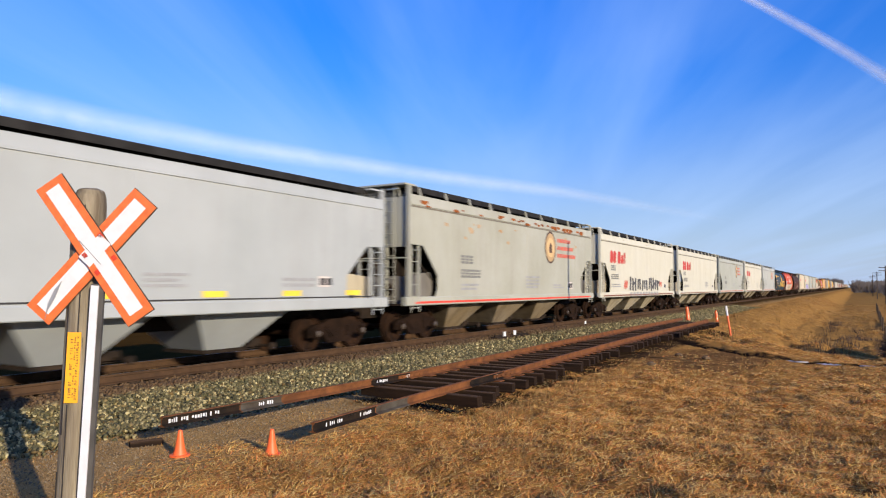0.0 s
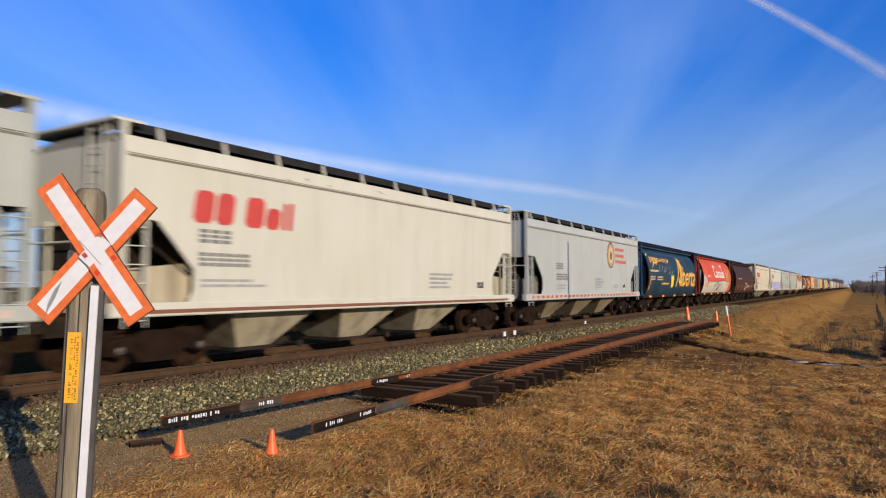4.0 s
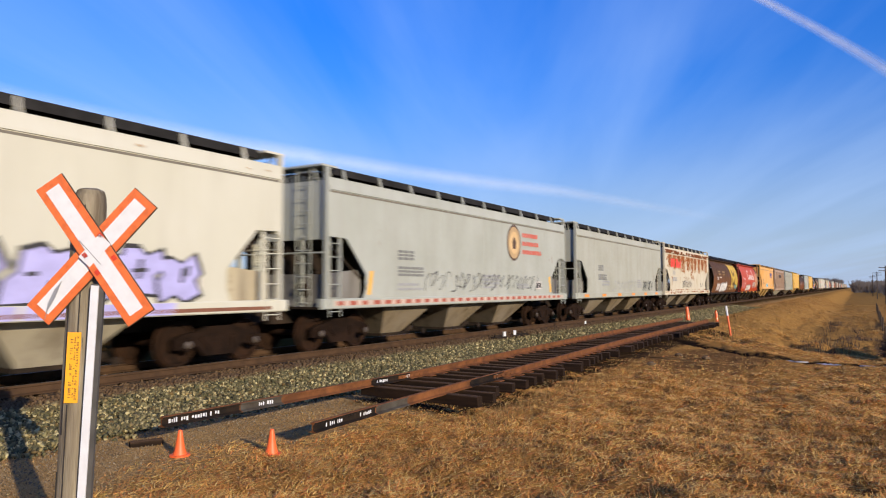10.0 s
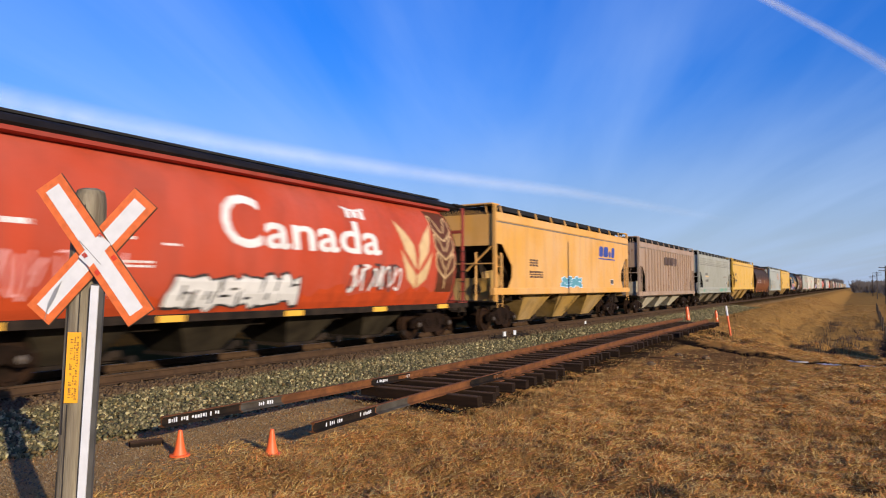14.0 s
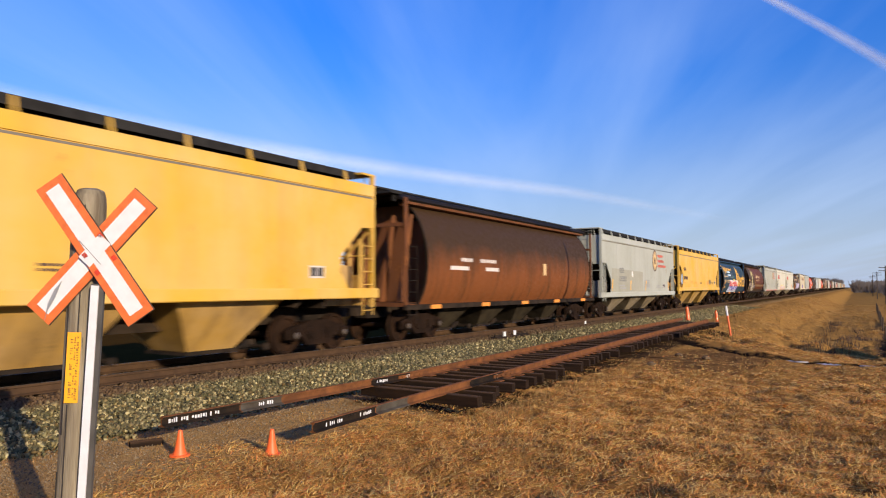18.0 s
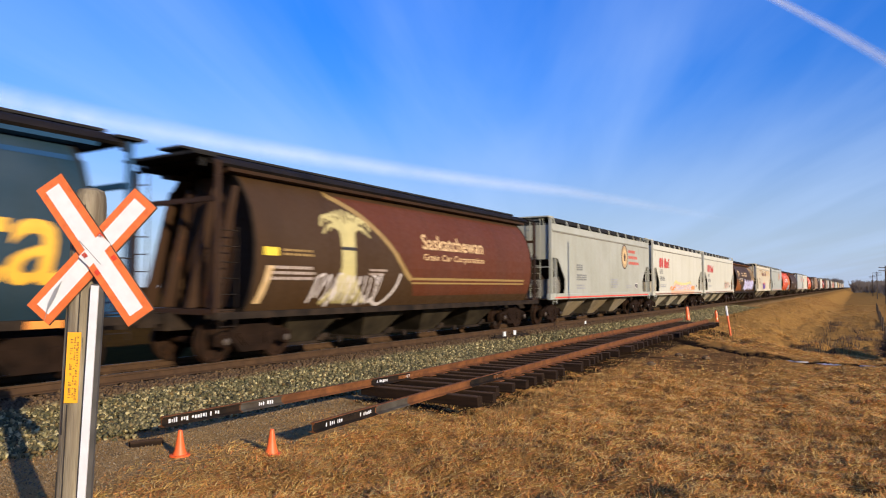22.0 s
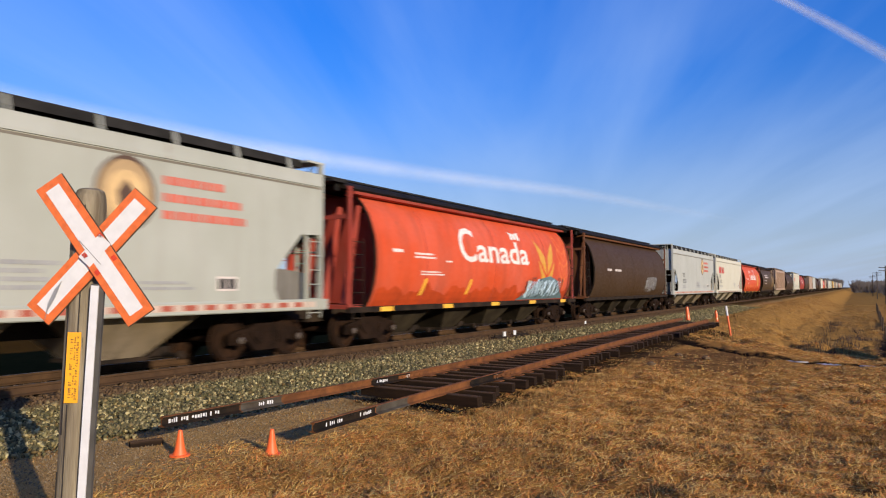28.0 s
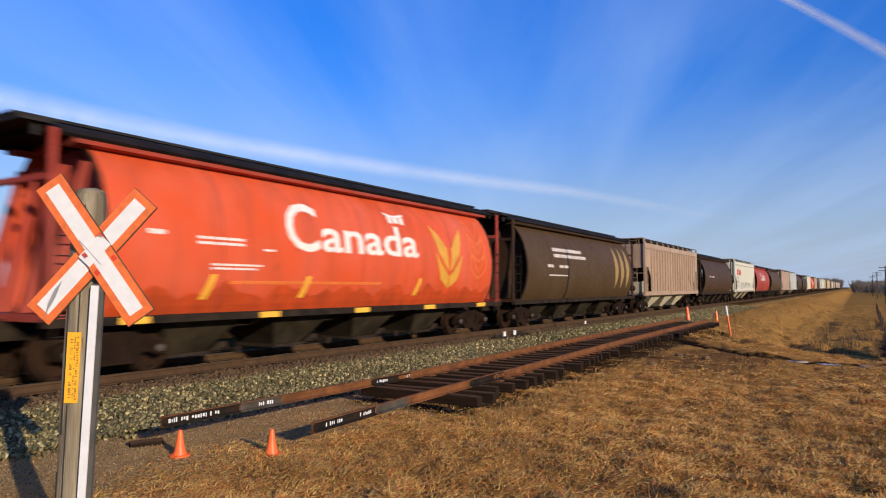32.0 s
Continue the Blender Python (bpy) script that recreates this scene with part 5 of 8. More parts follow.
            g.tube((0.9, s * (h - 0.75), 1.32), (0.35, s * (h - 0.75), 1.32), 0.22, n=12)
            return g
        part("end_bulkhead", shared("flat_inner%d" % s + long, inner), M["under"], car, "bulkhead, filler plates and brake gear, dark for the corner's shade")

        for k, x in enumerate((-1.52, 1.52)):
            part("corner_post", shared("flat_corner%d%d" % (s, k) + long, lambda x=x, s=s: Geo().box(x - 0.06, x + 0.06, min(s * (h - 0.02), s * (h + 0.08)), max(s * (h - 0.02), s * (h + 0.08)), 1.0, 4.325)), colour, car)
            part("step_post", shared("flat_step%d%d" % (s, k) + long, lambda x=x, s=s: Geo().box(x - 0.02, x + 0.02, s * (h - 0.46) - 0.04, s * (h - 0.46) + 0.04, 1.22, 2.69)), colour, car)
            part("end_stiffener", shared("flat_stiff%d%d" % (s, k) + long, lambda x=x / 2, s=s: Geo().tube((x, s * (h + 0.05), 1.0), (x, s * (h + 0.05), 2.7), 0.04, n=5)), colour, car)
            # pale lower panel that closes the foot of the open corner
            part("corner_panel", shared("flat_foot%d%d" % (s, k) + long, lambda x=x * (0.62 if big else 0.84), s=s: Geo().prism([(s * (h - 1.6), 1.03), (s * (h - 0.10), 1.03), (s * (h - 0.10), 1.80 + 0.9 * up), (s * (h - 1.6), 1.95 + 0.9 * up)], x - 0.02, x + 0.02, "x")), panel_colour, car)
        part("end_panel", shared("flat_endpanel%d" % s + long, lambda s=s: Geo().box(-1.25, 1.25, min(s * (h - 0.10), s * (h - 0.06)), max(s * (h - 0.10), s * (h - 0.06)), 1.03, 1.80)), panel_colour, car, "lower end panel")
        # black disc added to stand for a dark round hole in the end panel
        part("brake_cylinder", shared("flat_cyl%d" % s + long, lambda s=s: Geo().tube((0.72, s * (h - 0.07), 1.42), (0.72, s * (h + 0.06), 1.42), 0.20, 0.17, 14)), M["under"], car, "round black disc standing for a hole in the panel")
        part("end_crossbar", shared("flat_cross%d" % s + long, lambda s=s: Geo().tube((-1.5, s * (h + 0.1), 2.3), (1.5, s * (h + 0.1), 2.3), 0.022, n=5)), colour, car)
        part("ladder", shared("flat_ladder%d" % s + long, lambda s=s: ladder_geo(1.60, s * (h - 0.22), 0.80, 2.6, 6)), sill_colour, car)
        if big:
            for k, m in enumerate((-1, 1)):
                part("end_brace", shared("flat_brace%d%d" % (s, k), lambda s=s, m=m: Geo().tube((m * 1.45, s * (h + 0.02), 2.95), (m * 0.35, s * (h + 0.02), 2.05), 0.035, n=6)), colour, car)
        else:
            part("end_ladder", shared("flat_eladder%d" % s + long, lambda s=s: ladder_geo(0.85, s * (h + 0.12), 1.0, 4.3, 11, 0.46, False)), colour, car)
        for k, x in enumerate((1.20, -1.20)):
            part("grab_rail", shared("flat_grab%d%d" % (s, k) + long, lambda s=s, x=x: Geo().tube((x, s * (h + 0.15), 4.36), (x, s * (h + 0.02), 4.02), 0.02, n=5)), colour, car)
        part("coupler", shared("coupler%d" % s, lambda s=s: coupler_geo(s, 8.3, HALF)), M["under"], car)
    for i in range(3):
        c, half, foot = (-3.75 + i * 3.75, 1.45, 0.62) if big else (-3.85 + i * 3.58, 1.30, 0.50)
        bay = part("hopper_bay", shared("flat_bay%d" % i + long, lambda c=c, half=half, foot=foot: bay_geo(1.30, c - half, c + half, foot, 1.0 + up)), bay_colour, car, "dusty discharge bay")
        part("gate", shared("flat_gate%d" % i + long, lambda c=c, foot=foot: gate_geo(c, foot)), M["under"], bay, "dark discharge gate with its shaft")
    if kind in ("smooth", "low"):
        for y in (-5.4, -2.55, 0.3, 3.1, 5.6):
            part("weld_seam", shared("weld_seam" + long, lambda: Geo().prism([(1.574, -0.016), (1.580, -0.008), (1.580, 0.008), (1.574, 0.016)], 1.9, 3.71, "z")), colour, car, at=pose(0, y, 0))
    if kind == "ribbed":
        for i in range(19):
            y = -6.6 + i * 13.2 / 18
            part("side_post", shared("side_post", lambda: Geo().prism([(1.575, -0.06), (1.66, -0.05), (1.66, 0.05), (1.575, 0.06)], 1.24, 3.79, "z")), colour, car, at=pose(0, y, 0))
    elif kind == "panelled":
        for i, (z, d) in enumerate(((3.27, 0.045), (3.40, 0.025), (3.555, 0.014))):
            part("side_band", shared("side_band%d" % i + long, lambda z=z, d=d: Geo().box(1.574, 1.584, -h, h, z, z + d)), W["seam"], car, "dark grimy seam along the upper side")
    for s in (-1, 1):
        add_truck(car, s * 6.7)
    return car


W = {k: plain(k + "_car_lettering", c, 0.6, 0, 0.1, 3.0) for k, c in dict(
    white=(0.70, 0.67, 0.62), red=(0.72, 0.055, 0.03), gold=(0.80, 0.42, 0.04), tagred=(0.56, 0.045, 0.035), limewash=(0.52, 0.47, 0.40), leafgold=(0.60, 0.30, 0.035), mustard=(0.56, 0.36, 0.03), peach=(0.66, 0.40, 0.24), primrose=(0.66, 0.56, 0.24), mauve=(0.52, 0.44, 0.50), yellow=(0.80, 0.58, 0.05), dimleaf=(0.70, 0.17, 0.03), slate=(0.11, 0.18, 0.20), emblem=(0.44, 0.30, 0.15), ink=(0.17, 0.17, 0.16), ash=(0.40, 0.32, 0.26), dullred=(0.50, 0.055, 0.04), buff=(0.74, 0.58, 0.28), black=(0.03, 0.028, 0.026), charcoal=(0.075, 0.072, 0.068), grey=(0.30, 0.30, 0.30), blue=(0.03, 0.06, 0.28),
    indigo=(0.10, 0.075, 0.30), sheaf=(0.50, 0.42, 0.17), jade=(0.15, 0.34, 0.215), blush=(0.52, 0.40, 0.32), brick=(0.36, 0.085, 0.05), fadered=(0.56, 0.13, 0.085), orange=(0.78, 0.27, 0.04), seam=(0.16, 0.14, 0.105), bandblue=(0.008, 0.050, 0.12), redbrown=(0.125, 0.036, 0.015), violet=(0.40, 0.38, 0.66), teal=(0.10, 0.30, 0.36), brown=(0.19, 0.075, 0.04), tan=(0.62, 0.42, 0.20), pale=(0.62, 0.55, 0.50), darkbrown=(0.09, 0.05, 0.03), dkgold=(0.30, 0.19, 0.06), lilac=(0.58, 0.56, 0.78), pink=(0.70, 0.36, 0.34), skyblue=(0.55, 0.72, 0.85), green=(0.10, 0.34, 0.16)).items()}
P = {
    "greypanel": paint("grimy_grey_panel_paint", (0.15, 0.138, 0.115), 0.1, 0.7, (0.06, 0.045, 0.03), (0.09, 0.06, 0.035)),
    "palebay": paint("pale_dusty_bay_paint", (0.44, 0.375, 0.245), 0.22, 0.9, (0.10, 0.07, 0.04), (0.09, 0.06, 0.035)),
    "white": paint("white_car_paint", (0.565, 0.545, 0.435), 0.05, 0.16), "grey": paint("grey_car_paint", (0.37, 0.385, 0.33), 0.02, 0.16), "palegrey": paint("pale_grey_car_paint", (0.405, 0.42, 0.385), 0.02, 0.15), "bluegrey": paint("pale_blue_grey_paint", (0.36, 0.385, 0.38), 0.02, 0.14), "dullgrey": paint("dull_beige_grey_paint", (0.325, 0.320, 0.25), 0.06, 0.30),
    "beige": paint("beige_grey_car_paint", (0.365, 0.366, 0.296), 0.04, 0.18), "cream": paint("cream_car_paint", (0.60, 0.52, 0.36), 0.12, 0.36), "rustwhite": paint("rusting_white_paint", (0.58, 0.52, 0.38), 0.12, 0.35, (0.30, 0.17, 0.08), (0.40, 0.14, 0.04)),
    "yellow": paint("yellow_car_paint", (0.67, 0.385, 0.045), 0.06, 0.22), "orange": paint("orange_yellow_car_paint", (0.72, 0.36, 0.075), 0.06, 0.28),
    "red": paint("red_car_paint", (0.64, 0.080, 0.019), 0.10, 0.50, (0.16, 0.045, 0.025), (0.17, 0.05, 0.02), fade=0.05), "darkred": paint("dull_red_car_paint", (0.36, 0.045, 0.025), 0.12, 0.6, (0.10, 0.04, 0.025), fade=0.04), "blue": paint("dark_blue_car_paint", (0.009, 0.034, 0.054), 0.04, 0.45, (0.026, 0.032, 0.026), fade=0.03),
    "brown": paint("brown_car_paint", (0.057, 0.028, 0.009), 0.14, 0.5, (0.026, 0.014, 0.006), (0.13, 0.045, 0.015), 0.01), "maroon": weathered_brown("dark_maroon_brown_paint", (0.044, 0.020, 0.010), (0.078, 0.024, 0.010)), "olive": paint("olive_brown_car_paint", (0.068, 0.036, 0.011), 0.15, 0.5, (0.05, 0.028, 0.014), (0.18, 0.065, 0.022), 0.015),
    "rust": weathered_brown("rust_brown_car_paint", (0.043, 0.022, 0.008), (0.175, 0.056, 0.016)), "tan": paint("tan_brown_car_paint", (0.36, 0.235, 0.15), 0.2, 0.5),
    "bay": paint("dusty_bay_paint", (0.25, 0.185, 0.10), 0.22, 0.8, (0.07, 0.048, 0.028), (0.08, 0.055, 0.035)), "yellowbay": paint("dusty_yellow_paint", (0.46, 0.26, 0.048), 0.30, 0.8, (0.10, 0.06, 0.03), (0.08, 0.05, 0.025)),
    "umber": weathered_brown("sun_faded_brown_paint", (0.072, 0.033, 0.010), (0.150, 0.058, 0.018)),
    "midred": paint("faded_red_car_paint", (0.50, 0.062, 0.020), 0.08, 0.45, (0.14, 0.04, 0.025), fade=0.04),
    "redbrown": paint("red_brown_car_paint", (0.110, 0.030, 0.010), 0.1, 0.5, (0.05, 0.02, 0.01), fade=0.01),
    "blue_end": paint("bright_blue_end_paint", (0.010, 0.060, 0.135), 0.04, 0.3, (0.02, 0.03, 0.034), fade=0.03), "dark_end": paint("dark_brown_end_paint", (0.045, 0.021, 0.009), 0.2, 0.6, (0.02, 0.011, 0.006), (0.12, 0.04, 0.015), 0.01), "brown_end": paint("orange_brown_end_paint", (0.165, 0.060, 0.022), 0.3, 0.7, (0.05, 0.024, 0.012), (0.26, 0.095, 0.03), 0.01),
    "dark": M["under"],
}


def reporting(car, prof, mat, u=-4.9, z=2.1, rng=None):
    for a, b, n in ((z + 0.08, 0.85, 3), (z - 0.36, 1.35, 6)):
        q = []
        for i in range(n):
            c, w = u + b * i / n, b / n * 0.8
            q += [[(c, a), (c + w, a), (c + w, a + 0.07), (c, a + 0.07)], [(c, a + 0.19), (c + w, a + 0.19), (c + w, a + 0.26), (c, a + 0.26)], [(c, a + 0.10), (c + w, a + 0.10), (c + w, a + 0.16), (c, a + 0.16)]]
        on_side("reporting_mark", q, prof, mat, car, "dark bars of reporting marks", cuts=False)["kind"] = "stuff"


def bold_marks(car, mat):
    """Two rows of bold reporting bars with a faint line of small print under them, and small orange stencils."""
    for u1, z0, z1, k in ((-5.85, 2.64, 2.89, 3), (-5.40, 2.01, 2.28, 5)):
        for q in block_word(-6.70, u1, z0, z1, [1] * k, [1] * k):
            on_side("reporting_mark", [q], FLAT_SIDE, mat, car, "bold dark reporting bar", cuts=False)
    rows = np.random.default_rng(21)
    small_print(car, FLAT_SIDE, W["orange"], rows, [(-6.7, -5.9, 1.74, 1.84, 1), (-4.3, -3.3, 1.72, 1.92, 2), (-2.9, -1.9, 1.70, 1.84, 1)])
    small_print(car, FLAT_SIDE, mat, rows, [(-5.0, -4.85, 2.38, 2.56, 1), (-0.5, 0.3, 1.70, 1.86, 2)])


def small_print(car, prof, mat, rng, spots):
    for u0, u1, z0, z1, rows in spots:
        ob = on_side("stencil", bars_mesh(rng, u0, u1, z0, z1, rows, 0.45, 0.16), prof, mat, car, cuts=prof is ROUND_SIDE)
        ob["kind"] = "stuff"


def block_word(u0, u1, z0, z1, widths, talls):
    """A maker's word as plain blocks."""
    out, tot = [], sum(widths) + 0.18 * (len(widths) - 1) * sum(widths) / len(widths)
    u, k = u0, (u1 - u0) / tot
    for w, t in zip(widths, talls):
        if t > 0:
            a, b, top, lean = u, u + w * k, z0 + (z1 - z0) * t, 0.10 * (z1 - z0) * t
            c = min(0.09, 0.3 * (b - a))
            out.append([(a, z0 + c), (a + c, z0), (b - c, z0), (b, z0 + c), (b + lean, top - c), (b + lean - c, top), (a + lean + c, top), (a + lean, top - c)])
        u += (w + 0.18 * sum(widths) / len(widths)) * k
    return out


def stripe(car, rng, h=7.9):
    """Red and white conspicuity dashes along the sill."""
    red, wht = [], [[(-h + 0.25, 1.05), (h - 0.25, 1.05), (h - 0.25, 1.17), (-h + 0.25, 1.17)]]
    u = -h + 0.35
    while u < h - 0.5:
        w = rng.uniform(0.22, 0.30)
        red.append([(u, 1.06), (u + w, 1.06), (u + w, 1.16), (u, 1.16)])
        u += 0.50
    flat = [(0.9, 1.60), (1.3, 1.60)]
    on_side("tape_ground", wht, flat, W["blush"], car, "faded pale tape along the sill", cuts=False, lift=0.004)
    on_side("red_dash", red, flat, W["brick"], car, cuts=False)["kind"] = "stuff"


def yellow_dashes(car, prof, rng, n=5, z=1.10, x=1.60, mat="orange"):
    flat = [(0.7, x), (1.5, x)]
    for i in range(n):
        u = -6.6 + 13.2 * i / max(1, n - 1)
        on_side("reflector_tape", [[(u - 0.3, z - 0.06), (u + 0.3, z - 0.06), (u + 0.3, z + 0.06), (u - 0.3, z + 0.06)]], flat, W[mat], car, "orange reflective tape", cuts=False)


def white_rail_word(car, rng, graffiti=None):
    flakes(car, rng, -7.6, 7.6, 3.80, 3.96, 6, [(3.6, 1.603), (4.0, 1.603)], RUSTY["pale"], 0.11, 0.3, "faint rust spots on the roof edge", 0.001)
    for q in block_word(-6.42, -3.68, 2.70, 3.32, [0.8, 0.75, 0.3, 0.85, 0.7, 0.22, 0.22], [1, 1, 0, 1, 0.72, 0.95, 1]):
        on_side("wordmark_block", [q], FLAT_SIDE, W["dullred"], car, "bold red block of a wordmark", cuts=False)
    reporting(car, FLAT_SIDE, W["ink"], -6.25, 2.25)
    small_print(car, FLAT_SIDE, W["grey"], rng, [(-6.2, -4.4, 1.45, 1.65, 2), (2.2, 3.6, 1.4, 1.9, 4)])
    stencil_box(car, 5.2, 1.42)
    flat = [(0.9, 1.60), (1.3, 1.60)]
    on_side("red_line", [[(-7.6, 1.03), (7.6, 1.03), (7.6, 1.10), (-7.6, 1.10)]], flat, W["brown"], car, "thin rust-red line along the sill", cuts=False)


def emblem(car, rng, u=2.7, z=3.08, lift=0.007):
    on_side("round_emblem", [disc(u, z, 0.60, 24, 1.08)], FLAT_SIDE, W["darkbrown"], car, "round tan and dark brown emblem", cuts=False)
    on_side("emblem_ring", [disc(u, z, 0.53, 24, 1.08)], FLAT_SIDE, W["emblem"], car, cuts=False, lift=0.010)
    on_side("emblem_centre", [disc(u, z, 0.37, 20, 1.08)], FLAT_SIDE, W["tan"], car, cuts=False, lift=0.013)
    on_side("emblem_shield", [[(u - 0.13, z - 0.22), (u + 0.13, z - 0.22), (u + 0.17, z + 0.02), (u, z + 0.24), (u - 0.17, z + 0.02)]], FLAT_SIDE, W["darkbrown"], car, cuts=False, lift=0.016)
    for k, l in enumerate((1.55, 1.75, 1.95)):
        top = z + 0.40 - 0.31 * k
        on_side("red_wordmark", bars_mesh(rng, u + 0.75, u + 0.75 + l * 1.15, top - 0.17, top, 1, 0.1, 0.16), FLAT_SIDE, W["fadered"], car, "short line of faded red lettering", cuts=False)["kind"] = "stuff"


def emblem_car(name_colour, rng, striped=True):
    car = flat_hopper(P[name_colour])
    side_marks(car, rng)
    emblem(car, rng)
    reporting(car, FLAT_SIDE, W["ink"], -4.9, 2.15)
    small_print(car, FLAT_SIDE, W["grey"], rng, [(-4.9, -3.6, 1.35, 1.6, 2), (0.2, 1.6, 1.4, 1.9, 4), (3.0, 4.2, 1.4, 1.6, 2)])
    if striped:
        stripe(car, rng)
    elif striped is False:
        white = [(0.9, 1.60), (1.3, 1.60)]
        on_side("red_line", [[(-7.6, 1.03), (7.6, 1.03), (7.6, 1.09), (-7.6, 1.09)]], white, W["red"], car, cuts=False)
    return car


def grain_leaves(car, u, mat, outline=False):
    """Stylised grain: a solid pair of folded leaves, or the same in outline."""
    if outline:
        q = [ribbon([(u + 0.6, 1.45), (u + 0.6, 2.0)], 0.05)]
        for z in (1.75, 2.30, 2.85):
            for m in (-1, 1):
                q.append(ribbon([(u + 0.6, z), (u + 0.6 + m * 0.52, z + 0.35), (u + 0.6 + m * 0.46, z + 0.75), (u + 0.6 + m * 0.05, z + 0.25)], 0.05))
    else:
        q = []
        for m in (-1, 1):
            q.append([(u + 0.95 + m * a, z) for a, z in ((0.04, 1.95), (0.62, 2.50), (0.98, 3.32), (0.52, 3.02), (0.14, 2.66))])
            q.append([(u + 0.95 + m * a, z) for a, z in ((0.03, 1.45), (0.50, 1.72), (0.84, 2.52), (0.48, 2.16), (0.03, 1.82))])
    for k, poly in enumerate(q):
        on_side("grain_leaf", [poly], ROUND_SIDE, mat, car, "stylised grain leaf painted on the side", lift=0.008 + 0.0006 * k)


def wordmark_car(rng, colour="red", low_white=False, d=-2.3):
    car = round_hopper(P[colour], P["dark"], P["darkred"])
    fit_side("country_word", lettering("C", d, d + 1.10, 2.28, 3.38, 0.012), ROUND_SIDE, W["white"], car, "tall white initial of a country word")
    fit_side("country_word", lettering("anada", d + 1.18, d + 5.40, 2.30, 3.12, 0.018), ROUND_SIDE, W["white"], car, "large white country word")
    on_side("flag_mark", [[(u + d, 3.20), (u + 0.20 + d, 3.20), (u + 0.20 + d, 3.42), (u + d, 3.42)] for u in (4.15, 4.72)] + [[(d + 4.42, 3.22), (d + 4.64, 3.22), (d + 4.66, 3.34), (d + 4.53, 3.42), (d + 4.40, 3.34)]], ROUND_SIDE, W["white"], car)
    on_side("flag_mark", [ribbon([(d + 4.05, 3.46), (d + 4.5, 3.40), (d + 5.0, 3.48)], 0.06)], ROUND_SIDE, W["white"], car)
    grain_leaves(car, d + 6.25, W["leafgold"] if colour == "red" else W["tan"])
    if colour == "midred":
        on_side("brown_panel", [[(6.15, 1.35), (7.15, 1.35), (7.15, 3.75), (6.0, 3.75)]], ROUND_SIDE, P["redbrown"], car, "brown painted end panel", lift=0.004)
    grain_leaves(car, min(d + 8.5, 6.0), W["dimleaf"] if colour == "red" else W["tan"], True)
    small_print(car, ROUND_SIDE, W["white"], rng, [(-6.45, -5.95, 2.36, 2.52, 1), (-5.35, -4.15, 2.26, 2.46, 2), (-3.6, -3.2, 2.2, 2.28, 1), (-5.0, -3.6, 1.80, 1.95, 2)])
    yellow_dashes(car, ROUND_SIDE, rng, 5, 0.925, 1.492, "gold")
    if colour == "red" and not low_white:
        for u in (d - 2.3, d + 0.5, d + 5.3):
            on_side("gold_slash", [[(u, 1.26), (u + 0.18, 1.26), (u + 0.34, 1.74), (u + 0.20, 1.74)]], ROUND_SIDE, W["gold"], car, "short gold slash", lift=0.009)
    if not low_white:
        wave = [(-7.1 + 14.2 * i / 50, 1.42 + 0.10 * math.sin(i * 0.9) + 0.09 * math.sin(i * 2.3) + 0.05 * math.sin(i * 5.1)) for i in range(51)]
        on_side("grimy_foot", [wave + [(7.1, 1.0), (-7.1, 1.0)]], ROUND_SIDE, RUSTY["foot"], car, "grime splashed along the foot of the side", lift=0.003)
    return car


RUSTY = {"foot": mottled("grimy_red_paint", (0.56, 0.072, 0.018), (0.36, 0.054, 0.017), 2.2, 0.75, 0, 0.15, 20, stretch=(1, 1.2, 0.5)), "bright": mottled("bright_rust_bloom", (0.34, 0.105, 0.028), (0.17, 0.055, 0.020), 3.0, 0.9, 0, 0.3, 25), "worn": mottled("worn_orange_brown_paint", (0.30, 0.098, 0.028), (0.15, 0.052, 0.018), 1.6, 0.75, 0, 0.15, 20, stretch=(1, 1.6, 0.2)), "pale": mottled("faint_rust_stain", (0.48, 0.37, 0.25), (0.36, 0.22, 0.11), 3.0, 0.9, 0, 0.2, 25), "deep": mottled("deep_brown_rust", (0.13, 0.045, 0.020), (0.22, 0.075, 0.026), 3.0, 0.9, 0, 0.3, 25)}


def flakes(car, rng, u0, u1, z0, z1, n, prof, mat, size=0.2, tall=1.0, label="ragged rust stain", lift=0.004):
    """Rust showing through in ragged overlapping flakes, denser towards the top."""
    out = []
    for i in range(n):
        u, z = rng.uniform(u0, u1), z1 - (z1 - z0) * rng.uniform(0, 1) ** 1.6
        s = size * rng.uniform(0.35, 1.0)
        t = min(s * tall, (z1 - z0) / 2)
        k = 9
        pts = []
        for j in range(k):
            a = 2 * math.pi * j / k
            r = rng.uniform(0.55, 1.1)
            pts.append((u + s * r * math.cos(a), min(max(z + t * r * math.sin(a), z0), z1)))
        out.append(pts)
    for k, o in enumerate(out):
        out[k] = [q for m, q in enumerate(o) if m == 0 or q != o[m - 1]]
    bm = bmesh.new()
    for k, o in enumerate(out):
        if len(o) > 2:
            f = bm.faces.new([bm.verts.new((0, u, z)) for u, z in o])
    ob = fit_side("rust_stain", bm, prof, mat, car, label, lift, prof is ROUND_SIDE)
    for i, v in enumerate(ob.data.vertices):
        v.co.x += 0.0025 * ((i // 9) % 5) / 5
    ob["kind"] = "stuff"
    return ob


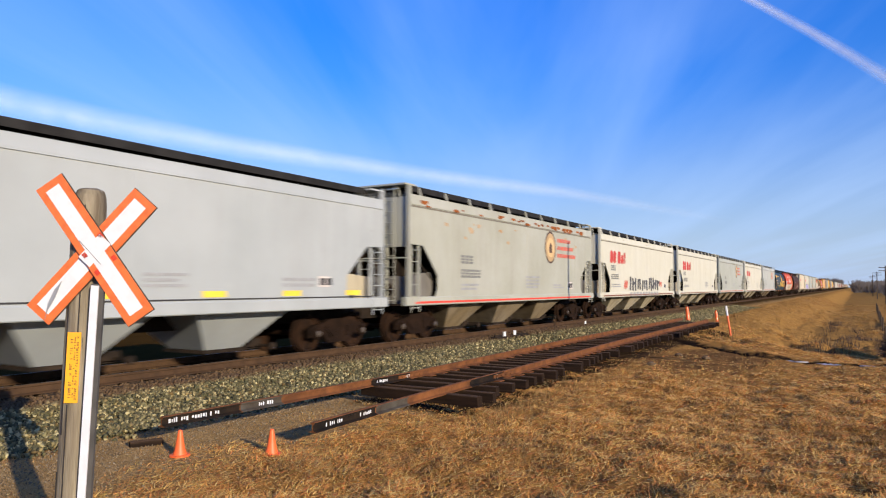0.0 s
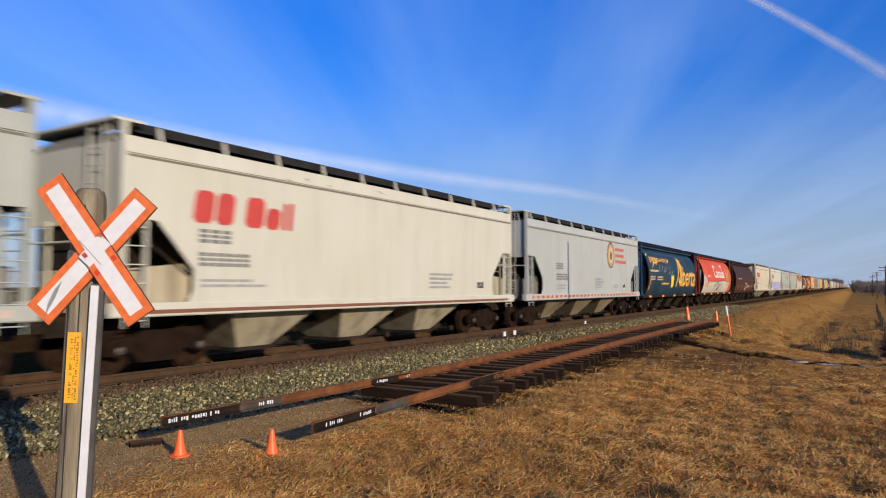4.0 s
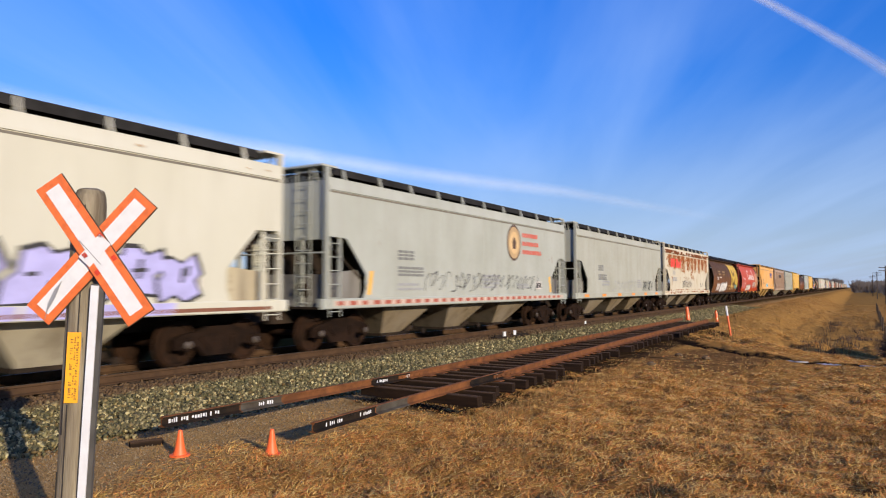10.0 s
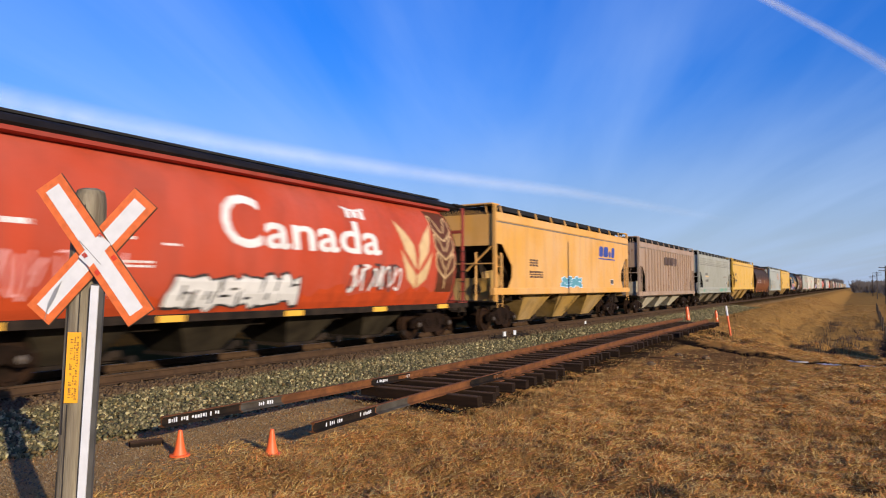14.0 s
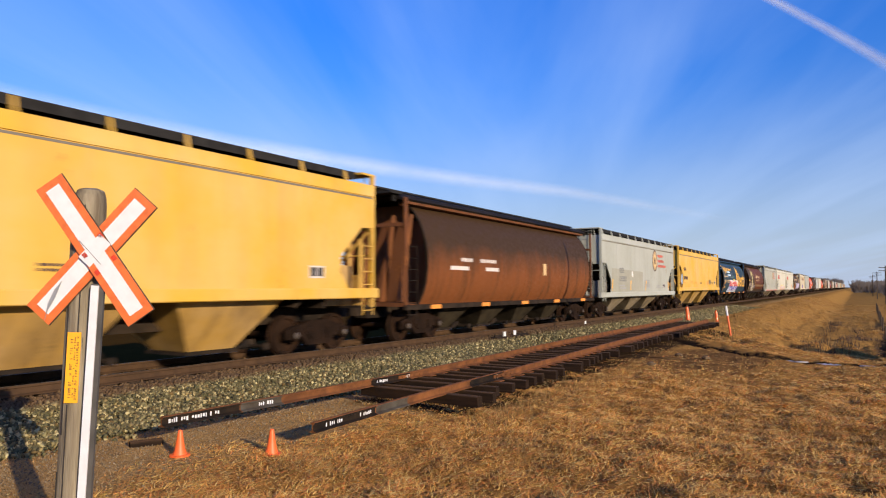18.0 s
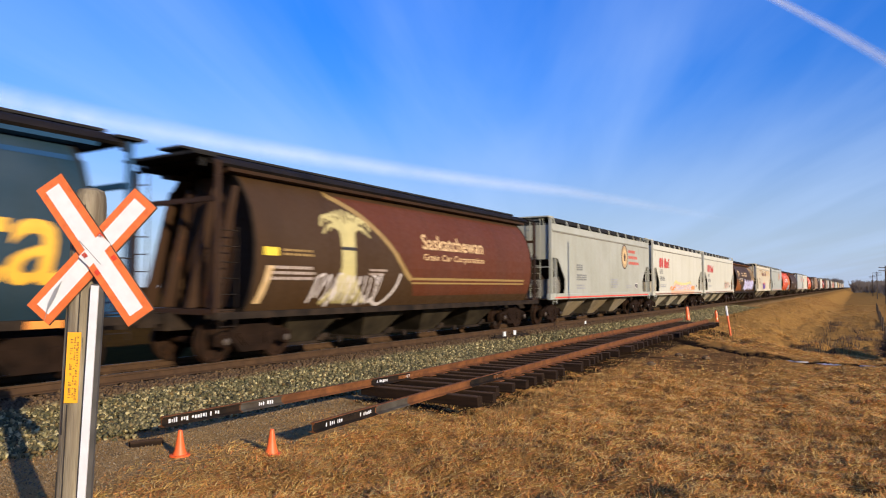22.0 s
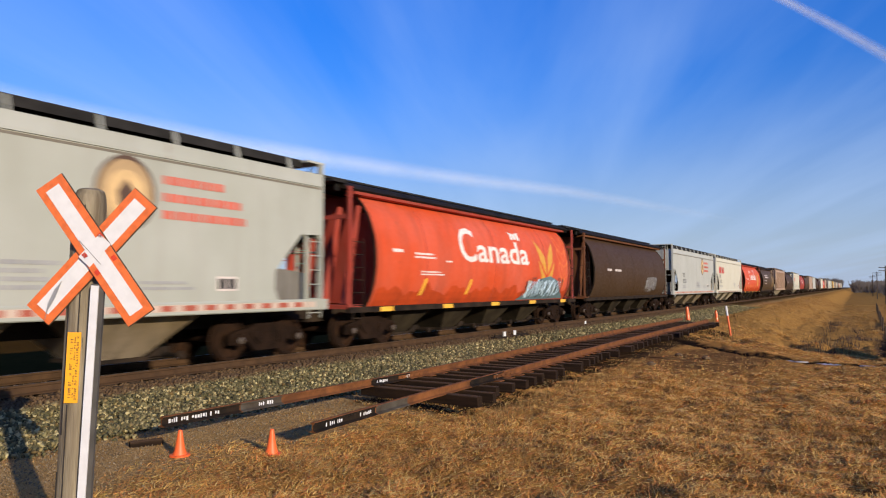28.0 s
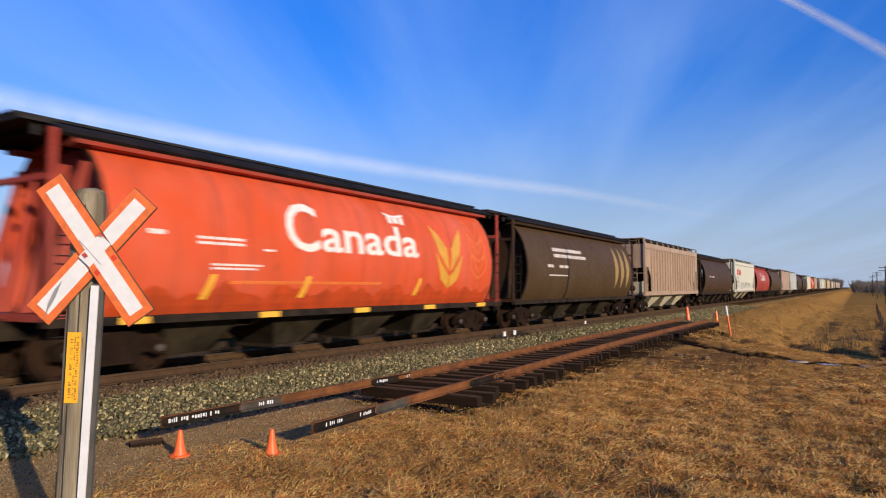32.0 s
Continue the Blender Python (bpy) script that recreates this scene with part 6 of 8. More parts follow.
def drips(car, rng, u0, u1, z1, n, prof, mat, w=0.05, length=1.0, label="rust streaks run down from the roof edge", lift=0.004):
    """Thin tapering streaks running down the side."""
    out = []
    for i in range(n):
        u, l, a = rng.uniform(u0, u1), length * rng.uniform(0.25, 1.0), w * rng.uniform(0.4, 1.2)
        out.append([(u - a, z1), (u - a * 0.7, z1 - l * 0.5), (u, z1 - l), (u + a * 0.6, z1 - l * 0.45), (u + a, z1)])
    ob = on_side("rust_streak", out, prof, mat, car, label, lift)
    ob["kind"] = "stuff"
    return ob


def stencil_box(car, u, z, w=0.52, h=0.28, prof=FLAT_SIDE):
    """A maintenance stencil: pale plate, black box and rows of small bars."""
    on_side("stencil_plate", [[(u, z), (u + w, z), (u + w, z + h), (u, z + h)]], prof, W["pale"], car, "white stencil panel with black boxes", cuts=False, lift=0.006)
    q = [[(u + 0.04 + 0.24 * k, z + 0.04), (u + 0.23 + 0.24 * k, z + 0.04), (u + 0.23 + 0.24 * k, z + h - 0.04), (u + 0.04 + 0.24 * k, z + h - 0.04)] for k in range(2)]
    on_side("stencil", q, prof, W["black"], car, cuts=False, lift=0.009)["kind"] = "stuff"


def corner_bars(car):
    """Orange-yellow tape beside the open ends."""
    for u, t in ((-6.32, 0.12), (6.18, -0.12)):
        on_side("yellow_bar", [[(u, 1.3), (u + 0.15, 1.3), (u + 0.15 + t, 1.9), (u + t, 1.9)]], FLAT_SIDE, W["gold"], car, "upright orange-yellow tape", cuts=False)


def side_marks(car, rng):
    """Tape bars, inspection plates and chalk near the end steps of a flat-sided car."""
    stencil_box(car, 4.75, 1.42)


def slashes(rng, u0, u1, z0, z1, n, w):
    """Bold upright sprayed strokes, some joined by short bars."""
    out, d = [], (u1 - u0) / n
    for i in range(n):
        u, t = u0 + (i + 0.5) * d + rng.normal(0, 0.06 * d), rng.uniform(-0.12, 0.2)
        a, b = z0 + rng.uniform(0, 0.12), z1 - rng.uniform(0, 0.2)
        out.append([(u - w, a), (u + w, a), (u + w + t, b), (u - w + t, b)])
        if rng.uniform() < 0.6:
            m = rng.uniform(a + 0.1, b - 0.1)
            out.append([(u, m), (u + d, m + 0.08), (u + d, m + 0.08 + w), (u, m + w)])
    return out


def lightest(car, rng, u0, u1, z0, z1, n, fill, line, prof=ROUND_SIDE):
    """A sprayed tag: jagged filled blocks, each with a heavy outline and inner cuts."""
    w, h = (u1 - u0) / n, (z1 - z0)
    shape = [(-0.52, -0.48), (-0.1, -0.42), (0.15, -0.52), (0.52, -0.46), (0.44, -0.05), (0.56, 0.1), (0.50, 0.46), (0.12, 0.36), (-0.1, 0.52), (-0.5, 0.48), (-0.42, 0.08), (-0.56, -0.1)]
    back, front, cuts = [], [], []
    clip = lambda z: min(max(z, 1.0), 3.8)
    for i in range(n):
        c, m, tilt = u0 + (i + 0.5) * w, (z0 + z1) / 2 + h * rng.uniform(-0.08, 0.08), rng.uniform(-0.25, 0.35)
        pts = [(a * rng.uniform(0.85, 1.15), b * rng.uniform(0.75, 1.2)) for a, b in shape]
        back.append([(c + w * (a * 1.16 + tilt * b), clip(m + h * b * 1.16)) for a, b in pts])
        front.append([(c + w * (a * 0.98 + tilt * b), clip(m + h * b * 0.98)) for a, b in pts])
        for k in range(2):
            a, b = rng.uniform(-0.25, 0.25), rng.uniform(-0.25, 0.25)
            l, t = rng.uniform(0.10, 0.24), 0.05
            if rng.uniform() < 0.5:
                cuts.append([(c + w * (a - t), m + h * (b - l)), (c + w * (a + t), m + h * (b - l)), (c + w * (a + t + 0.06), m + h * (b + l)), (c + w * (a - t + 0.06), m + h * (b + l))])
            else:
                cuts.append([(c + w * (a - l), m + h * (b - t)), (c + w * (a + l), m + h * (b - t * 0.6)), (c + w * (a + l), m + h * (b + t)), (c + w * (a - l), m + h * (b + t * 0.6))])
    on_side("graffiti_outline", back, prof, line, car, "dark sprayed outline", lift=0.009)["kind"] = "stuff"
    on_side("graffiti_fill", front, prof, fill, car, "sprayed graffiti blocks", lift=0.013)["kind"] = "stuff"
    on_side("graffiti_cut", cuts, prof, line, car, "dark sprayed strokes", lift=0.017)["kind"] = "stuff"


def build_cars():
    """Every car in running order, with its label; returns (car, seconds at which it is abreast)."""
    rng = np.random.default_rng(11)
    made = []

    def put(car, label, n, extra=0.0):
        tagged(car, label, "freight car", "cars of the grain train")
        late = (0.030 if car.name.startswith("grain") else 0.009) + extra
        made.append((car, (gap_time(n + 1) + gap_time(n + 2)) / 2 + late))
        return car

    def grey(n, label, colour="grey", striped=True, marks=True):
        return put(emblem_car(colour, rng, striped) if marks else bare(colour), label, n)

    def bare(colour, kind="smooth"):
        car = flat_hopper(P[colour], kind)
        reporting(car, FLAT_SIDE, W["ink"], -4.8, 2.2)
        small_print(car, FLAT_SIDE, W["grey"], rng, [(-4.2, -2.9, 1.5, 1.8, 2), (2.2, 3.2, 1.4, 1.9, 4)])
        yellow_dashes(car, FLAT_SIDE, rng, 6, 1.10, 1.60, "orange")
        return car

    def white(n, label, colour="white"):
        car = flat_hopper(P[colour], bay_colour=P["palebay"])
        white_rail_word(car, rng)
        return put(car, label, n)

    def brown(n, label, colour="brown", end="dark_end"):
        car = round_hopper(P[colour], P["dark"], P[end])
        small_print(car, ROUND_SIDE, W["pale"], rng, [(-5.2, -4.4, 2.2, 2.4, 1), (-3.9, -2.7, 2.2, 2.4, 1)])
        return put(car, label, n)

    # cars 0 to 6: grey and white covered hoppers
    c = flat_hopper(P["bluegrey"], "low", bay_colour=P["bluegrey"])
    small_print(c, FLAT_SIDE, W["grey"], rng, [(-4.6, -3.4, 1.5, 1.8, 2), (0.6, 1.6, 1.45, 1.75, 3), (4.1, 5.2, 1.45, 1.7, 2)])
    on_side("sill_line", [[(-7.6, 1.245), (7.6, 1.245), (7.6, 1.275), (-7.6, 1.275)]], FLAT_SIDE, W["black"], c, "thin black line along the foot of the side", cuts=False)
    yellow_dashes(c, FLAT_SIDE, rng, 7, 1.36, 1.576, "yellow")
    stencil_box(c, 5.3, 1.5, 0.4, 0.24)
    put(c, "pale blue-grey covered hopper car with yellow tape along its foot", -1)
    c = grey(0, "beige-grey covered hopper car with rust-stained roof edge", "beige", False)
    flakes(c, rng, -7.6, 7.6, 3.78, 3.95, 34, [(3.6, 1.603), (4.0, 1.603)], RUSTY["bright"], 0.3, 0.3, "rust stains on the roof edge", 0.001)
    flakes(c, rng, -6.5, 6.5, 2.9, 3.55, 14, FLAT_SIDE, RUSTY["pale"], 0.20, 0.5, "yellowed patches of peeling paint")
    c = white(1, "white covered hopper car with red wordmark and black graffiti")
    on_side("graffiti", slashes(rng, -3.0, 3.7, 1.26, 2.08, 13, 0.15), FLAT_SIDE, W["charcoal"], c, "bold black sprayed letters", lift=0.010)
    on_side("graffiti", loops(rng, -3.9, -3.2, 1.36, 1.85, 3, 0.13) + loops(rng, 3.9, 4.6, 1.45, 1.85, 3, 0.12), FLAT_SIDE, W["fadered"], c, "small red sprayed marks", lift=0.014)
    on_side("graffiti_sill", [[(-2.9 + 0.66 * k, 1.0), (-2.45 + 0.66 * k, 1.0), (-2.4 + 0.66 * k, 1.21), (-2.85 + 0.66 * k, 1.21)] for k in range(10)], [(0.9, 1.60), (1.3, 1.60)], W["grey"], c, "grey spray over the sill", cuts=False)
    white(2, "white covered hopper car with red wordmark")
    grey(3, "grey covered hopper car with round emblem and red dashes")
    white(4, "clean white covered hopper car with red wordmark")
    grey(5, "grey covered hopper car with round emblem and red dashes", "palegrey")
    # car 7: blue provincial car
    c = put(alberta(rng, False), "dark blue cylindrical grain hopper car with orange-gold lettering", 6)
    c = put(wordmark_car(rng, "red", True, -2.25), "red cylindrical grain hopper car, its lower side whitewashed", 7)
    on_side("white_band", [[(-7.1, 1.02), (5.5, 1.02), (6.0, 1.95), (2.5, 2.02), (-0.5, 1.93), (-3, 1.95), (-5.1, 1.86), (-6.0, 2.25), (-7.1, 2.55)]], ROUND_SIDE, W["limewash"], c, "whitewashed lower side", lift=0.005)
    on_side("graffiti_line", [ribbon([(-7.0, 2.5), (-6.0, 2.28), (-5.1, 1.88), (-3, 1.97), (-0.5, 1.95), (2.5, 2.04), (6.0, 1.97)], 0.045)] + loops(rng, -2.4, 2.0, 1.08, 1.90, 7, 0.12), ROUND_SIDE, W["charcoal"], c, "dark sprayed outlines", lift=0.012)
    on_side("graffiti_fill", loops(rng, -6.3, -4.9, 1.5, 1.85, 4, 0.16), ROUND_SIDE, W["orange"], c, "orange sprayed block", lift=0.016)
    on_side("graffiti_fill", loops(rng, -4.0, 3.4, 1.15, 1.8, 6, 0.14), ROUND_SIDE, W["buff"], c, "yellowed drips of old spray", lift=0.009)
    c = brown(8, "dark red-brown cylindrical grain hopper car with a pale sprayed tag", "maroon", "dark_end")
    on_side("graffiti_line", [ribbon([(-0.3, 1.84), (0.04, 1.88), (0.8, 1.90), (1.1, 1.83), (1.85, 1.65), (2.1, 1.62), (3.1, 1.60)], 0.08)] + loops(rng, -0.25, 1.45, 1.05, 1.66, 8, 0.06) + loops(rng, 2.05, 3.2, 1.38, 1.70, 6, 0.08), ROUND_SIDE, W["pale"], c, "pale looping sprayed tag", lift=0.012)
    on_side("graffiti_line", loops(rng, 5.05, 6.05, 1.40, 1.68, 6, 0.05), ROUND_SIDE, W["grey"], c, "small grey sprayed tag", lift=0.012)
    for u in (-5.0, -2.6, 2.26, 4.64):
        on_side("gold_slash", [[(u, 1.25), (u + 0.22, 1.25), (u + 0.34, 1.70), (u + 0.14, 1.70)]], ROUND_SIDE, W["dkgold"], c, "short dull gold slash", lift=0.010)
    white(9, "cream covered hopper car with faded red wordmark", "cream")
    c = white(10, "cream-white covered hopper car with violet graffiti", "white")
    lightest(c, rng, -4.4, 2.0, 1.28, 2.15, 6, W["violet"], W["black"], FLAT_SIDE)
    lightest(c, rng, 2.2, 5.6, 1.28, 2.10, 4, W["violet"], W["black"], FLAT_SIDE)
    on_side("graffiti_sill", [[(-2.4 + 0.95 * k, 1.0), (-1.55 + 0.95 * k, 1.0), (-1.5 + 0.95 * k, 1.21), (-2.35 + 0.95 * k, 1.21)] for k in range(8)], [(0.9, 1.60), (1.3, 1.60)], W["violet"], c, "violet spray over the sill", cuts=False)
    c = grey(11, "grey covered hopper car with round emblem and thin scribbles")
    corner_bars(c)
    on_side("graffiti_line", loops(rng, -3.5, 5.0, 1.35, 1.95, 22, 0.035), FLAT_SIDE, W["charcoal"], c, "thin dark looping scribble", lift=0.012)
    c = grey(12, "light grey covered hopper car with a small black tag", "beige", marks=False)
    on_side("graffiti_line", loops(rng, 3.3, 5.6, 1.28, 1.85, 9, 0.06), FLAT_SIDE, W["black"], c, "small black sprayed tag", lift=0.012)
    on_side("graffiti_line", loops(rng, -2.6, 2.0, 1.28, 1.85, 7, 0.035), FLAT_SIDE, W["grey"], c, "faint grey sprayed outline", lift=0.012)
    c = put(flat_hopper(P["rustwhite"]), "white covered hopper car badly rusted along its top", 13)
    edge = [(3.6, 1.603), (4.0, 1.603)]
    flakes(c, rng, -7.7, 7.7, 3.70, 3.95, 90, edge, RUSTY["deep"], 0.42, 0.8, "deep rust along the roof edge", 0.001)
    stains = ((-6.4, 2.9), (-5.0, 2.75), (-3.6, 2.8), (-2.2, 2.55), (-0.4, 2.7), (0.9, 2.1), (2.2, 2.65), (3.7, 2.6), (5.2, 2.75), (6.6, 2.7))
    for u, lo in stains:
        flakes(c, rng, u - 0.60, u + 0.60, lo - 0.1, 3.66, 26, FLAT_SIDE, RUSTY["pale"], 0.34, 0.9, "yellowed halo of rust stain", 0.002)
    drips(c, rng, -7.2, 7.2, 3.66, 60, FLAT_SIDE, RUSTY["pale"], 0.06, 1.5, "pale rust streaks", 0.003)
    flakes(c, rng, -7.4, 7.4, 3.25, 3.65, 110, FLAT_SIDE, RUSTY["bright"], 0.20, 0.5)
    for u, lo in stains:
        flakes(c, rng, u - 0.40, u + 0.40, lo, 3.62, 48, FLAT_SIDE, RUSTY["bright"], 0.17, 0.8)
    drips(c, rng, -7.0, 7.0, 3.5, 40, FLAT_SIDE, RUSTY["bright"], 0.035, 0.9, "rust streaks", 0.005)
    flakes(c, rng, -6.6, 6.4, 1.24, 1.34, 34, FLAT_SIDE, RUSTY["bright"], 0.24, 0.3, "rust along the foot of the side")
    flakes(c, rng, -7.8, 7.8, 1.04, 1.20, 46, [(0.9, 1.602), (1.3, 1.602)], RUSTY["bright"], 0.34, 0.2, "rusted sill", 0.001)
    drips(c, rng, -6, 6, 2.2, 26, FLAT_SIDE, RUSTY["bright"], 0.025, 0.8)
    for q in block_word(-6.2, -3.0, 2.80, 3.40, [0.8, 0.75, 0.3, 0.85, 0.7, 0.22, 0.22], [1, 1, 0, 1, 0.72, 0.95, 1]):
        on_side("wordmark_block", [q], FLAT_SIDE, W["red"], c, "faded red block of a wordmark", cuts=False, lift=0.012)
    reporting(c, FLAT_SIDE, W["grey"], -5.6, 2.25)
    on_side("graffiti_line", loops(rng, -2.6, 0.9, 1.35, 1.95, 11, 0.065), FLAT_SIDE, W["charcoal"], c, "dark looping sprayed letters", lift=0.012)
    on_side("graffiti_line", strokes(rng, 4.2, 5.2, 1.5, 1.8, 10, 0.04), FLAT_SIDE, W["black"], c, lift=0.012)
    c = brown(14, "brown cylindrical grain hopper car with yellow grain panel and graffiti", "umber")
    on_side("yellow_panel", [[(3.05, 1.45), (7.1, 1.45), (7.15, 2.4), (7.1, 3.62), (2.3, 3.66), (2.72, 3.05), (2.98, 2.4)]], ROUND_SIDE, W["mustard"], c, "mustard-yellow panel")
    for m in (-1, 1):
        on_side("grain_leaf", [[(4.45 + m * a, z) for a, z in ((0.03, 2.42), (0.62, 2.70), (0.92, 3.30), (0.45, 3.05), (0.12, 2.75))]], ROUND_SIDE, P["olive"], c, "brown folded leaf", lift=0.012)
        on_side("grain_leaf", [[(4.45 + m * a, z) for a, z in ((0.03, 1.55), (0.70, 1.55), (0.95, 2.45), (0.50, 2.18), (0.03, 1.88))]], ROUND_SIDE, P["olive"], c, "brown folded leaf", lift=0.012)
    on_side("graffiti_line", [ribbon([(6.25, 1.7), (6.2, 2.6), (6.1, 3.5)], 0.05)] + [ribbon([(6.2, z), (6.2 + m * 0.45, z + 0.25), (6.2 + m * 0.62, z + 0.6)], 0.05) for z in (1.9, 2.4, 2.9) for m in (-1, 1)], ROUND_SIDE, W["dkgold"], c, "dull outline of a grain ear", lift=0.012)
    lightest(c, rng, -3.25, 0.4, 1.12, 1.85, 5, W["white"], W["grey"])
    lightest(c, rng, -5.2, -3.7, 1.15, 1.78, 3, W["pale"], W["brown"])
    on_side("graffiti_line", loops(rng, 1.3, 4.6, 1.2, 1.68, 10, 0.08), ROUND_SIDE, W["tan"], c, "tan sprayed strokes", lift=0.016)
    lightest(c, rng, 5.3, 6.6, 1.35, 1.75, 2, W["teal"], W["black"])
    small_print(c, ROUND_SIDE, W["pale"], rng, [(-5.2, -4.3, 2.10, 2.28, 2)])
    small_print(c, ROUND_SIDE, W["dkgold"], rng, [(-4.3, -3.1, 2.45, 2.95, 2), (-2.1, -0.5, 2.45, 2.95, 2)])
    c = put(wordmark_car(rng, "midred", d=-2.2), "dull red cylindrical grain hopper car with white lettering and graffiti", 15)
    lightest(c, rng, -3.35, 0.15, 1.10, 1.72, 6, W["white"], W["black"])
    on_side("graffiti_line", loops(rng, 1.9, 4.2, 1.38, 2.05, 8, 0.09), ROUND_SIDE, W["white"], c, "white sprayed letters", lift=0.020)
    on_side("graffiti_outline", loops(rng, 1.9, 4.2, 1.34, 2.08, 9, 0.08), ROUND_SIDE, W["black"], c, "black sprayed outline", lift=0.012)
    on_side("graffiti_line", loops(rng, -6.7, -4.3, 1.3, 2.1, 12, 0.05), ROUND_SIDE, W["pink"], c, "pale looping spray", lift=0.012)
    # car 17: orange-yellow car
    c = put(flat_hopper(P["orange"], bay_colour=P["yellowbay"], h=8.2), "orange-yellow covered hopper car with blue lettering blocks", 16, 0.014)
    stencil_box(c, 5.0, 1.6)
    on_side("blue_wordmark", block_word(3.2, 5.7, 2.95, 3.45, [0.8, 1.0, 0.5, 0.7], [1, 1, 0.6, 1]), FLAT_SIDE, W["blue"], c, "blue wordmark blocks over a thin bar", cuts=False)
    on_side("blue_bar", [[(3.1, 2.82), (5.8, 2.82), (5.8, 2.88), (3.1, 2.88)]], FLAT_SIDE, W["blue"], c, cuts=False)
    reporting(c, FLAT_SIDE, W["darkbrown"], -5.3, 2.2)
    lightest(c, rng, -1.9, 0.6, 1.48, 1.9, 3, W["teal"], W["skyblue"], FLAT_SIDE)
    c = put(flat_hopper(P["tan"], "ribbed", bay_colour=P["cream"]), "rusty tan ribbed covered hopper car with pale bays", 17)
    on_side("reporting_mark", block_word(-2.0, 1.5, 2.9, 3.4, [1, 1, 1, 1], [1, 1, 1, 1]), [(0, 1.662), (5, 1.662)], W["darkbrown"], c, cuts=False)
    c = put(flat_hopper(P["dullgrey"], "panelled"), "beige-grey covered hopper car with banded upper side", 18)
    on_side("reporting_ground", [[(-5.2, 2.30), (-4.2, 2.30), (-3.6, 2.34), (-3.6, 2.38), (-4.2, 2.42), (-5.2, 2.42)]], FLAT_SIDE, W["tan"], c, "faint rusty smear under the lettering", cuts=False, lift=0.005)
    for z0, z1, u1, k in ((2.44, 2.66, -4.25, 4), (1.90, 2.12, -3.86, 6)):
        on_side("reporting_mark", block_word(-5.24, u1, z0, z1, [1] * k, [1] * k), FLAT_SIDE, W["seam"], c, "weathered dark reporting bars", cuts=False)
    small_print(c, FLAT_SIDE, W["grey"], rng, [(-3.3, -2.8, 2.1, 2.35, 2), (-5.2, -4.2, 1.27, 1.38, 2), (-0.2, 0.5, 1.27, 1.36, 1)])
    part("lower_band", shared("lower_band", lambda: Geo().prism([(1.572, 1.22), (1.604, 1.24), (1.604, 1.43), (1.592, 1.45), (1.572, 1.45)], -7.7, 7.7)), P["dullgrey"], c, "stepped band along the foot of the side")
    part("foot_groove", Geo().box(1.574, 1.580, -7.6, 7.6, 1.455, 1.485), W["seam"], c, "dark groove line over the stepped band")
    on_side("graffiti_line", loops(rng, 1.75, 3.5, 1.08, 1.34, 8, 0.14) + loops(rng, 4.3, 5.4, 1.08, 1.36, 5, 0.15) + loops(rng, -6.2, -5.7, 1.1, 1.34, 3, 0.13), [(0.9, 1.604), (1.6, 1.604)], W["jade"], c, "dull green sprayed scribble", lift=0.012)
    stencil_box(c, 5.2, 1.68)
    flakes(c, rng, 3.8, 5.9, 2.34, 2.44, 7, FLAT_SIDE, RUSTY["deep"], 0.20, 0.15)
    flakes(c, rng, 4.0, 5.2, 2.36, 2.46, 7, FLAT_SIDE, RUSTY["deep"], 0.16, 0.3)
    c = put(flat_hopper(P["yellow"], bay_colour=P["yellowbay"], h=8.2), "bright yellow covered hopper car with dark reporting bars", 19, 0.014)
    stencil_box(c, 5.75, 1.70)
    bold_marks(c, W["darkbrown"])
    c = brown(20, "rust-brown cylindrical grain hopper car with faded leaf pattern", "rust", "brown_end")
    on_side("cream_plate", [[(-5.9, 2.02), (-4.7, 2.02), (-4.7, 2.14), (-5.9, 2.14)], [(-3.5, 2.02), (-2.5, 2.02), (-2.5, 2.14), (-3.5, 2.14)]], ROUND_SIDE, W["pale"], c, "two cream stencil bars")
    on_side("cream_plate", [[(1.6, 1.95), (1.9, 1.95), (1.9, 2.4), (1.6, 2.4)]], ROUND_SIDE, W["tan"], c)
    yellow_dashes(c, ROUND_SIDE, rng, 5, 0.925, 1.492, "orange")
    c = grey(21, "grey covered hopper car with round emblem, partly repainted", "grey", None)
    corner_bars(c)
    for u in (-2.9, 0.35):
        on_side("yellow_bar", [[(u, 1.3), (u + 0.14, 1.3), (u + 0.24, 1.85), (u + 0.10, 1.85)]], FLAT_SIDE, W["gold"], c, "upright orange-yellow tape", cuts=False)
    on_side("white_plate", [[(-2.55, 2.05), (-2.3, 2.05), (-2.3, 2.35), (-2.55, 2.35)]], FLAT_SIDE, W["white"], c, "small white plate", cuts=False)
    on_side("repaint_patch", [[(-6.3, 1.25), (-0.2, 1.25), (-0.2, 2.35), (-6.3, 2.45)]], FLAT_SIDE, P["dullgrey"], c, "darker repainted patch", lift=0.004)
    c = put(flat_hopper(P["yellow"], bay_colour=P["yellowbay"], h=8.2), "yellow covered hopper car with dark reporting bars", 22, 0.014)
    stencil_box(c, 5.75, 1.70)
    bold_marks(c, W["darkbrown"])
    small_print(c, FLAT_SIDE, W["darkbrown"], rng, [(4.65, 5.5, 1.69, 1.88, 2)])
    on_side("graffiti_line", loops(rng, 3.15, 4.25, 1.64, 2.16, 8, 0.06), FLAT_SIDE, W["seam"], c, "small dark sprayed scribble", lift=0.010)
    on_side("graffiti_fill", [[(2.3, 1.69), (3.0, 1.69), (3.0, 1.94), (2.3, 1.94)]], FLAT_SIDE, W["orange"], c, "faded orange stencil patch", cuts=False, lift=0.004)
    c = put(alberta(rng, True), "dark blue cylindrical grain hopper car with red and blue graffiti", 23)
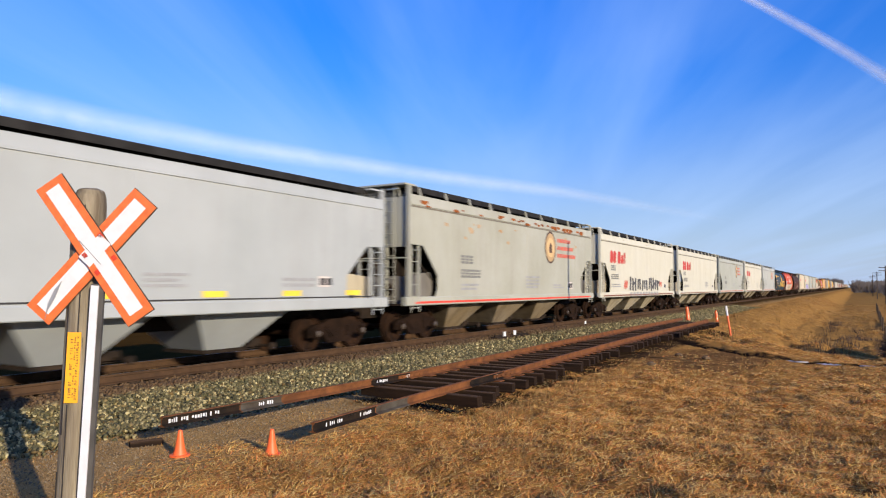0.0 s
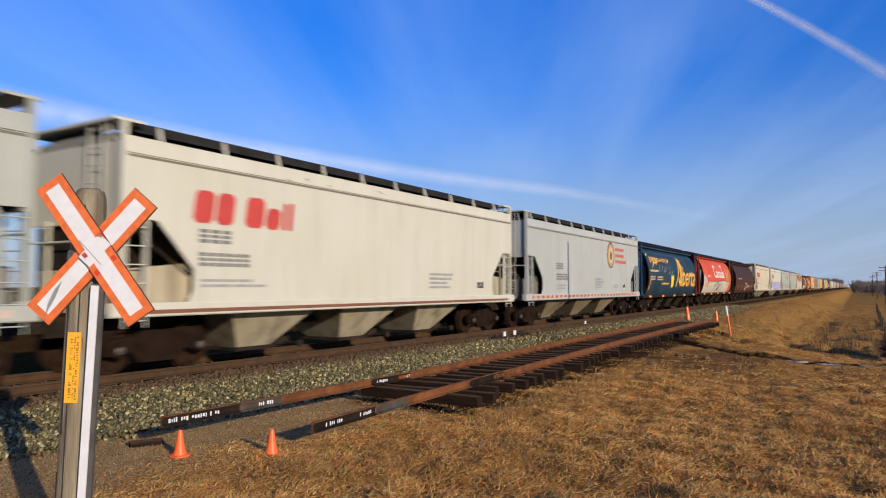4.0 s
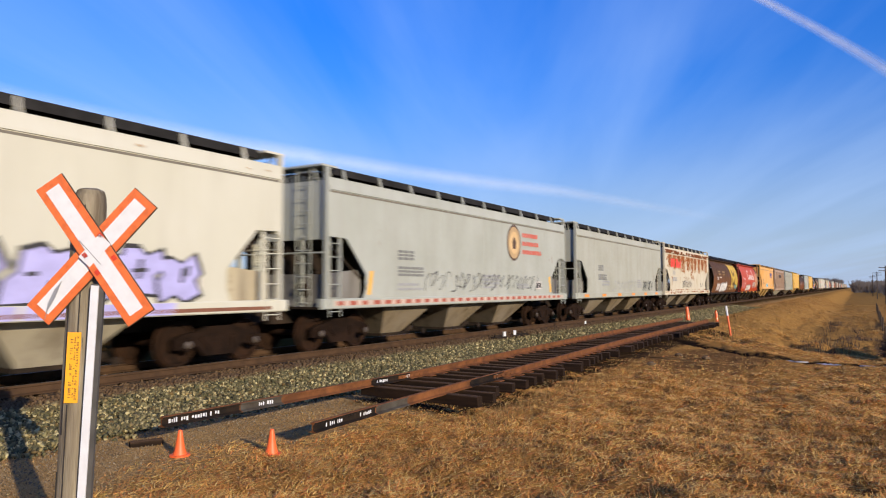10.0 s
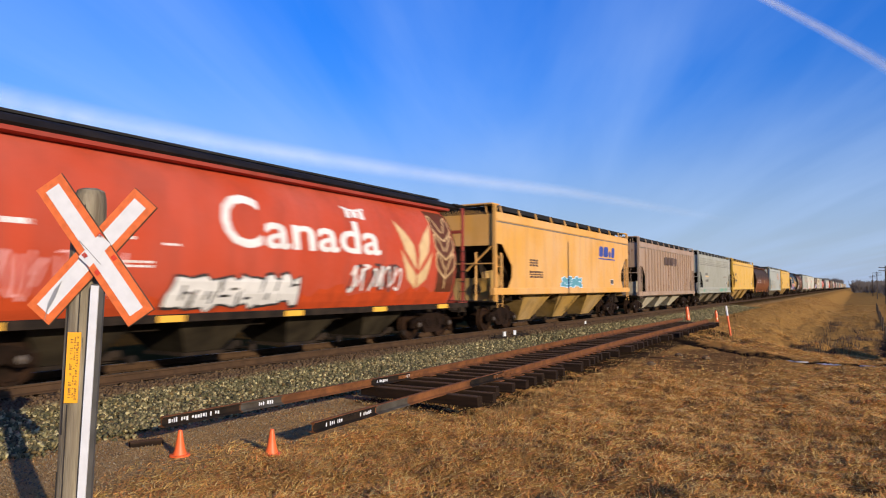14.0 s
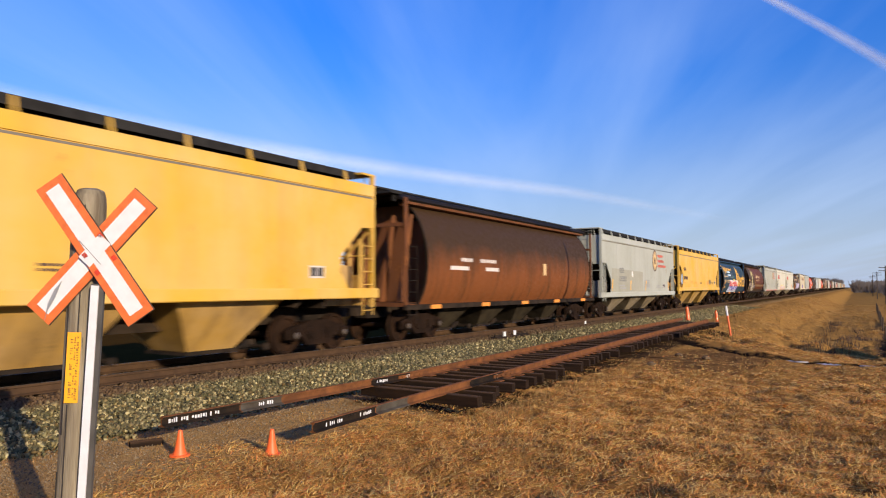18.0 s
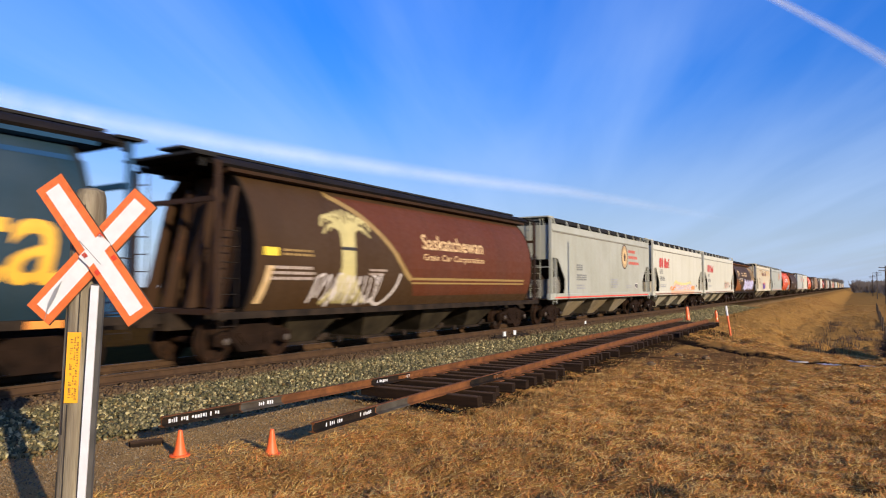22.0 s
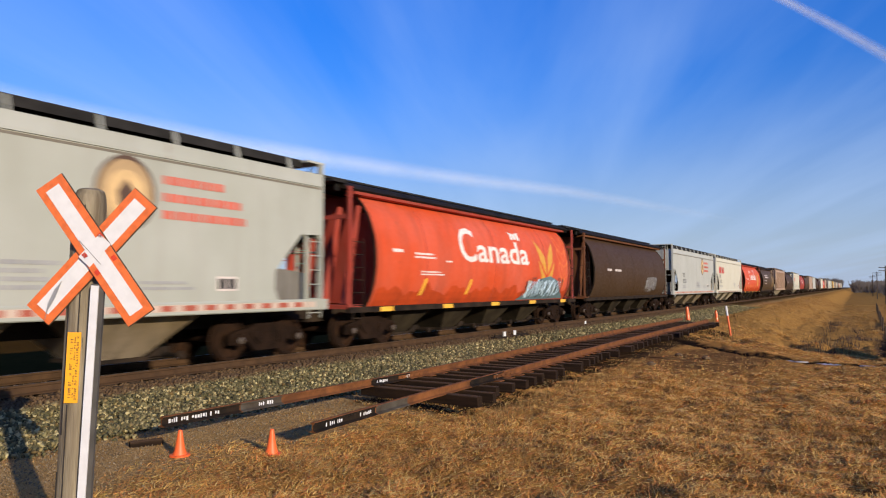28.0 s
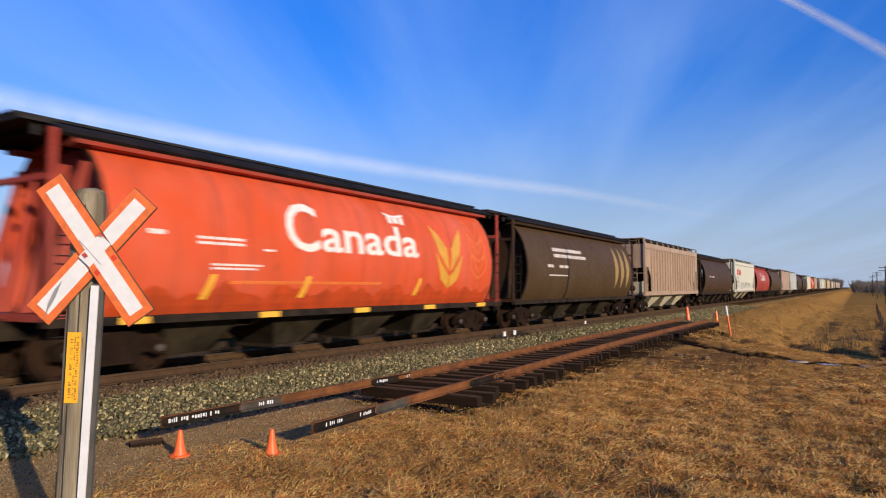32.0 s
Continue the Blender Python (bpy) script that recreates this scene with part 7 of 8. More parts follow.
    c = put(wheatsheaf(rng), "dark brown cylindrical grain hopper car with a gold wheatsheaf", 24)
    grey(25, "pale grey covered hopper car with round emblem", "beige", False)
    c = white(26, "white covered hopper car with red wordmark and faint graffiti")
    on_side("graffiti_fill", [[(-3.2, 1.26), (4.4, 1.26), (4.7, 1.50), (3.6, 1.66), (2.4, 1.60), (0.8, 1.70), (-1.6, 1.80), (-2.2, 1.6), (-3.4, 1.5)]], FLAT_SIDE, W["peach"], c, "pale peach sprayed ground", lift=0.010)
    on_side("graffiti_line", [ribbon([(-2.6, 1.50), (-1.8, 1.86), (-0.9, 1.76), (1.2, 1.70), (3.0, 1.82), (3.5, 1.70)], 0.17)], FLAT_SIDE, W["primrose"], c, "pale yellow sprayed edge", lift=0.013)
    on_side("graffiti_line", loops(rng, -2.9, 3.9, 1.28, 1.62, 12, 0.15), FLAT_SIDE, W["mauve"], c, "dusty lilac sprayed strokes", lift=0.016)
    on_side("graffiti_line", loops(rng, -1.9, 3.6, 1.28, 1.58, 9, 0.10), FLAT_SIDE, W["pale"], c, "pale sprayed highlights", lift=0.018)
    on_side("graffiti_line", loops(rng, -3.4, -2.0, 1.28, 1.5, 3, 0.13) + loops(rng, 3.4, 4.7, 1.28, 1.56, 5, 0.14), FLAT_SIDE, W["orange"], c, "orange-red sprayed ends", lift=0.020)
    on_side("graffiti_sill", [[(-3.3, 1.0), (4.5, 1.0), (4.6, 1.21), (-3.4, 1.21)]], [(0.9, 1.60), (1.3, 1.60)], W["peach"], c, "peach spray over the sill", cuts=False, lift=0.004)
    c = white(27, "white covered hopper car with red wordmark and orange scribble")
    on_side("graffiti_line", loops(rng, 2.2, 5.0, 1.35, 2.1, 9, 0.07), FLAT_SIDE, W["tan"], c, "faint tan scribble", lift=0.012)
    on_side("graffiti_line", loops(rng, 2.4, 4.8, 1.3, 1.9, 6, 0.06), FLAT_SIDE, W["pink"], c, "faint pink scribble", lift=0.014)
    c = brown(28, "brown cylindrical grain hopper car with violet and white graffiti", "brown", "brown_end")
    lightest(c, rng, -1.6, 2.0, 1.15, 2.25, 6, W["lilac"], W["black"])
    lightest(c, rng, 2.2, 6.3, 1.2, 2.25, 7, W["lilac"], W["darkbrown"])
    on_side("graffiti_line", strokes(rng, -0.9, 5.8, 2.0, 2.4, 12, 0.07), ROUND_SIDE, W["pink"], c, lift=0.02)
    on_side("gold_panel", [[(3.9, 3.7), (7.1, 3.7), (7.1, 2.1), (4.3, 2.1), (4.4, 2.8)]], ROUND_SIDE, W["dkgold"], c, "dull gold end panel", lift=0.004)
    on_side("grain_leaves", [leaf(5.2, 2.3, 3.5, 0.3, -0.3), leaf(5.7, 2.3, 3.5, 0.3, 0.4)], ROUND_SIDE, P["olive"], c, lift=0.008)
    on_side("pale_logo", [leaf(-5.6, 2.6, 3.3, 0.25, 0.1), leaf(-5.1, 2.6, 3.2, 0.3, 0.3), [(-5.9, 2.6), (-5.7, 2.6), (-5.7, 3.2), (-5.9, 3.2)]], ROUND_SIDE, W["tan"], c, "faded tan emblem")
    small_print(c, ROUND_SIDE, W["tan"], rng, [(-3.2, -1.6, 2.55, 3.0, 2), (-1.0, 1.5, 2.5, 3.05, 2), (-5.7, -4.6, 1.7, 2.3, 3), (-4.2, -2.7, 2.0, 2.2, 1)])
    on_side("worn_side", [[(-7.1, 1.12), (-3.0, 1.12), (-3.6, 1.6), (-5.2, 1.85), (-7.1, 2.4)]], ROUND_SIDE, RUSTY["worn"], c, "orange-brown worn lower side", lift=0.003)
    c = put(flat_hopper(P["cream"]), "cream covered hopper car with rusty streaks and small graffiti", 29)
    drips(c, rng, -7.2, 7.2, 3.64, 70, FLAT_SIDE, W["tan"], 0.07, 1.8)
    drips(c, rng, -7.2, 7.2, 3.64, 60, FLAT_SIDE, RUSTY["deep"], 0.03, 0.9)
    on_side("wordmark_block", block_word(-2.2, 2.2, 2.9, 3.3, [1, 0.8, 0.2, 0.6, 0.6, 1], [1, 1, 1, 0, 1, 1]), FLAT_SIDE, W["brown"], c, "faded brown wordmark blocks", cuts=False)
    reporting(c, FLAT_SIDE, W["brown"], -5.4, 2.3)
    lightest(c, rng, -1.6, 1.4, 1.28, 2.0, 4, W["blue"], W["red"], FLAT_SIDE)
    on_side("graffiti_line", strokes(rng, -1.2, 1.2, 1.7, 2.25, 10, 0.06), FLAT_SIDE, W["orange"], c, lift=0.02)
    grey(30, "grey covered hopper car with round emblem and red dashes")
    c = put(wordmark_car(rng, "red", d=-2.65), "red cylindrical grain hopper car with teal graffiti at one end", 31)
    on_side("graffiti_fill", [[(2.1, 1.02), (6.9, 1.02), (6.1, 1.45), (5.7, 1.78), (4.9, 1.92), (3.9, 1.80), (3.3, 1.50)]], ROUND_SIDE, W["slate"], c, "slate-blue sprayed ground", lift=0.010)
    on_side("graffiti_line", loops(rng, 2.6, 6.2, 1.08, 1.80, 14, 0.07), ROUND_SIDE, W["skyblue"], c, "pale blue sprayed strokes", lift=0.020)
    on_side("graffiti_cut", loops(rng, 2.4, 6.4, 1.05, 1.85, 14, 0.06), ROUND_SIDE, W["black"], c, "black sprayed strokes", lift=0.015)
    c = brown(32, "dark brown cylindrical grain hopper car with a pale spiky sprayed tag", "brown", "brown_end")
    on_side("graffiti_line", loops(rng, 2.4, 4.9, 1.2, 2.1, 14, 0.06), ROUND_SIDE, W["grey"], c, "pale spiky sprayed tag", lift=0.012)
    grey(33, "pale grey covered hopper car with round emblem and red dashes", "palegrey")
    white(34, "clean white covered hopper car with bright red wordmark")
    c = put(wordmark_car(rng, "red", d=-2.88), "red cylindrical grain hopper car with white lettering", 35, 0.03)
    small_print(c, ROUND_SIDE, W["dimleaf"], rng, [(-4.5, 1.5, 1.5, 1.62, 1)])
    c = brown(36, "olive-brown cylindrical grain hopper car with dull gold end", "olive")
    on_side("gold_panel", [leaf(4.2 + k, 1.4, 3.6, 0.5, 0.2) for k in range(3)], ROUND_SIDE, W["dkgold"], c)
    small_print(c, ROUND_SIDE, W["pale"], rng, [(-4.4, 0.2, 2.6, 3.1, 2), (-5.0, -2.6, 1.9, 2.0, 1)])
    put(flat_hopper(P["tan"], "ribbed", bay_colour=P["cream"]), "rusty tan ribbed covered hopper car with pale bays", 37)
    brown(38, "brown cylindrical grain hopper car")
    c = white(39, "white covered hopper car with a dark scribble")
    on_side("graffiti_line", loops(rng, -4, 4, 1.3, 2.0, 20, 0.05), FLAT_SIDE, W["charcoal"], c, "dark sprayed scribble", lift=0.012)
    # cars still far down the line, alike to those that have passed
    order = ["darkred", "olive", "tan", "palegrey", "brown", "brown", "white", "red", "tan", "brown", "grey", "white", "beige", "brown", "yellow", "grey", "brown", "tan", "white", "olive", "grey", "brown",
             "red", "white", "tan", "grey", "brown", "white"]
    say = dict(darkred="dull red", olive="olive-brown", tan="tan", palegrey="pale grey", brown="brown", white="white", red="red", grey="grey", beige="beige-grey", yellow="yellow")
    for i, col in enumerate(order):
        if col in ("darkred", "olive", "brown", "red"):
            c = round_hopper(P[col], P["dark"])
            if col in ("darkred", "red"):
                fit_side("country_word", lettering("Canada", -2.8, 1.75, 2.28, 3.30, 0.012), ROUND_SIDE, W["white"], c)
        else:
            c = flat_hopper(P[col])
            reporting(c, FLAT_SIDE, W["grey"])
        put(c, "%s grain hopper car far down the train" % say[col], 40 + i)
    return made


def alberta(rng, sprayed):
    car = round_hopper(P["blue"], P["dark"], P["blue_end"])
    on_side("blue_band", [[(-7.1, 3.55), (7.1, 3.55), (7.1, 3.64), (-7.1, 3.64)]], ROUND_SIDE, W["bandblue"], car, "brighter blue band below the roof")
    # the tall initial: a swept leg, a bar and three raked strokes
    for k, pts in enumerate(([(0.25, 1.52), (0.95, 2.45), (1.62, 3.50)], [(1.62, 3.52), (1.58, 2.6), (1.60, 1.56)], [(1.86, 3.42), (1.86, 2.6), (1.86, 1.56)], [(2.14, 3.38), (2.14, 2.6), (2.12, 1.56)], [(0.98, 2.14), (1.24, 1.86), (1.62, 1.80)])):
        on_side("province_initial", [ribbon(pts, 0.21)], ROUND_SIDE, W["gold"], car, "gold stroke of a tall initial", lift=0.008 + 0.0007 * k)
    fit_side("province_word", lettering("berta", 2.35, 6.78, 1.52, 2.98, 0.012, 0.12), ROUND_SIDE, W["gold"], car, "large gold province word")
    on_side("gold_emblem", [[(-1.30, 2.30), (-0.95, 2.20), (-0.45, 2.34), (-0.50, 1.75), (-0.62, 1.50), (-0.90, 1.44), (-1.18, 1.50), (-1.26, 1.80)]], ROUND_SIDE, W["yellow"], car, "yellow painted emblem")
    on_side("emblem_leaf", [ribbon([(-1.1, 2.28), (-0.9, 2.48), (-0.6, 2.55)], 0.10, 0.5)], ROUND_SIDE, W["green"], car, "green leaf over the emblem", lift=0.010)
    q = [ribbon([(-7.05, 3.38), (-6.7, 3.46), (-6.45, 3.52)], 0.09), ribbon([(-6.25, 2.66), (-5.6, 2.95), (-4.8, 3.02)], 0.07)] + loops(rng, -6.5, -4.7, 2.85, 3.35, 9, 0.10) + loops(rng, -4.7, -1.5, 3.02, 3.30, 12, 0.08)
    on_side("script", q, ROUND_SIDE, W["gold"], car, "gold script lettering")["kind"] = "stuff"
    small_print(car, ROUND_SIDE, W["tan"], rng, [(-6.85, -4.35, 2.32, 2.54, 1), (-6.85, -5.4, 1.85, 2.15, 2), (-5.1, -3.6, 1.85, 2.15, 2)])
    small_print(car, ROUND_SIDE, W["gold"], rng, [(-3.8, -1.7, 1.58, 1.76, 1)])
    on_side("gold_slash", [[(-7.05, 1.30), (-6.88, 1.30), (-6.72, 1.95), (-6.85, 1.95)]], ROUND_SIDE, W["orange"], car, "short orange slash", lift=0.009)
    on_side("scuff", loops(rng, -4.6, -1.5, 2.35, 2.85, 5, 0.05), ROUND_SIDE, W["grey"], car, "chalky scuffs", lift=0.006)["kind"] = "stuff"
    yellow_dashes(car, ROUND_SIDE, rng, 5, 0.925, 1.492, "orange")
    if sprayed:
        on_side("graffiti", [[(-4.25, 1.02), (1.45, 1.02), (1.95, 2.12), (0.2, 2.16), (-1.0, 2.10), (-3.5, 2.20), (-3.75, 1.6)]], ROUND_SIDE, W["skyblue"], car, "pale blue sprayed ground", lift=0.010)
        on_side("graffiti", [[(-3.85, 1.05), (1.35, 1.05), (1.85, 2.10), (0.2, 2.12), (-1.0, 2.07), (-3.35, 2.15)]], ROUND_SIDE, W["white"], car, "white rim round the sprayed letters", lift=0.013)
        fit_side("graffiti_letters", lettering("PAOPA", -3.72, 1.62, 1.10, 2.06, 0.065, 0.14), ROUND_SIDE, W["indigo"], car, "indigo lower halves of sprayed letters", lift=0.016)
        top = lettering("PAOPA", -3.72, 1.62, 1.10, 2.06, 0.065, 0.14)
        bmesh.ops.bisect_plane(top, geom=top.verts[:] + top.edges[:] + top.faces[:], plane_co=(0, 0, 1.58), plane_no=(0, 0, 1), clear_inner=True)
        fit_side("graffiti_letters", top, ROUND_SIDE, W["tagred"], car, "red upper halves of sprayed letters", lift=0.020)
        small_print(car, ROUND_SIDE, W["skyblue"], rng, [(-4.6, -2.6, 2.4, 3.0, 2)])
        on_side("gold_stroke", strokes(rng, -6.7, -5.9, 1.4, 2.1, 3, 0.14), ROUND_SIDE, W["gold"], car, "gold sprayed stroke")["kind"] = "stuff"
    return car


def wheatsheaf(rng):
    car = round_hopper(P["brown"], P["dark"], P["dark_end"])
    on_side("red_panel", [[(-4.3, 3.72), (7.2, 3.75), (7.2, 1.25), (-0.9, 1.25), (-1.2, 1.70), (-1.55, 1.95), (-2.3, 2.62), (-3.4, 3.32)]], ROUND_SIDE, P["redbrown"], car, "reddish-brown painted rear panel", lift=0.004)
    q = []
    for k in range(-4, 5):
        c = -4.09
        q.append(ribbon([(c + 0.15 * k + 0.06 * k * abs(k) / 4, 1.10), (c + 0.075 * k, 1.7), (c + 0.058 * k, 2.42), (c + 0.085 * k, 2.95), (c + 0.20 * k, 3.38 - 0.055 * abs(k)), (c + 0.245 * k, 3.30 - 0.10 * abs(k))], 0.105, 0.25))
        q.append(ribbon([(c + 0.07 * k, 2.85), (c + 0.16 * k, 3.16 - 0.05 * abs(k)), (c + 0.235 * k, 3.05 - 0.08 * abs(k))], 0.07, 0.3))
    on_side("script_sheaf", q, ROUND_SIDE, W["sheaf"], car, "painted pale gold wheatsheaf")["kind"] = "stuff"
    line = [ribbon([(-4.5, 3.74), (-3.4, 3.30), (-2.3, 2.60), (-1.55, 1.93), (-1.2, 1.70)], 0.16), ribbon([(-1.25, 1.72), (2.0, 1.72), (6.6, 1.72)], 0.07), ribbon([(-1.15, 1.60), (2.0, 1.60), (6.6, 1.60)], 0.05)]
    on_side("gold_line", line, ROUND_SIDE, W["dkgold"], car, "thin gold line")
    fit_side("province_word", lettering("Saskatchewan", -0.6, 3.25, 2.56, 3.0, 0.015), ROUND_SIDE, W["tan"], car, "gold lettering")
    fit_side("company_word", lettering("Grain Car Corporation", -0.6, 3.25, 2.20, 2.44, 0.01), ROUND_SIDE, W["tan"], car, "gold lettering")
    on_side("maker_mark", [[(-7.0, 2.16), (-6.55, 2.16), (-6.55, 2.34), (-7.0, 2.34)]], ROUND_SIDE, W["yellow"], car, "small yellow maker's block")
    small_print(car, ROUND_SIDE, W["dkgold"], rng, [(-6.4, -5.4, 2.14, 2.32, 2)])
    small_print(car, ROUND_SIDE, W["ash"], rng, [(-6.9, -5.2, 1.6, 1.95, 3), (-3.2, -2.4, 1.75, 1.95, 2)])
    on_side("gold_slash", [[(-7.1, 1.15), (-6.9, 1.15), (-6.7, 1.95), (-6.88, 1.95)]], ROUND_SIDE, W["tan"], car, "short tan slash", lift=0.009)
    on_side("sheaf_band", [[(-4.37, 2.38), (-3.81, 2.38), (-3.81, 2.46), (-4.37, 2.46)]], ROUND_SIDE, W["black"], car, "dark binding of the sheaf", lift=0.012)
    on_side("graffiti_line", loops(rng, -5.4, -2.6, 1.05, 1.85, 12, 0.07) + [ribbon([(-3.0, 1.2), (-2.5, 1.05), (-2.0, 1.4), (-1.75, 1.85)], 0.09)], ROUND_SIDE, W["pale"], car, "pale looping sprayed tag", lift=0.014)
    return car


CARS = build_cars()


# ---- distance: poles, fence, woods, sky ----
POLE_Y, POLE_TOP = 22.35, 8.70      # the pole nearest the crossing; its shade falls on the cars


def build_poles():
    for x, y, top, r in ((17.3, POLE_Y, POLE_TOP, 0.085), (17.35, 95.0, 7.9, 0.17), (18.0, 180.0, 6.3, 0.16), (18.2, 265.0, 6.6, 0.16), (18.4, 350.0, 6.6, 0.16)):
        z = float(ground_z(x, y))
        p = tagged(new("utility_pole"), "dark wooden line pole with crossarms beside the field" if y > 50 else "thin plain wooden pole beside the field", "utility pole", "poles along the line")
        p.matrix_basis = pose(x, y, z, 0, 0.5, 0)
        part("shaft", Geo().tube((0, 0, -0.3), (0, 0, top - z), r, r * 0.75, 8), M["pole"], p)
        for k in range(2 if y > 50 else 0):
            arm = part("crossarm", Geo().box(-1.3, 1.3, -0.06, 0.06, top - z - 0.5 - 0.7 * k, top - z - 0.36 - 0.7 * k), M["pole"], p)
            for i in range(4):
                part("insulator", Geo().tube((-1.1 + 0.73 * i, 0, top - z - 0.36 - 0.7 * k), (-1.1 + 0.73 * i, 0, top - z - 0.18 - 0.7 * k), 0.05, 0.03, 6), M["grey_back"], arm)
    for i in range(9):
        x, y = 14.2 + 0.12 * i, 58.0 + 9 * i
        tagged(part("fence_post", Geo().tube((0, 0, -0.3), (0, 0, 1.25), 0.07, 0.06, 7), M["pole"], at=pose(x, y, float(ground_z(x, y)), 0, 2 - (i % 3), 0)), "thin dark wooden fence post in dry grass", "fence post", "fence posts in the field")


def build_bush(rng, name, x, y, s, n, label):
    """A leafless shrub: many forking twigs from one root."""
    g = Geo()
    for i in range(n):
        a, e = rng.uniform(0, 2 * math.pi), rng.uniform(0.35, 1.45)
        d = Vector((math.cos(a) * math.cos(e), math.sin(a) * math.cos(e), math.sin(e)))
        l = s * rng.uniform(0.5, 1.0)
        mid = d * l * 0.5
        g.tube((0, 0, 0), mid, 0.012 * s, 0.008 * s, 4)
        for j in range(4):
            w = (d + Vector(rng.normal(0, 0.4, 3))).normalized()
            tip = mid + w * l * 0.55
            g.tube(mid, tip, 0.007 * s, 0.003 * s, 3)
            for k in range(2):
                g.tube(mid.lerp(tip, 0.5), mid.lerp(tip, 0.5) + (w + Vector(rng.normal(0, 0.6, 3))).normalized() * l * 0.3, 0.005 * s, 0.002 * s, 3)
    tagged(part(name, g.mesh(name, 0), M["twig"], at=pose(x, y, float(ground_z(x, y)) - 0.05)), label, "shrub")


def build_woods(rng):
    """Far bare woods along the horizon: slim trunks and fans of branches, joined."""
    V, F, o = [], [], 0
    specs = [(330, -95, -6, 820, 1100, 9, 15), (460, 24, 240, 700, 1000, 7, 12), (500, 150, 1000, 800, 1400, 8, 14), (420, -1100, -80, 900, 1500, 8, 14), (260, 24, 60, 330, 560, 5, 8.5), (200, 10, 40, 520, 760, 6, 10)]
    for n, x0, x1, y0, y1, h0, h1 in specs:
        for i in range(n):
            x, y, h = rng.uniform(x0, x1), rng.uniform(y0, y1), rng.uniform(h0, h1)
            z = float(ground_z(x, y)) - 0.2
            for j in range(26):
                a, r = rng.uniform(0, 2 * math.pi), h * rng.uniform(0.05, 0.40)
                zb, zt = z + h * rng.uniform(0.0, 0.5), z + h * rng.uniform(0.5, 1.0) * (1 - 0.35 * r / h)
                w = h * 0.022
                dx, dy = math.cos(a) * r, math.sin(a) * r
                V += [(x + dx * 0.3 - w, y, zb), (x + dx * 0.3 + w, y, zb), (x + dx + w * 0.6, y + dy, zt), (x + dx - w * 0.6, y + dy, zt)]
                F.append((o, o + 1, o + 2, o + 3)); o += 4
    tagged(part("woods", cloud_mesh("woods", np.array(V), np.array(F)), M["woods"]), "far line of bare winter trees, haze in their pale grey-brown", "trees", kind="stuff")


def contrail_material(name, density):
    m, nt, b = nodes_of(name)
    nt.nodes.remove(b)
    N = nt.nodes.new
    out = nt.nodes["Material Output"]
    uv = N("ShaderNodeTexCoord")
    sep = N("ShaderNodeSeparateXYZ")
    nt.links.new(uv.outputs["UV"], sep.inputs[0])
    v = coords(nt, (0.0016, 0.0016, 0.0016), False)
    n = noise_node(nt, v, 5.0, 6, 0.6)
    # soft across, thinning out towards the ends
    ac = N("ShaderNodeMath"); ac.operation = "MULTIPLY_ADD"; ac.inputs[1].default_value, ac.inputs[2].default_value = 2.0, -1.0
    nt.links.new(sep.outputs[1], ac.inputs[0])
    ab = N("ShaderNodeMath"); ab.operation = "ABSOLUTE"
    nt.links.new(ac.outputs[0], ab.inputs[0])
    soft = ramp(nt, ab.outputs[0], 1.0, 0.0)
    ends = ramp(nt, sep.outputs[0], 1.0, 0.75)
    k1, k2, k3 = N("ShaderNodeMath"), N("ShaderNodeMath"), N("ShaderNodeMath")
    for k in (k1, k2, k3):
        k.operation = "MULTIPLY"
    nt.links.new(soft, k1.inputs[0]); nt.links.new(ramp(nt, n, 0.25, 0.75, 0.5, 1.0), k1.inputs[1])
    nt.links.new(k1.outputs[0], k2.inputs[0]); nt.links.new(ends, k2.inputs[1])
    nt.links.new(k2.outputs[0], k3.inputs[0]); k3.inputs[1].default_value = density
    tr, df, mx = N("ShaderNodeBsdfTransparent"), N("ShaderNodeBsdfDiffuse"), N("ShaderNodeMixShader")
    df.inputs[0].default_value = (0.92, 0.93, 0.95, 1)
    nt.links.new(k3.outputs[0], mx.inputs[0]); nt.links.new(tr.outputs[0], mx.inputs[1]); nt.links.new(df.outputs[0], mx.inputs[2])
    nt.links.new(mx.outputs[0], out.inputs[0])
    return m


def build_contrail(label, line, material):
    """A ribbon of thin ice cloud, far up and far off. line: points and half-widths along it."""
    bm = bmesh.new()
    uv = bm.loops.layers.uv.new("UVMap")
    rows = []
    for i, (p, w) in enumerate(line):
        p, w = Vector(p), Vector(w)
        rows.append([bm.verts.new(p + w * (k / 4 - 1)) for k in range(9)])
    n = len(rows) - 1
    for i in range(n):
        for k in range(8):
            f = bm.faces.new((rows[i][k], rows[i + 1][k], rows[i + 1][k + 1], rows[i][k + 1]))
            for l, (a, b) in zip(f.loops, ((i, k), (i + 1, k), (i + 1, k + 1), (i, k + 1))):
                l[uv].uv = (a / n, b / 8)
    me = bpy.data.meshes.new("contrail")
    bm.to_mesh(me)
    bm.free()
    return tagged(part("contrail", me, material), label, "contrail", kind="structure")


def sky_place(az, el, d=3600.0):
    """A place in the sky by bearing (degrees left of the track's line) and height (degrees)."""
    a, e = radians(az), radians(el)
    return (12.6 - d * math.sin(a) * math.cos(e), d * math.cos(a) * math.cos(e), 1.62 + d * math.sin(e))


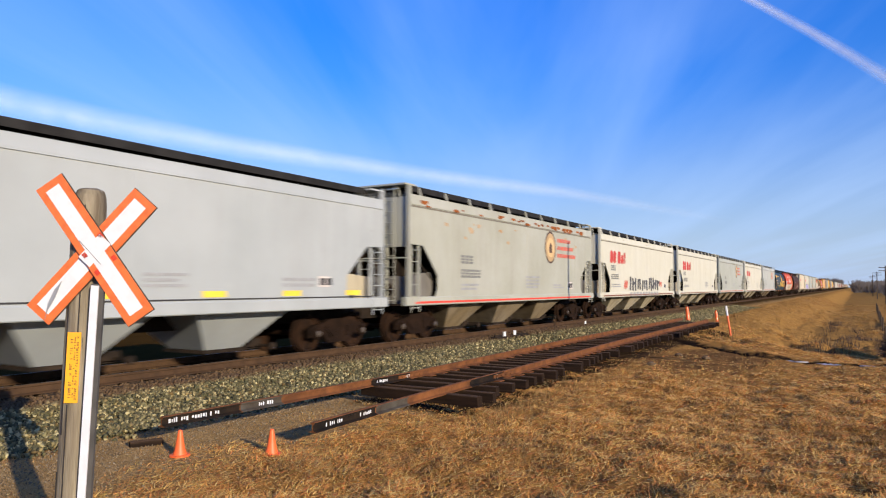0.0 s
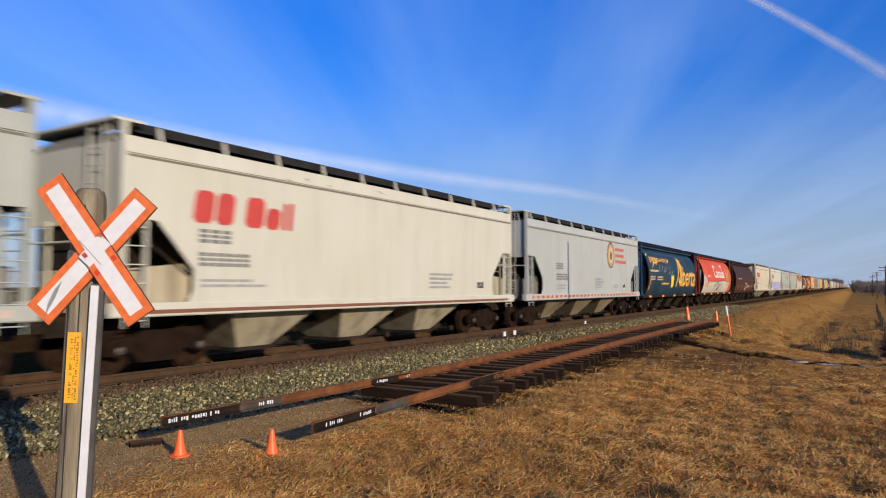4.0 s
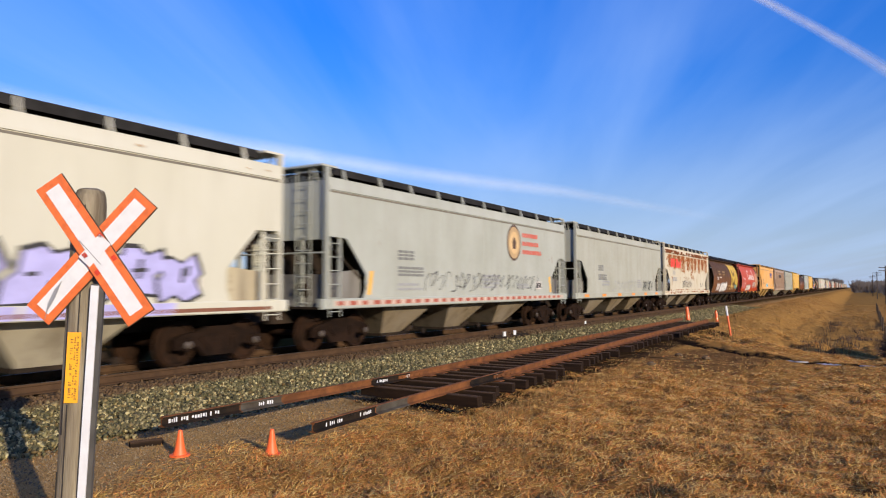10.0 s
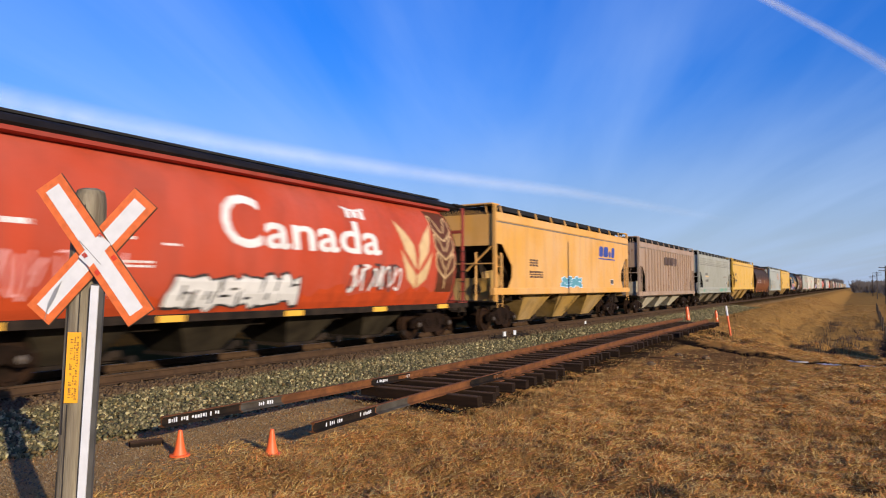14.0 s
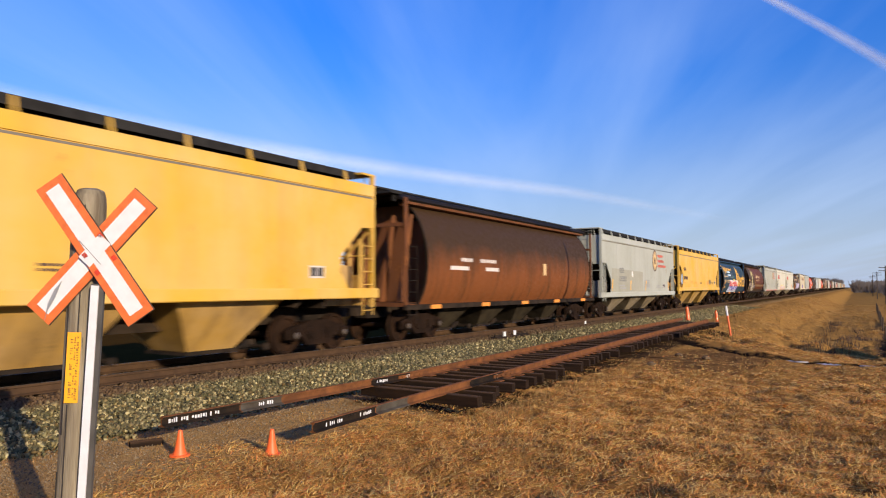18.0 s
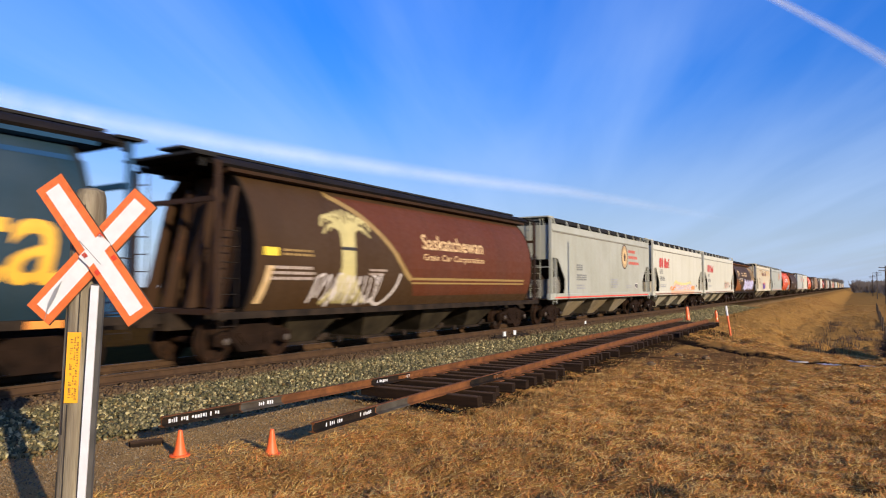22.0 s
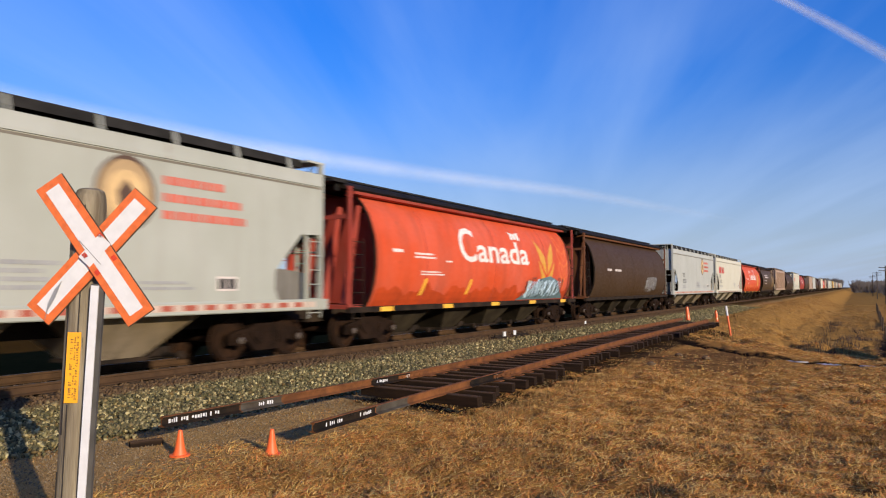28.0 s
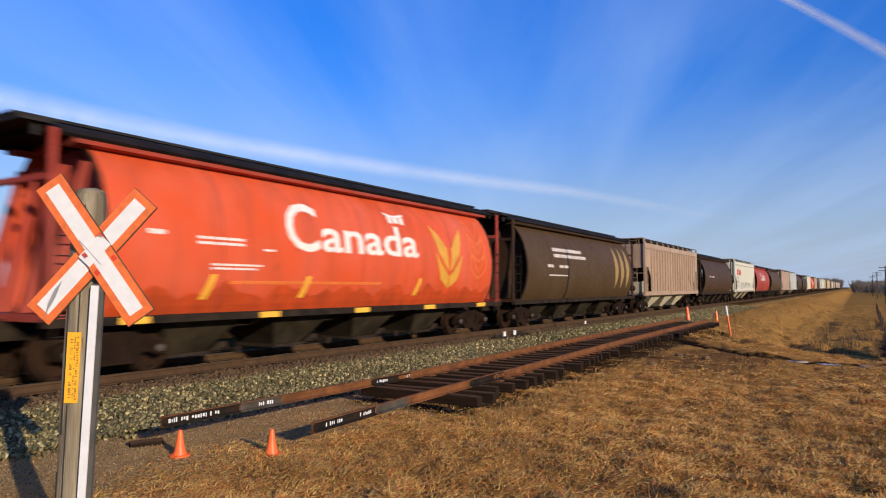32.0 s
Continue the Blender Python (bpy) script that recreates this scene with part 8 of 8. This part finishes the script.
build_poles()
build_woods(np.random.default_rng(21))
RB = np.random.default_rng(8)
for bx, by, bs, bn in ((14.2, 33.3, 1.4, 120), (14.8, 34.2, 1.9, 170), (15.4, 36.5, 1.9, 120), (15.0, 43.0, 1.2, 80)):
    build_bush(RB, "bare_shrub", bx, by, bs, bn, "dark leafless shrub at the foot of the bank")
WIDE = contrail_material("broad_thin_contrail", 0.28)
NARROW = contrail_material("narrow_contrail", 0.62)


def sky_line(points, spread):
    rows = []
    for i, (az, el) in enumerate(points):
        a, b = points[max(0, i - 1)], points[min(len(points) - 1, i + 1)]
        p = Vector(sky_place(az, el))
        along = (Vector(sky_place(*b)) - Vector(sky_place(*a))).normalized()
        w = along.cross(p.normalized()).normalized() * spread[i]
        rows.append((p, w))
    return rows


TRAILS = [
    build_contrail("broad faint white contrail spreading across a blue sky",
                   sky_line([(78, 14.6), (69.3, 13.4), (64.5, 12.9), (57.2, 12.2), (49, 11.3), (39.9, 10.3), (30.4, 9.05), (21, 7.8), (14.3, 6.4), (8, 5)], [105, 100, 88, 74, 62, 52, 44, 36, 28, 20]), WIDE),
    build_contrail("narrow white contrail high in a blue sky",
                   sky_line([(-13.5, 4), (-5.8, 11.5), (-1.7, 15.0), (-0.1, 16.4), (2.4, 18.4), (5.7, 20.8), (8.9, 22.8), (13.5, 25.7)], [34, 34, 32, 30, 27, 24, 20, 16]), NARROW),
]


def build_brush(rng):
    """Low dark scrub in the ditch at the foot of the bank."""
    xs, ys, ln = [], [], []
    for i in range(120):
        cx, cy = rng.uniform(9.5, 22), rng.uniform(32, 80)
        k = rng.integers(14, 40)
        xs.append(cx + rng.normal(0, 0.3, k)); ys.append(cy + rng.normal(0, 0.2, k)); ln.append(rng.uniform(0.2, 0.6, k))
    x, y, l = map(np.concatenate, (xs, ys, ln))
    V, F = blades(rng, x, y, l, np.full(len(x), 0.03), np.abs(rng.normal(0, 0.6, len(x))))
    tagged(part("brush", cloud_mesh("brush", V, F), M["twig"]), "low dark leafless scrub in the ditch", "scrub", kind="stuff")


build_brush(np.random.default_rng(14))


def build_puddles():
    """Thin ice and water lying in the rut across the turf."""
    for x0, x1, deep in ((9.95, 11.3, 0.55), (11.5, 12.15, 1.0), (12.6, 14.6, 1.0)):
        g = Geo()
        n = 14
        us = [x0 + (x1 - x0) * i / n for i in range(n + 1)]
        top = [(x, float(rut_y(x)) + deep * 0.32 * (0.5 + 0.5 * math.sin(i * 1.9 + x0)) * math.sin(math.pi * i / n)) for i, x in enumerate(us)]
        low = [(x, float(rut_y(x)) - deep * 0.60 * (0.6 + 0.4 * math.cos(i * 1.3 + x0)) * math.sin(math.pi * i / n)) for i, x in enumerate(us)][1:-1]
        z = float(np.mean(ground_z(us, rut_y(us)))) + (0.10 if deep < 1 else 0.13)
        g.prism(top + low[::-1], z - 0.03, z, "z")
        tagged(part("puddle", g, M["ice"]), "thin grey puddle of ice in a muddy rut", "puddle", "puddles in the rut")


def build_marker():
    """A low dark plate with two white tabs, lying on the ballast by the main rail."""
    mk = tagged(new("track_marker"), "low dark plate with two white tabs on the ballast", "track marker")
    mk.matrix_basis = pose(1.75, 22.6, -0.17)
    part("plate", Geo().box(-0.12, 0.12, -1.25, -0.36, -0.05, 0.03).box(-0.05, 0.0, -1.15, -0.40, 0.03, 0.09), M["under"], mk)
    part("plate", Geo().box(-0.12, 0.12, 0.33, 1.45, -0.05, 0.03).box(-0.05, 0.0, 0.40, 1.10, 0.03, 0.08), M["under"], mk)
    part("tie_bar", Geo().tube((0, -0.4, 0.0), (0, 0.4, 0.0), 0.025, n=6), M["main_rail"], mk)
    for y in (-0.45, 0.40):
        part("tab", Geo().box(0.0, 0.04, y - 0.085, y + 0.085, 0.03, 0.19), M["white_refl"], mk, "white tab")
    tag = tagged(new("trackside_tag"), "small white tag on a short stake in the ballast", "track marker")
    tag.matrix_basis = pose(1.75, 30.7, -0.30)
    part("stake", Geo().box(-0.02, 0.02, -0.02, 0.02, 0.0, 0.22), M["under"], tag)
    part("plate", Geo().box(0.0, 0.02, -0.09, 0.09, 0.20, 0.34), M["white_refl"], tag, "white tag")


build_marker()
build_puddles()
build_ballast(np.random.default_rng(3))
build_grass(np.random.default_rng(4))
build_weeds(np.random.default_rng(6))


def motions():
    # the train runs by at an even speed
    for car, abreast in CARS:
        walk(car, [(t, pose(0, SPEED * (abreast - t) - ABREAST, 0)) for t in (0.0, 8.0, 16.0, 24.0, 32.0)])
    # every wheelset rolls with it; wheelsets in the same place on their trucks share one set of keys
    turn = math.degrees(SPEED / AXLE_R) / FPS
    for a, wheels in WHEELS.items():
        lead = wheels[0]
        walk(lead, [(i / FPS, pose(0, a, AXLE_R, turn * i)) for i in range(32 * FPS + 1)])
        for w in wheels[1:]:
            w.rotation_mode = "QUATERNION"
            w.animation_data_create()
            w.animation_data.action = lead.animation_data.action
            w.animation_data.action_slot = lead.animation_data.action_slot
    # the trails drift slowly with the high wind
    for trail, turn_by in ((TRAILS[0], -0.7), (TRAILS[1], -1.95)):
        here = Matrix.Translation((12.6, 0, 0))
        walk(trail, [(t, here @ pose(0, 0, 0, 0, 0, turn_by * t / 32) @ here.inverted()) for t in (0.0, 16.0, 32.0)])


motions()
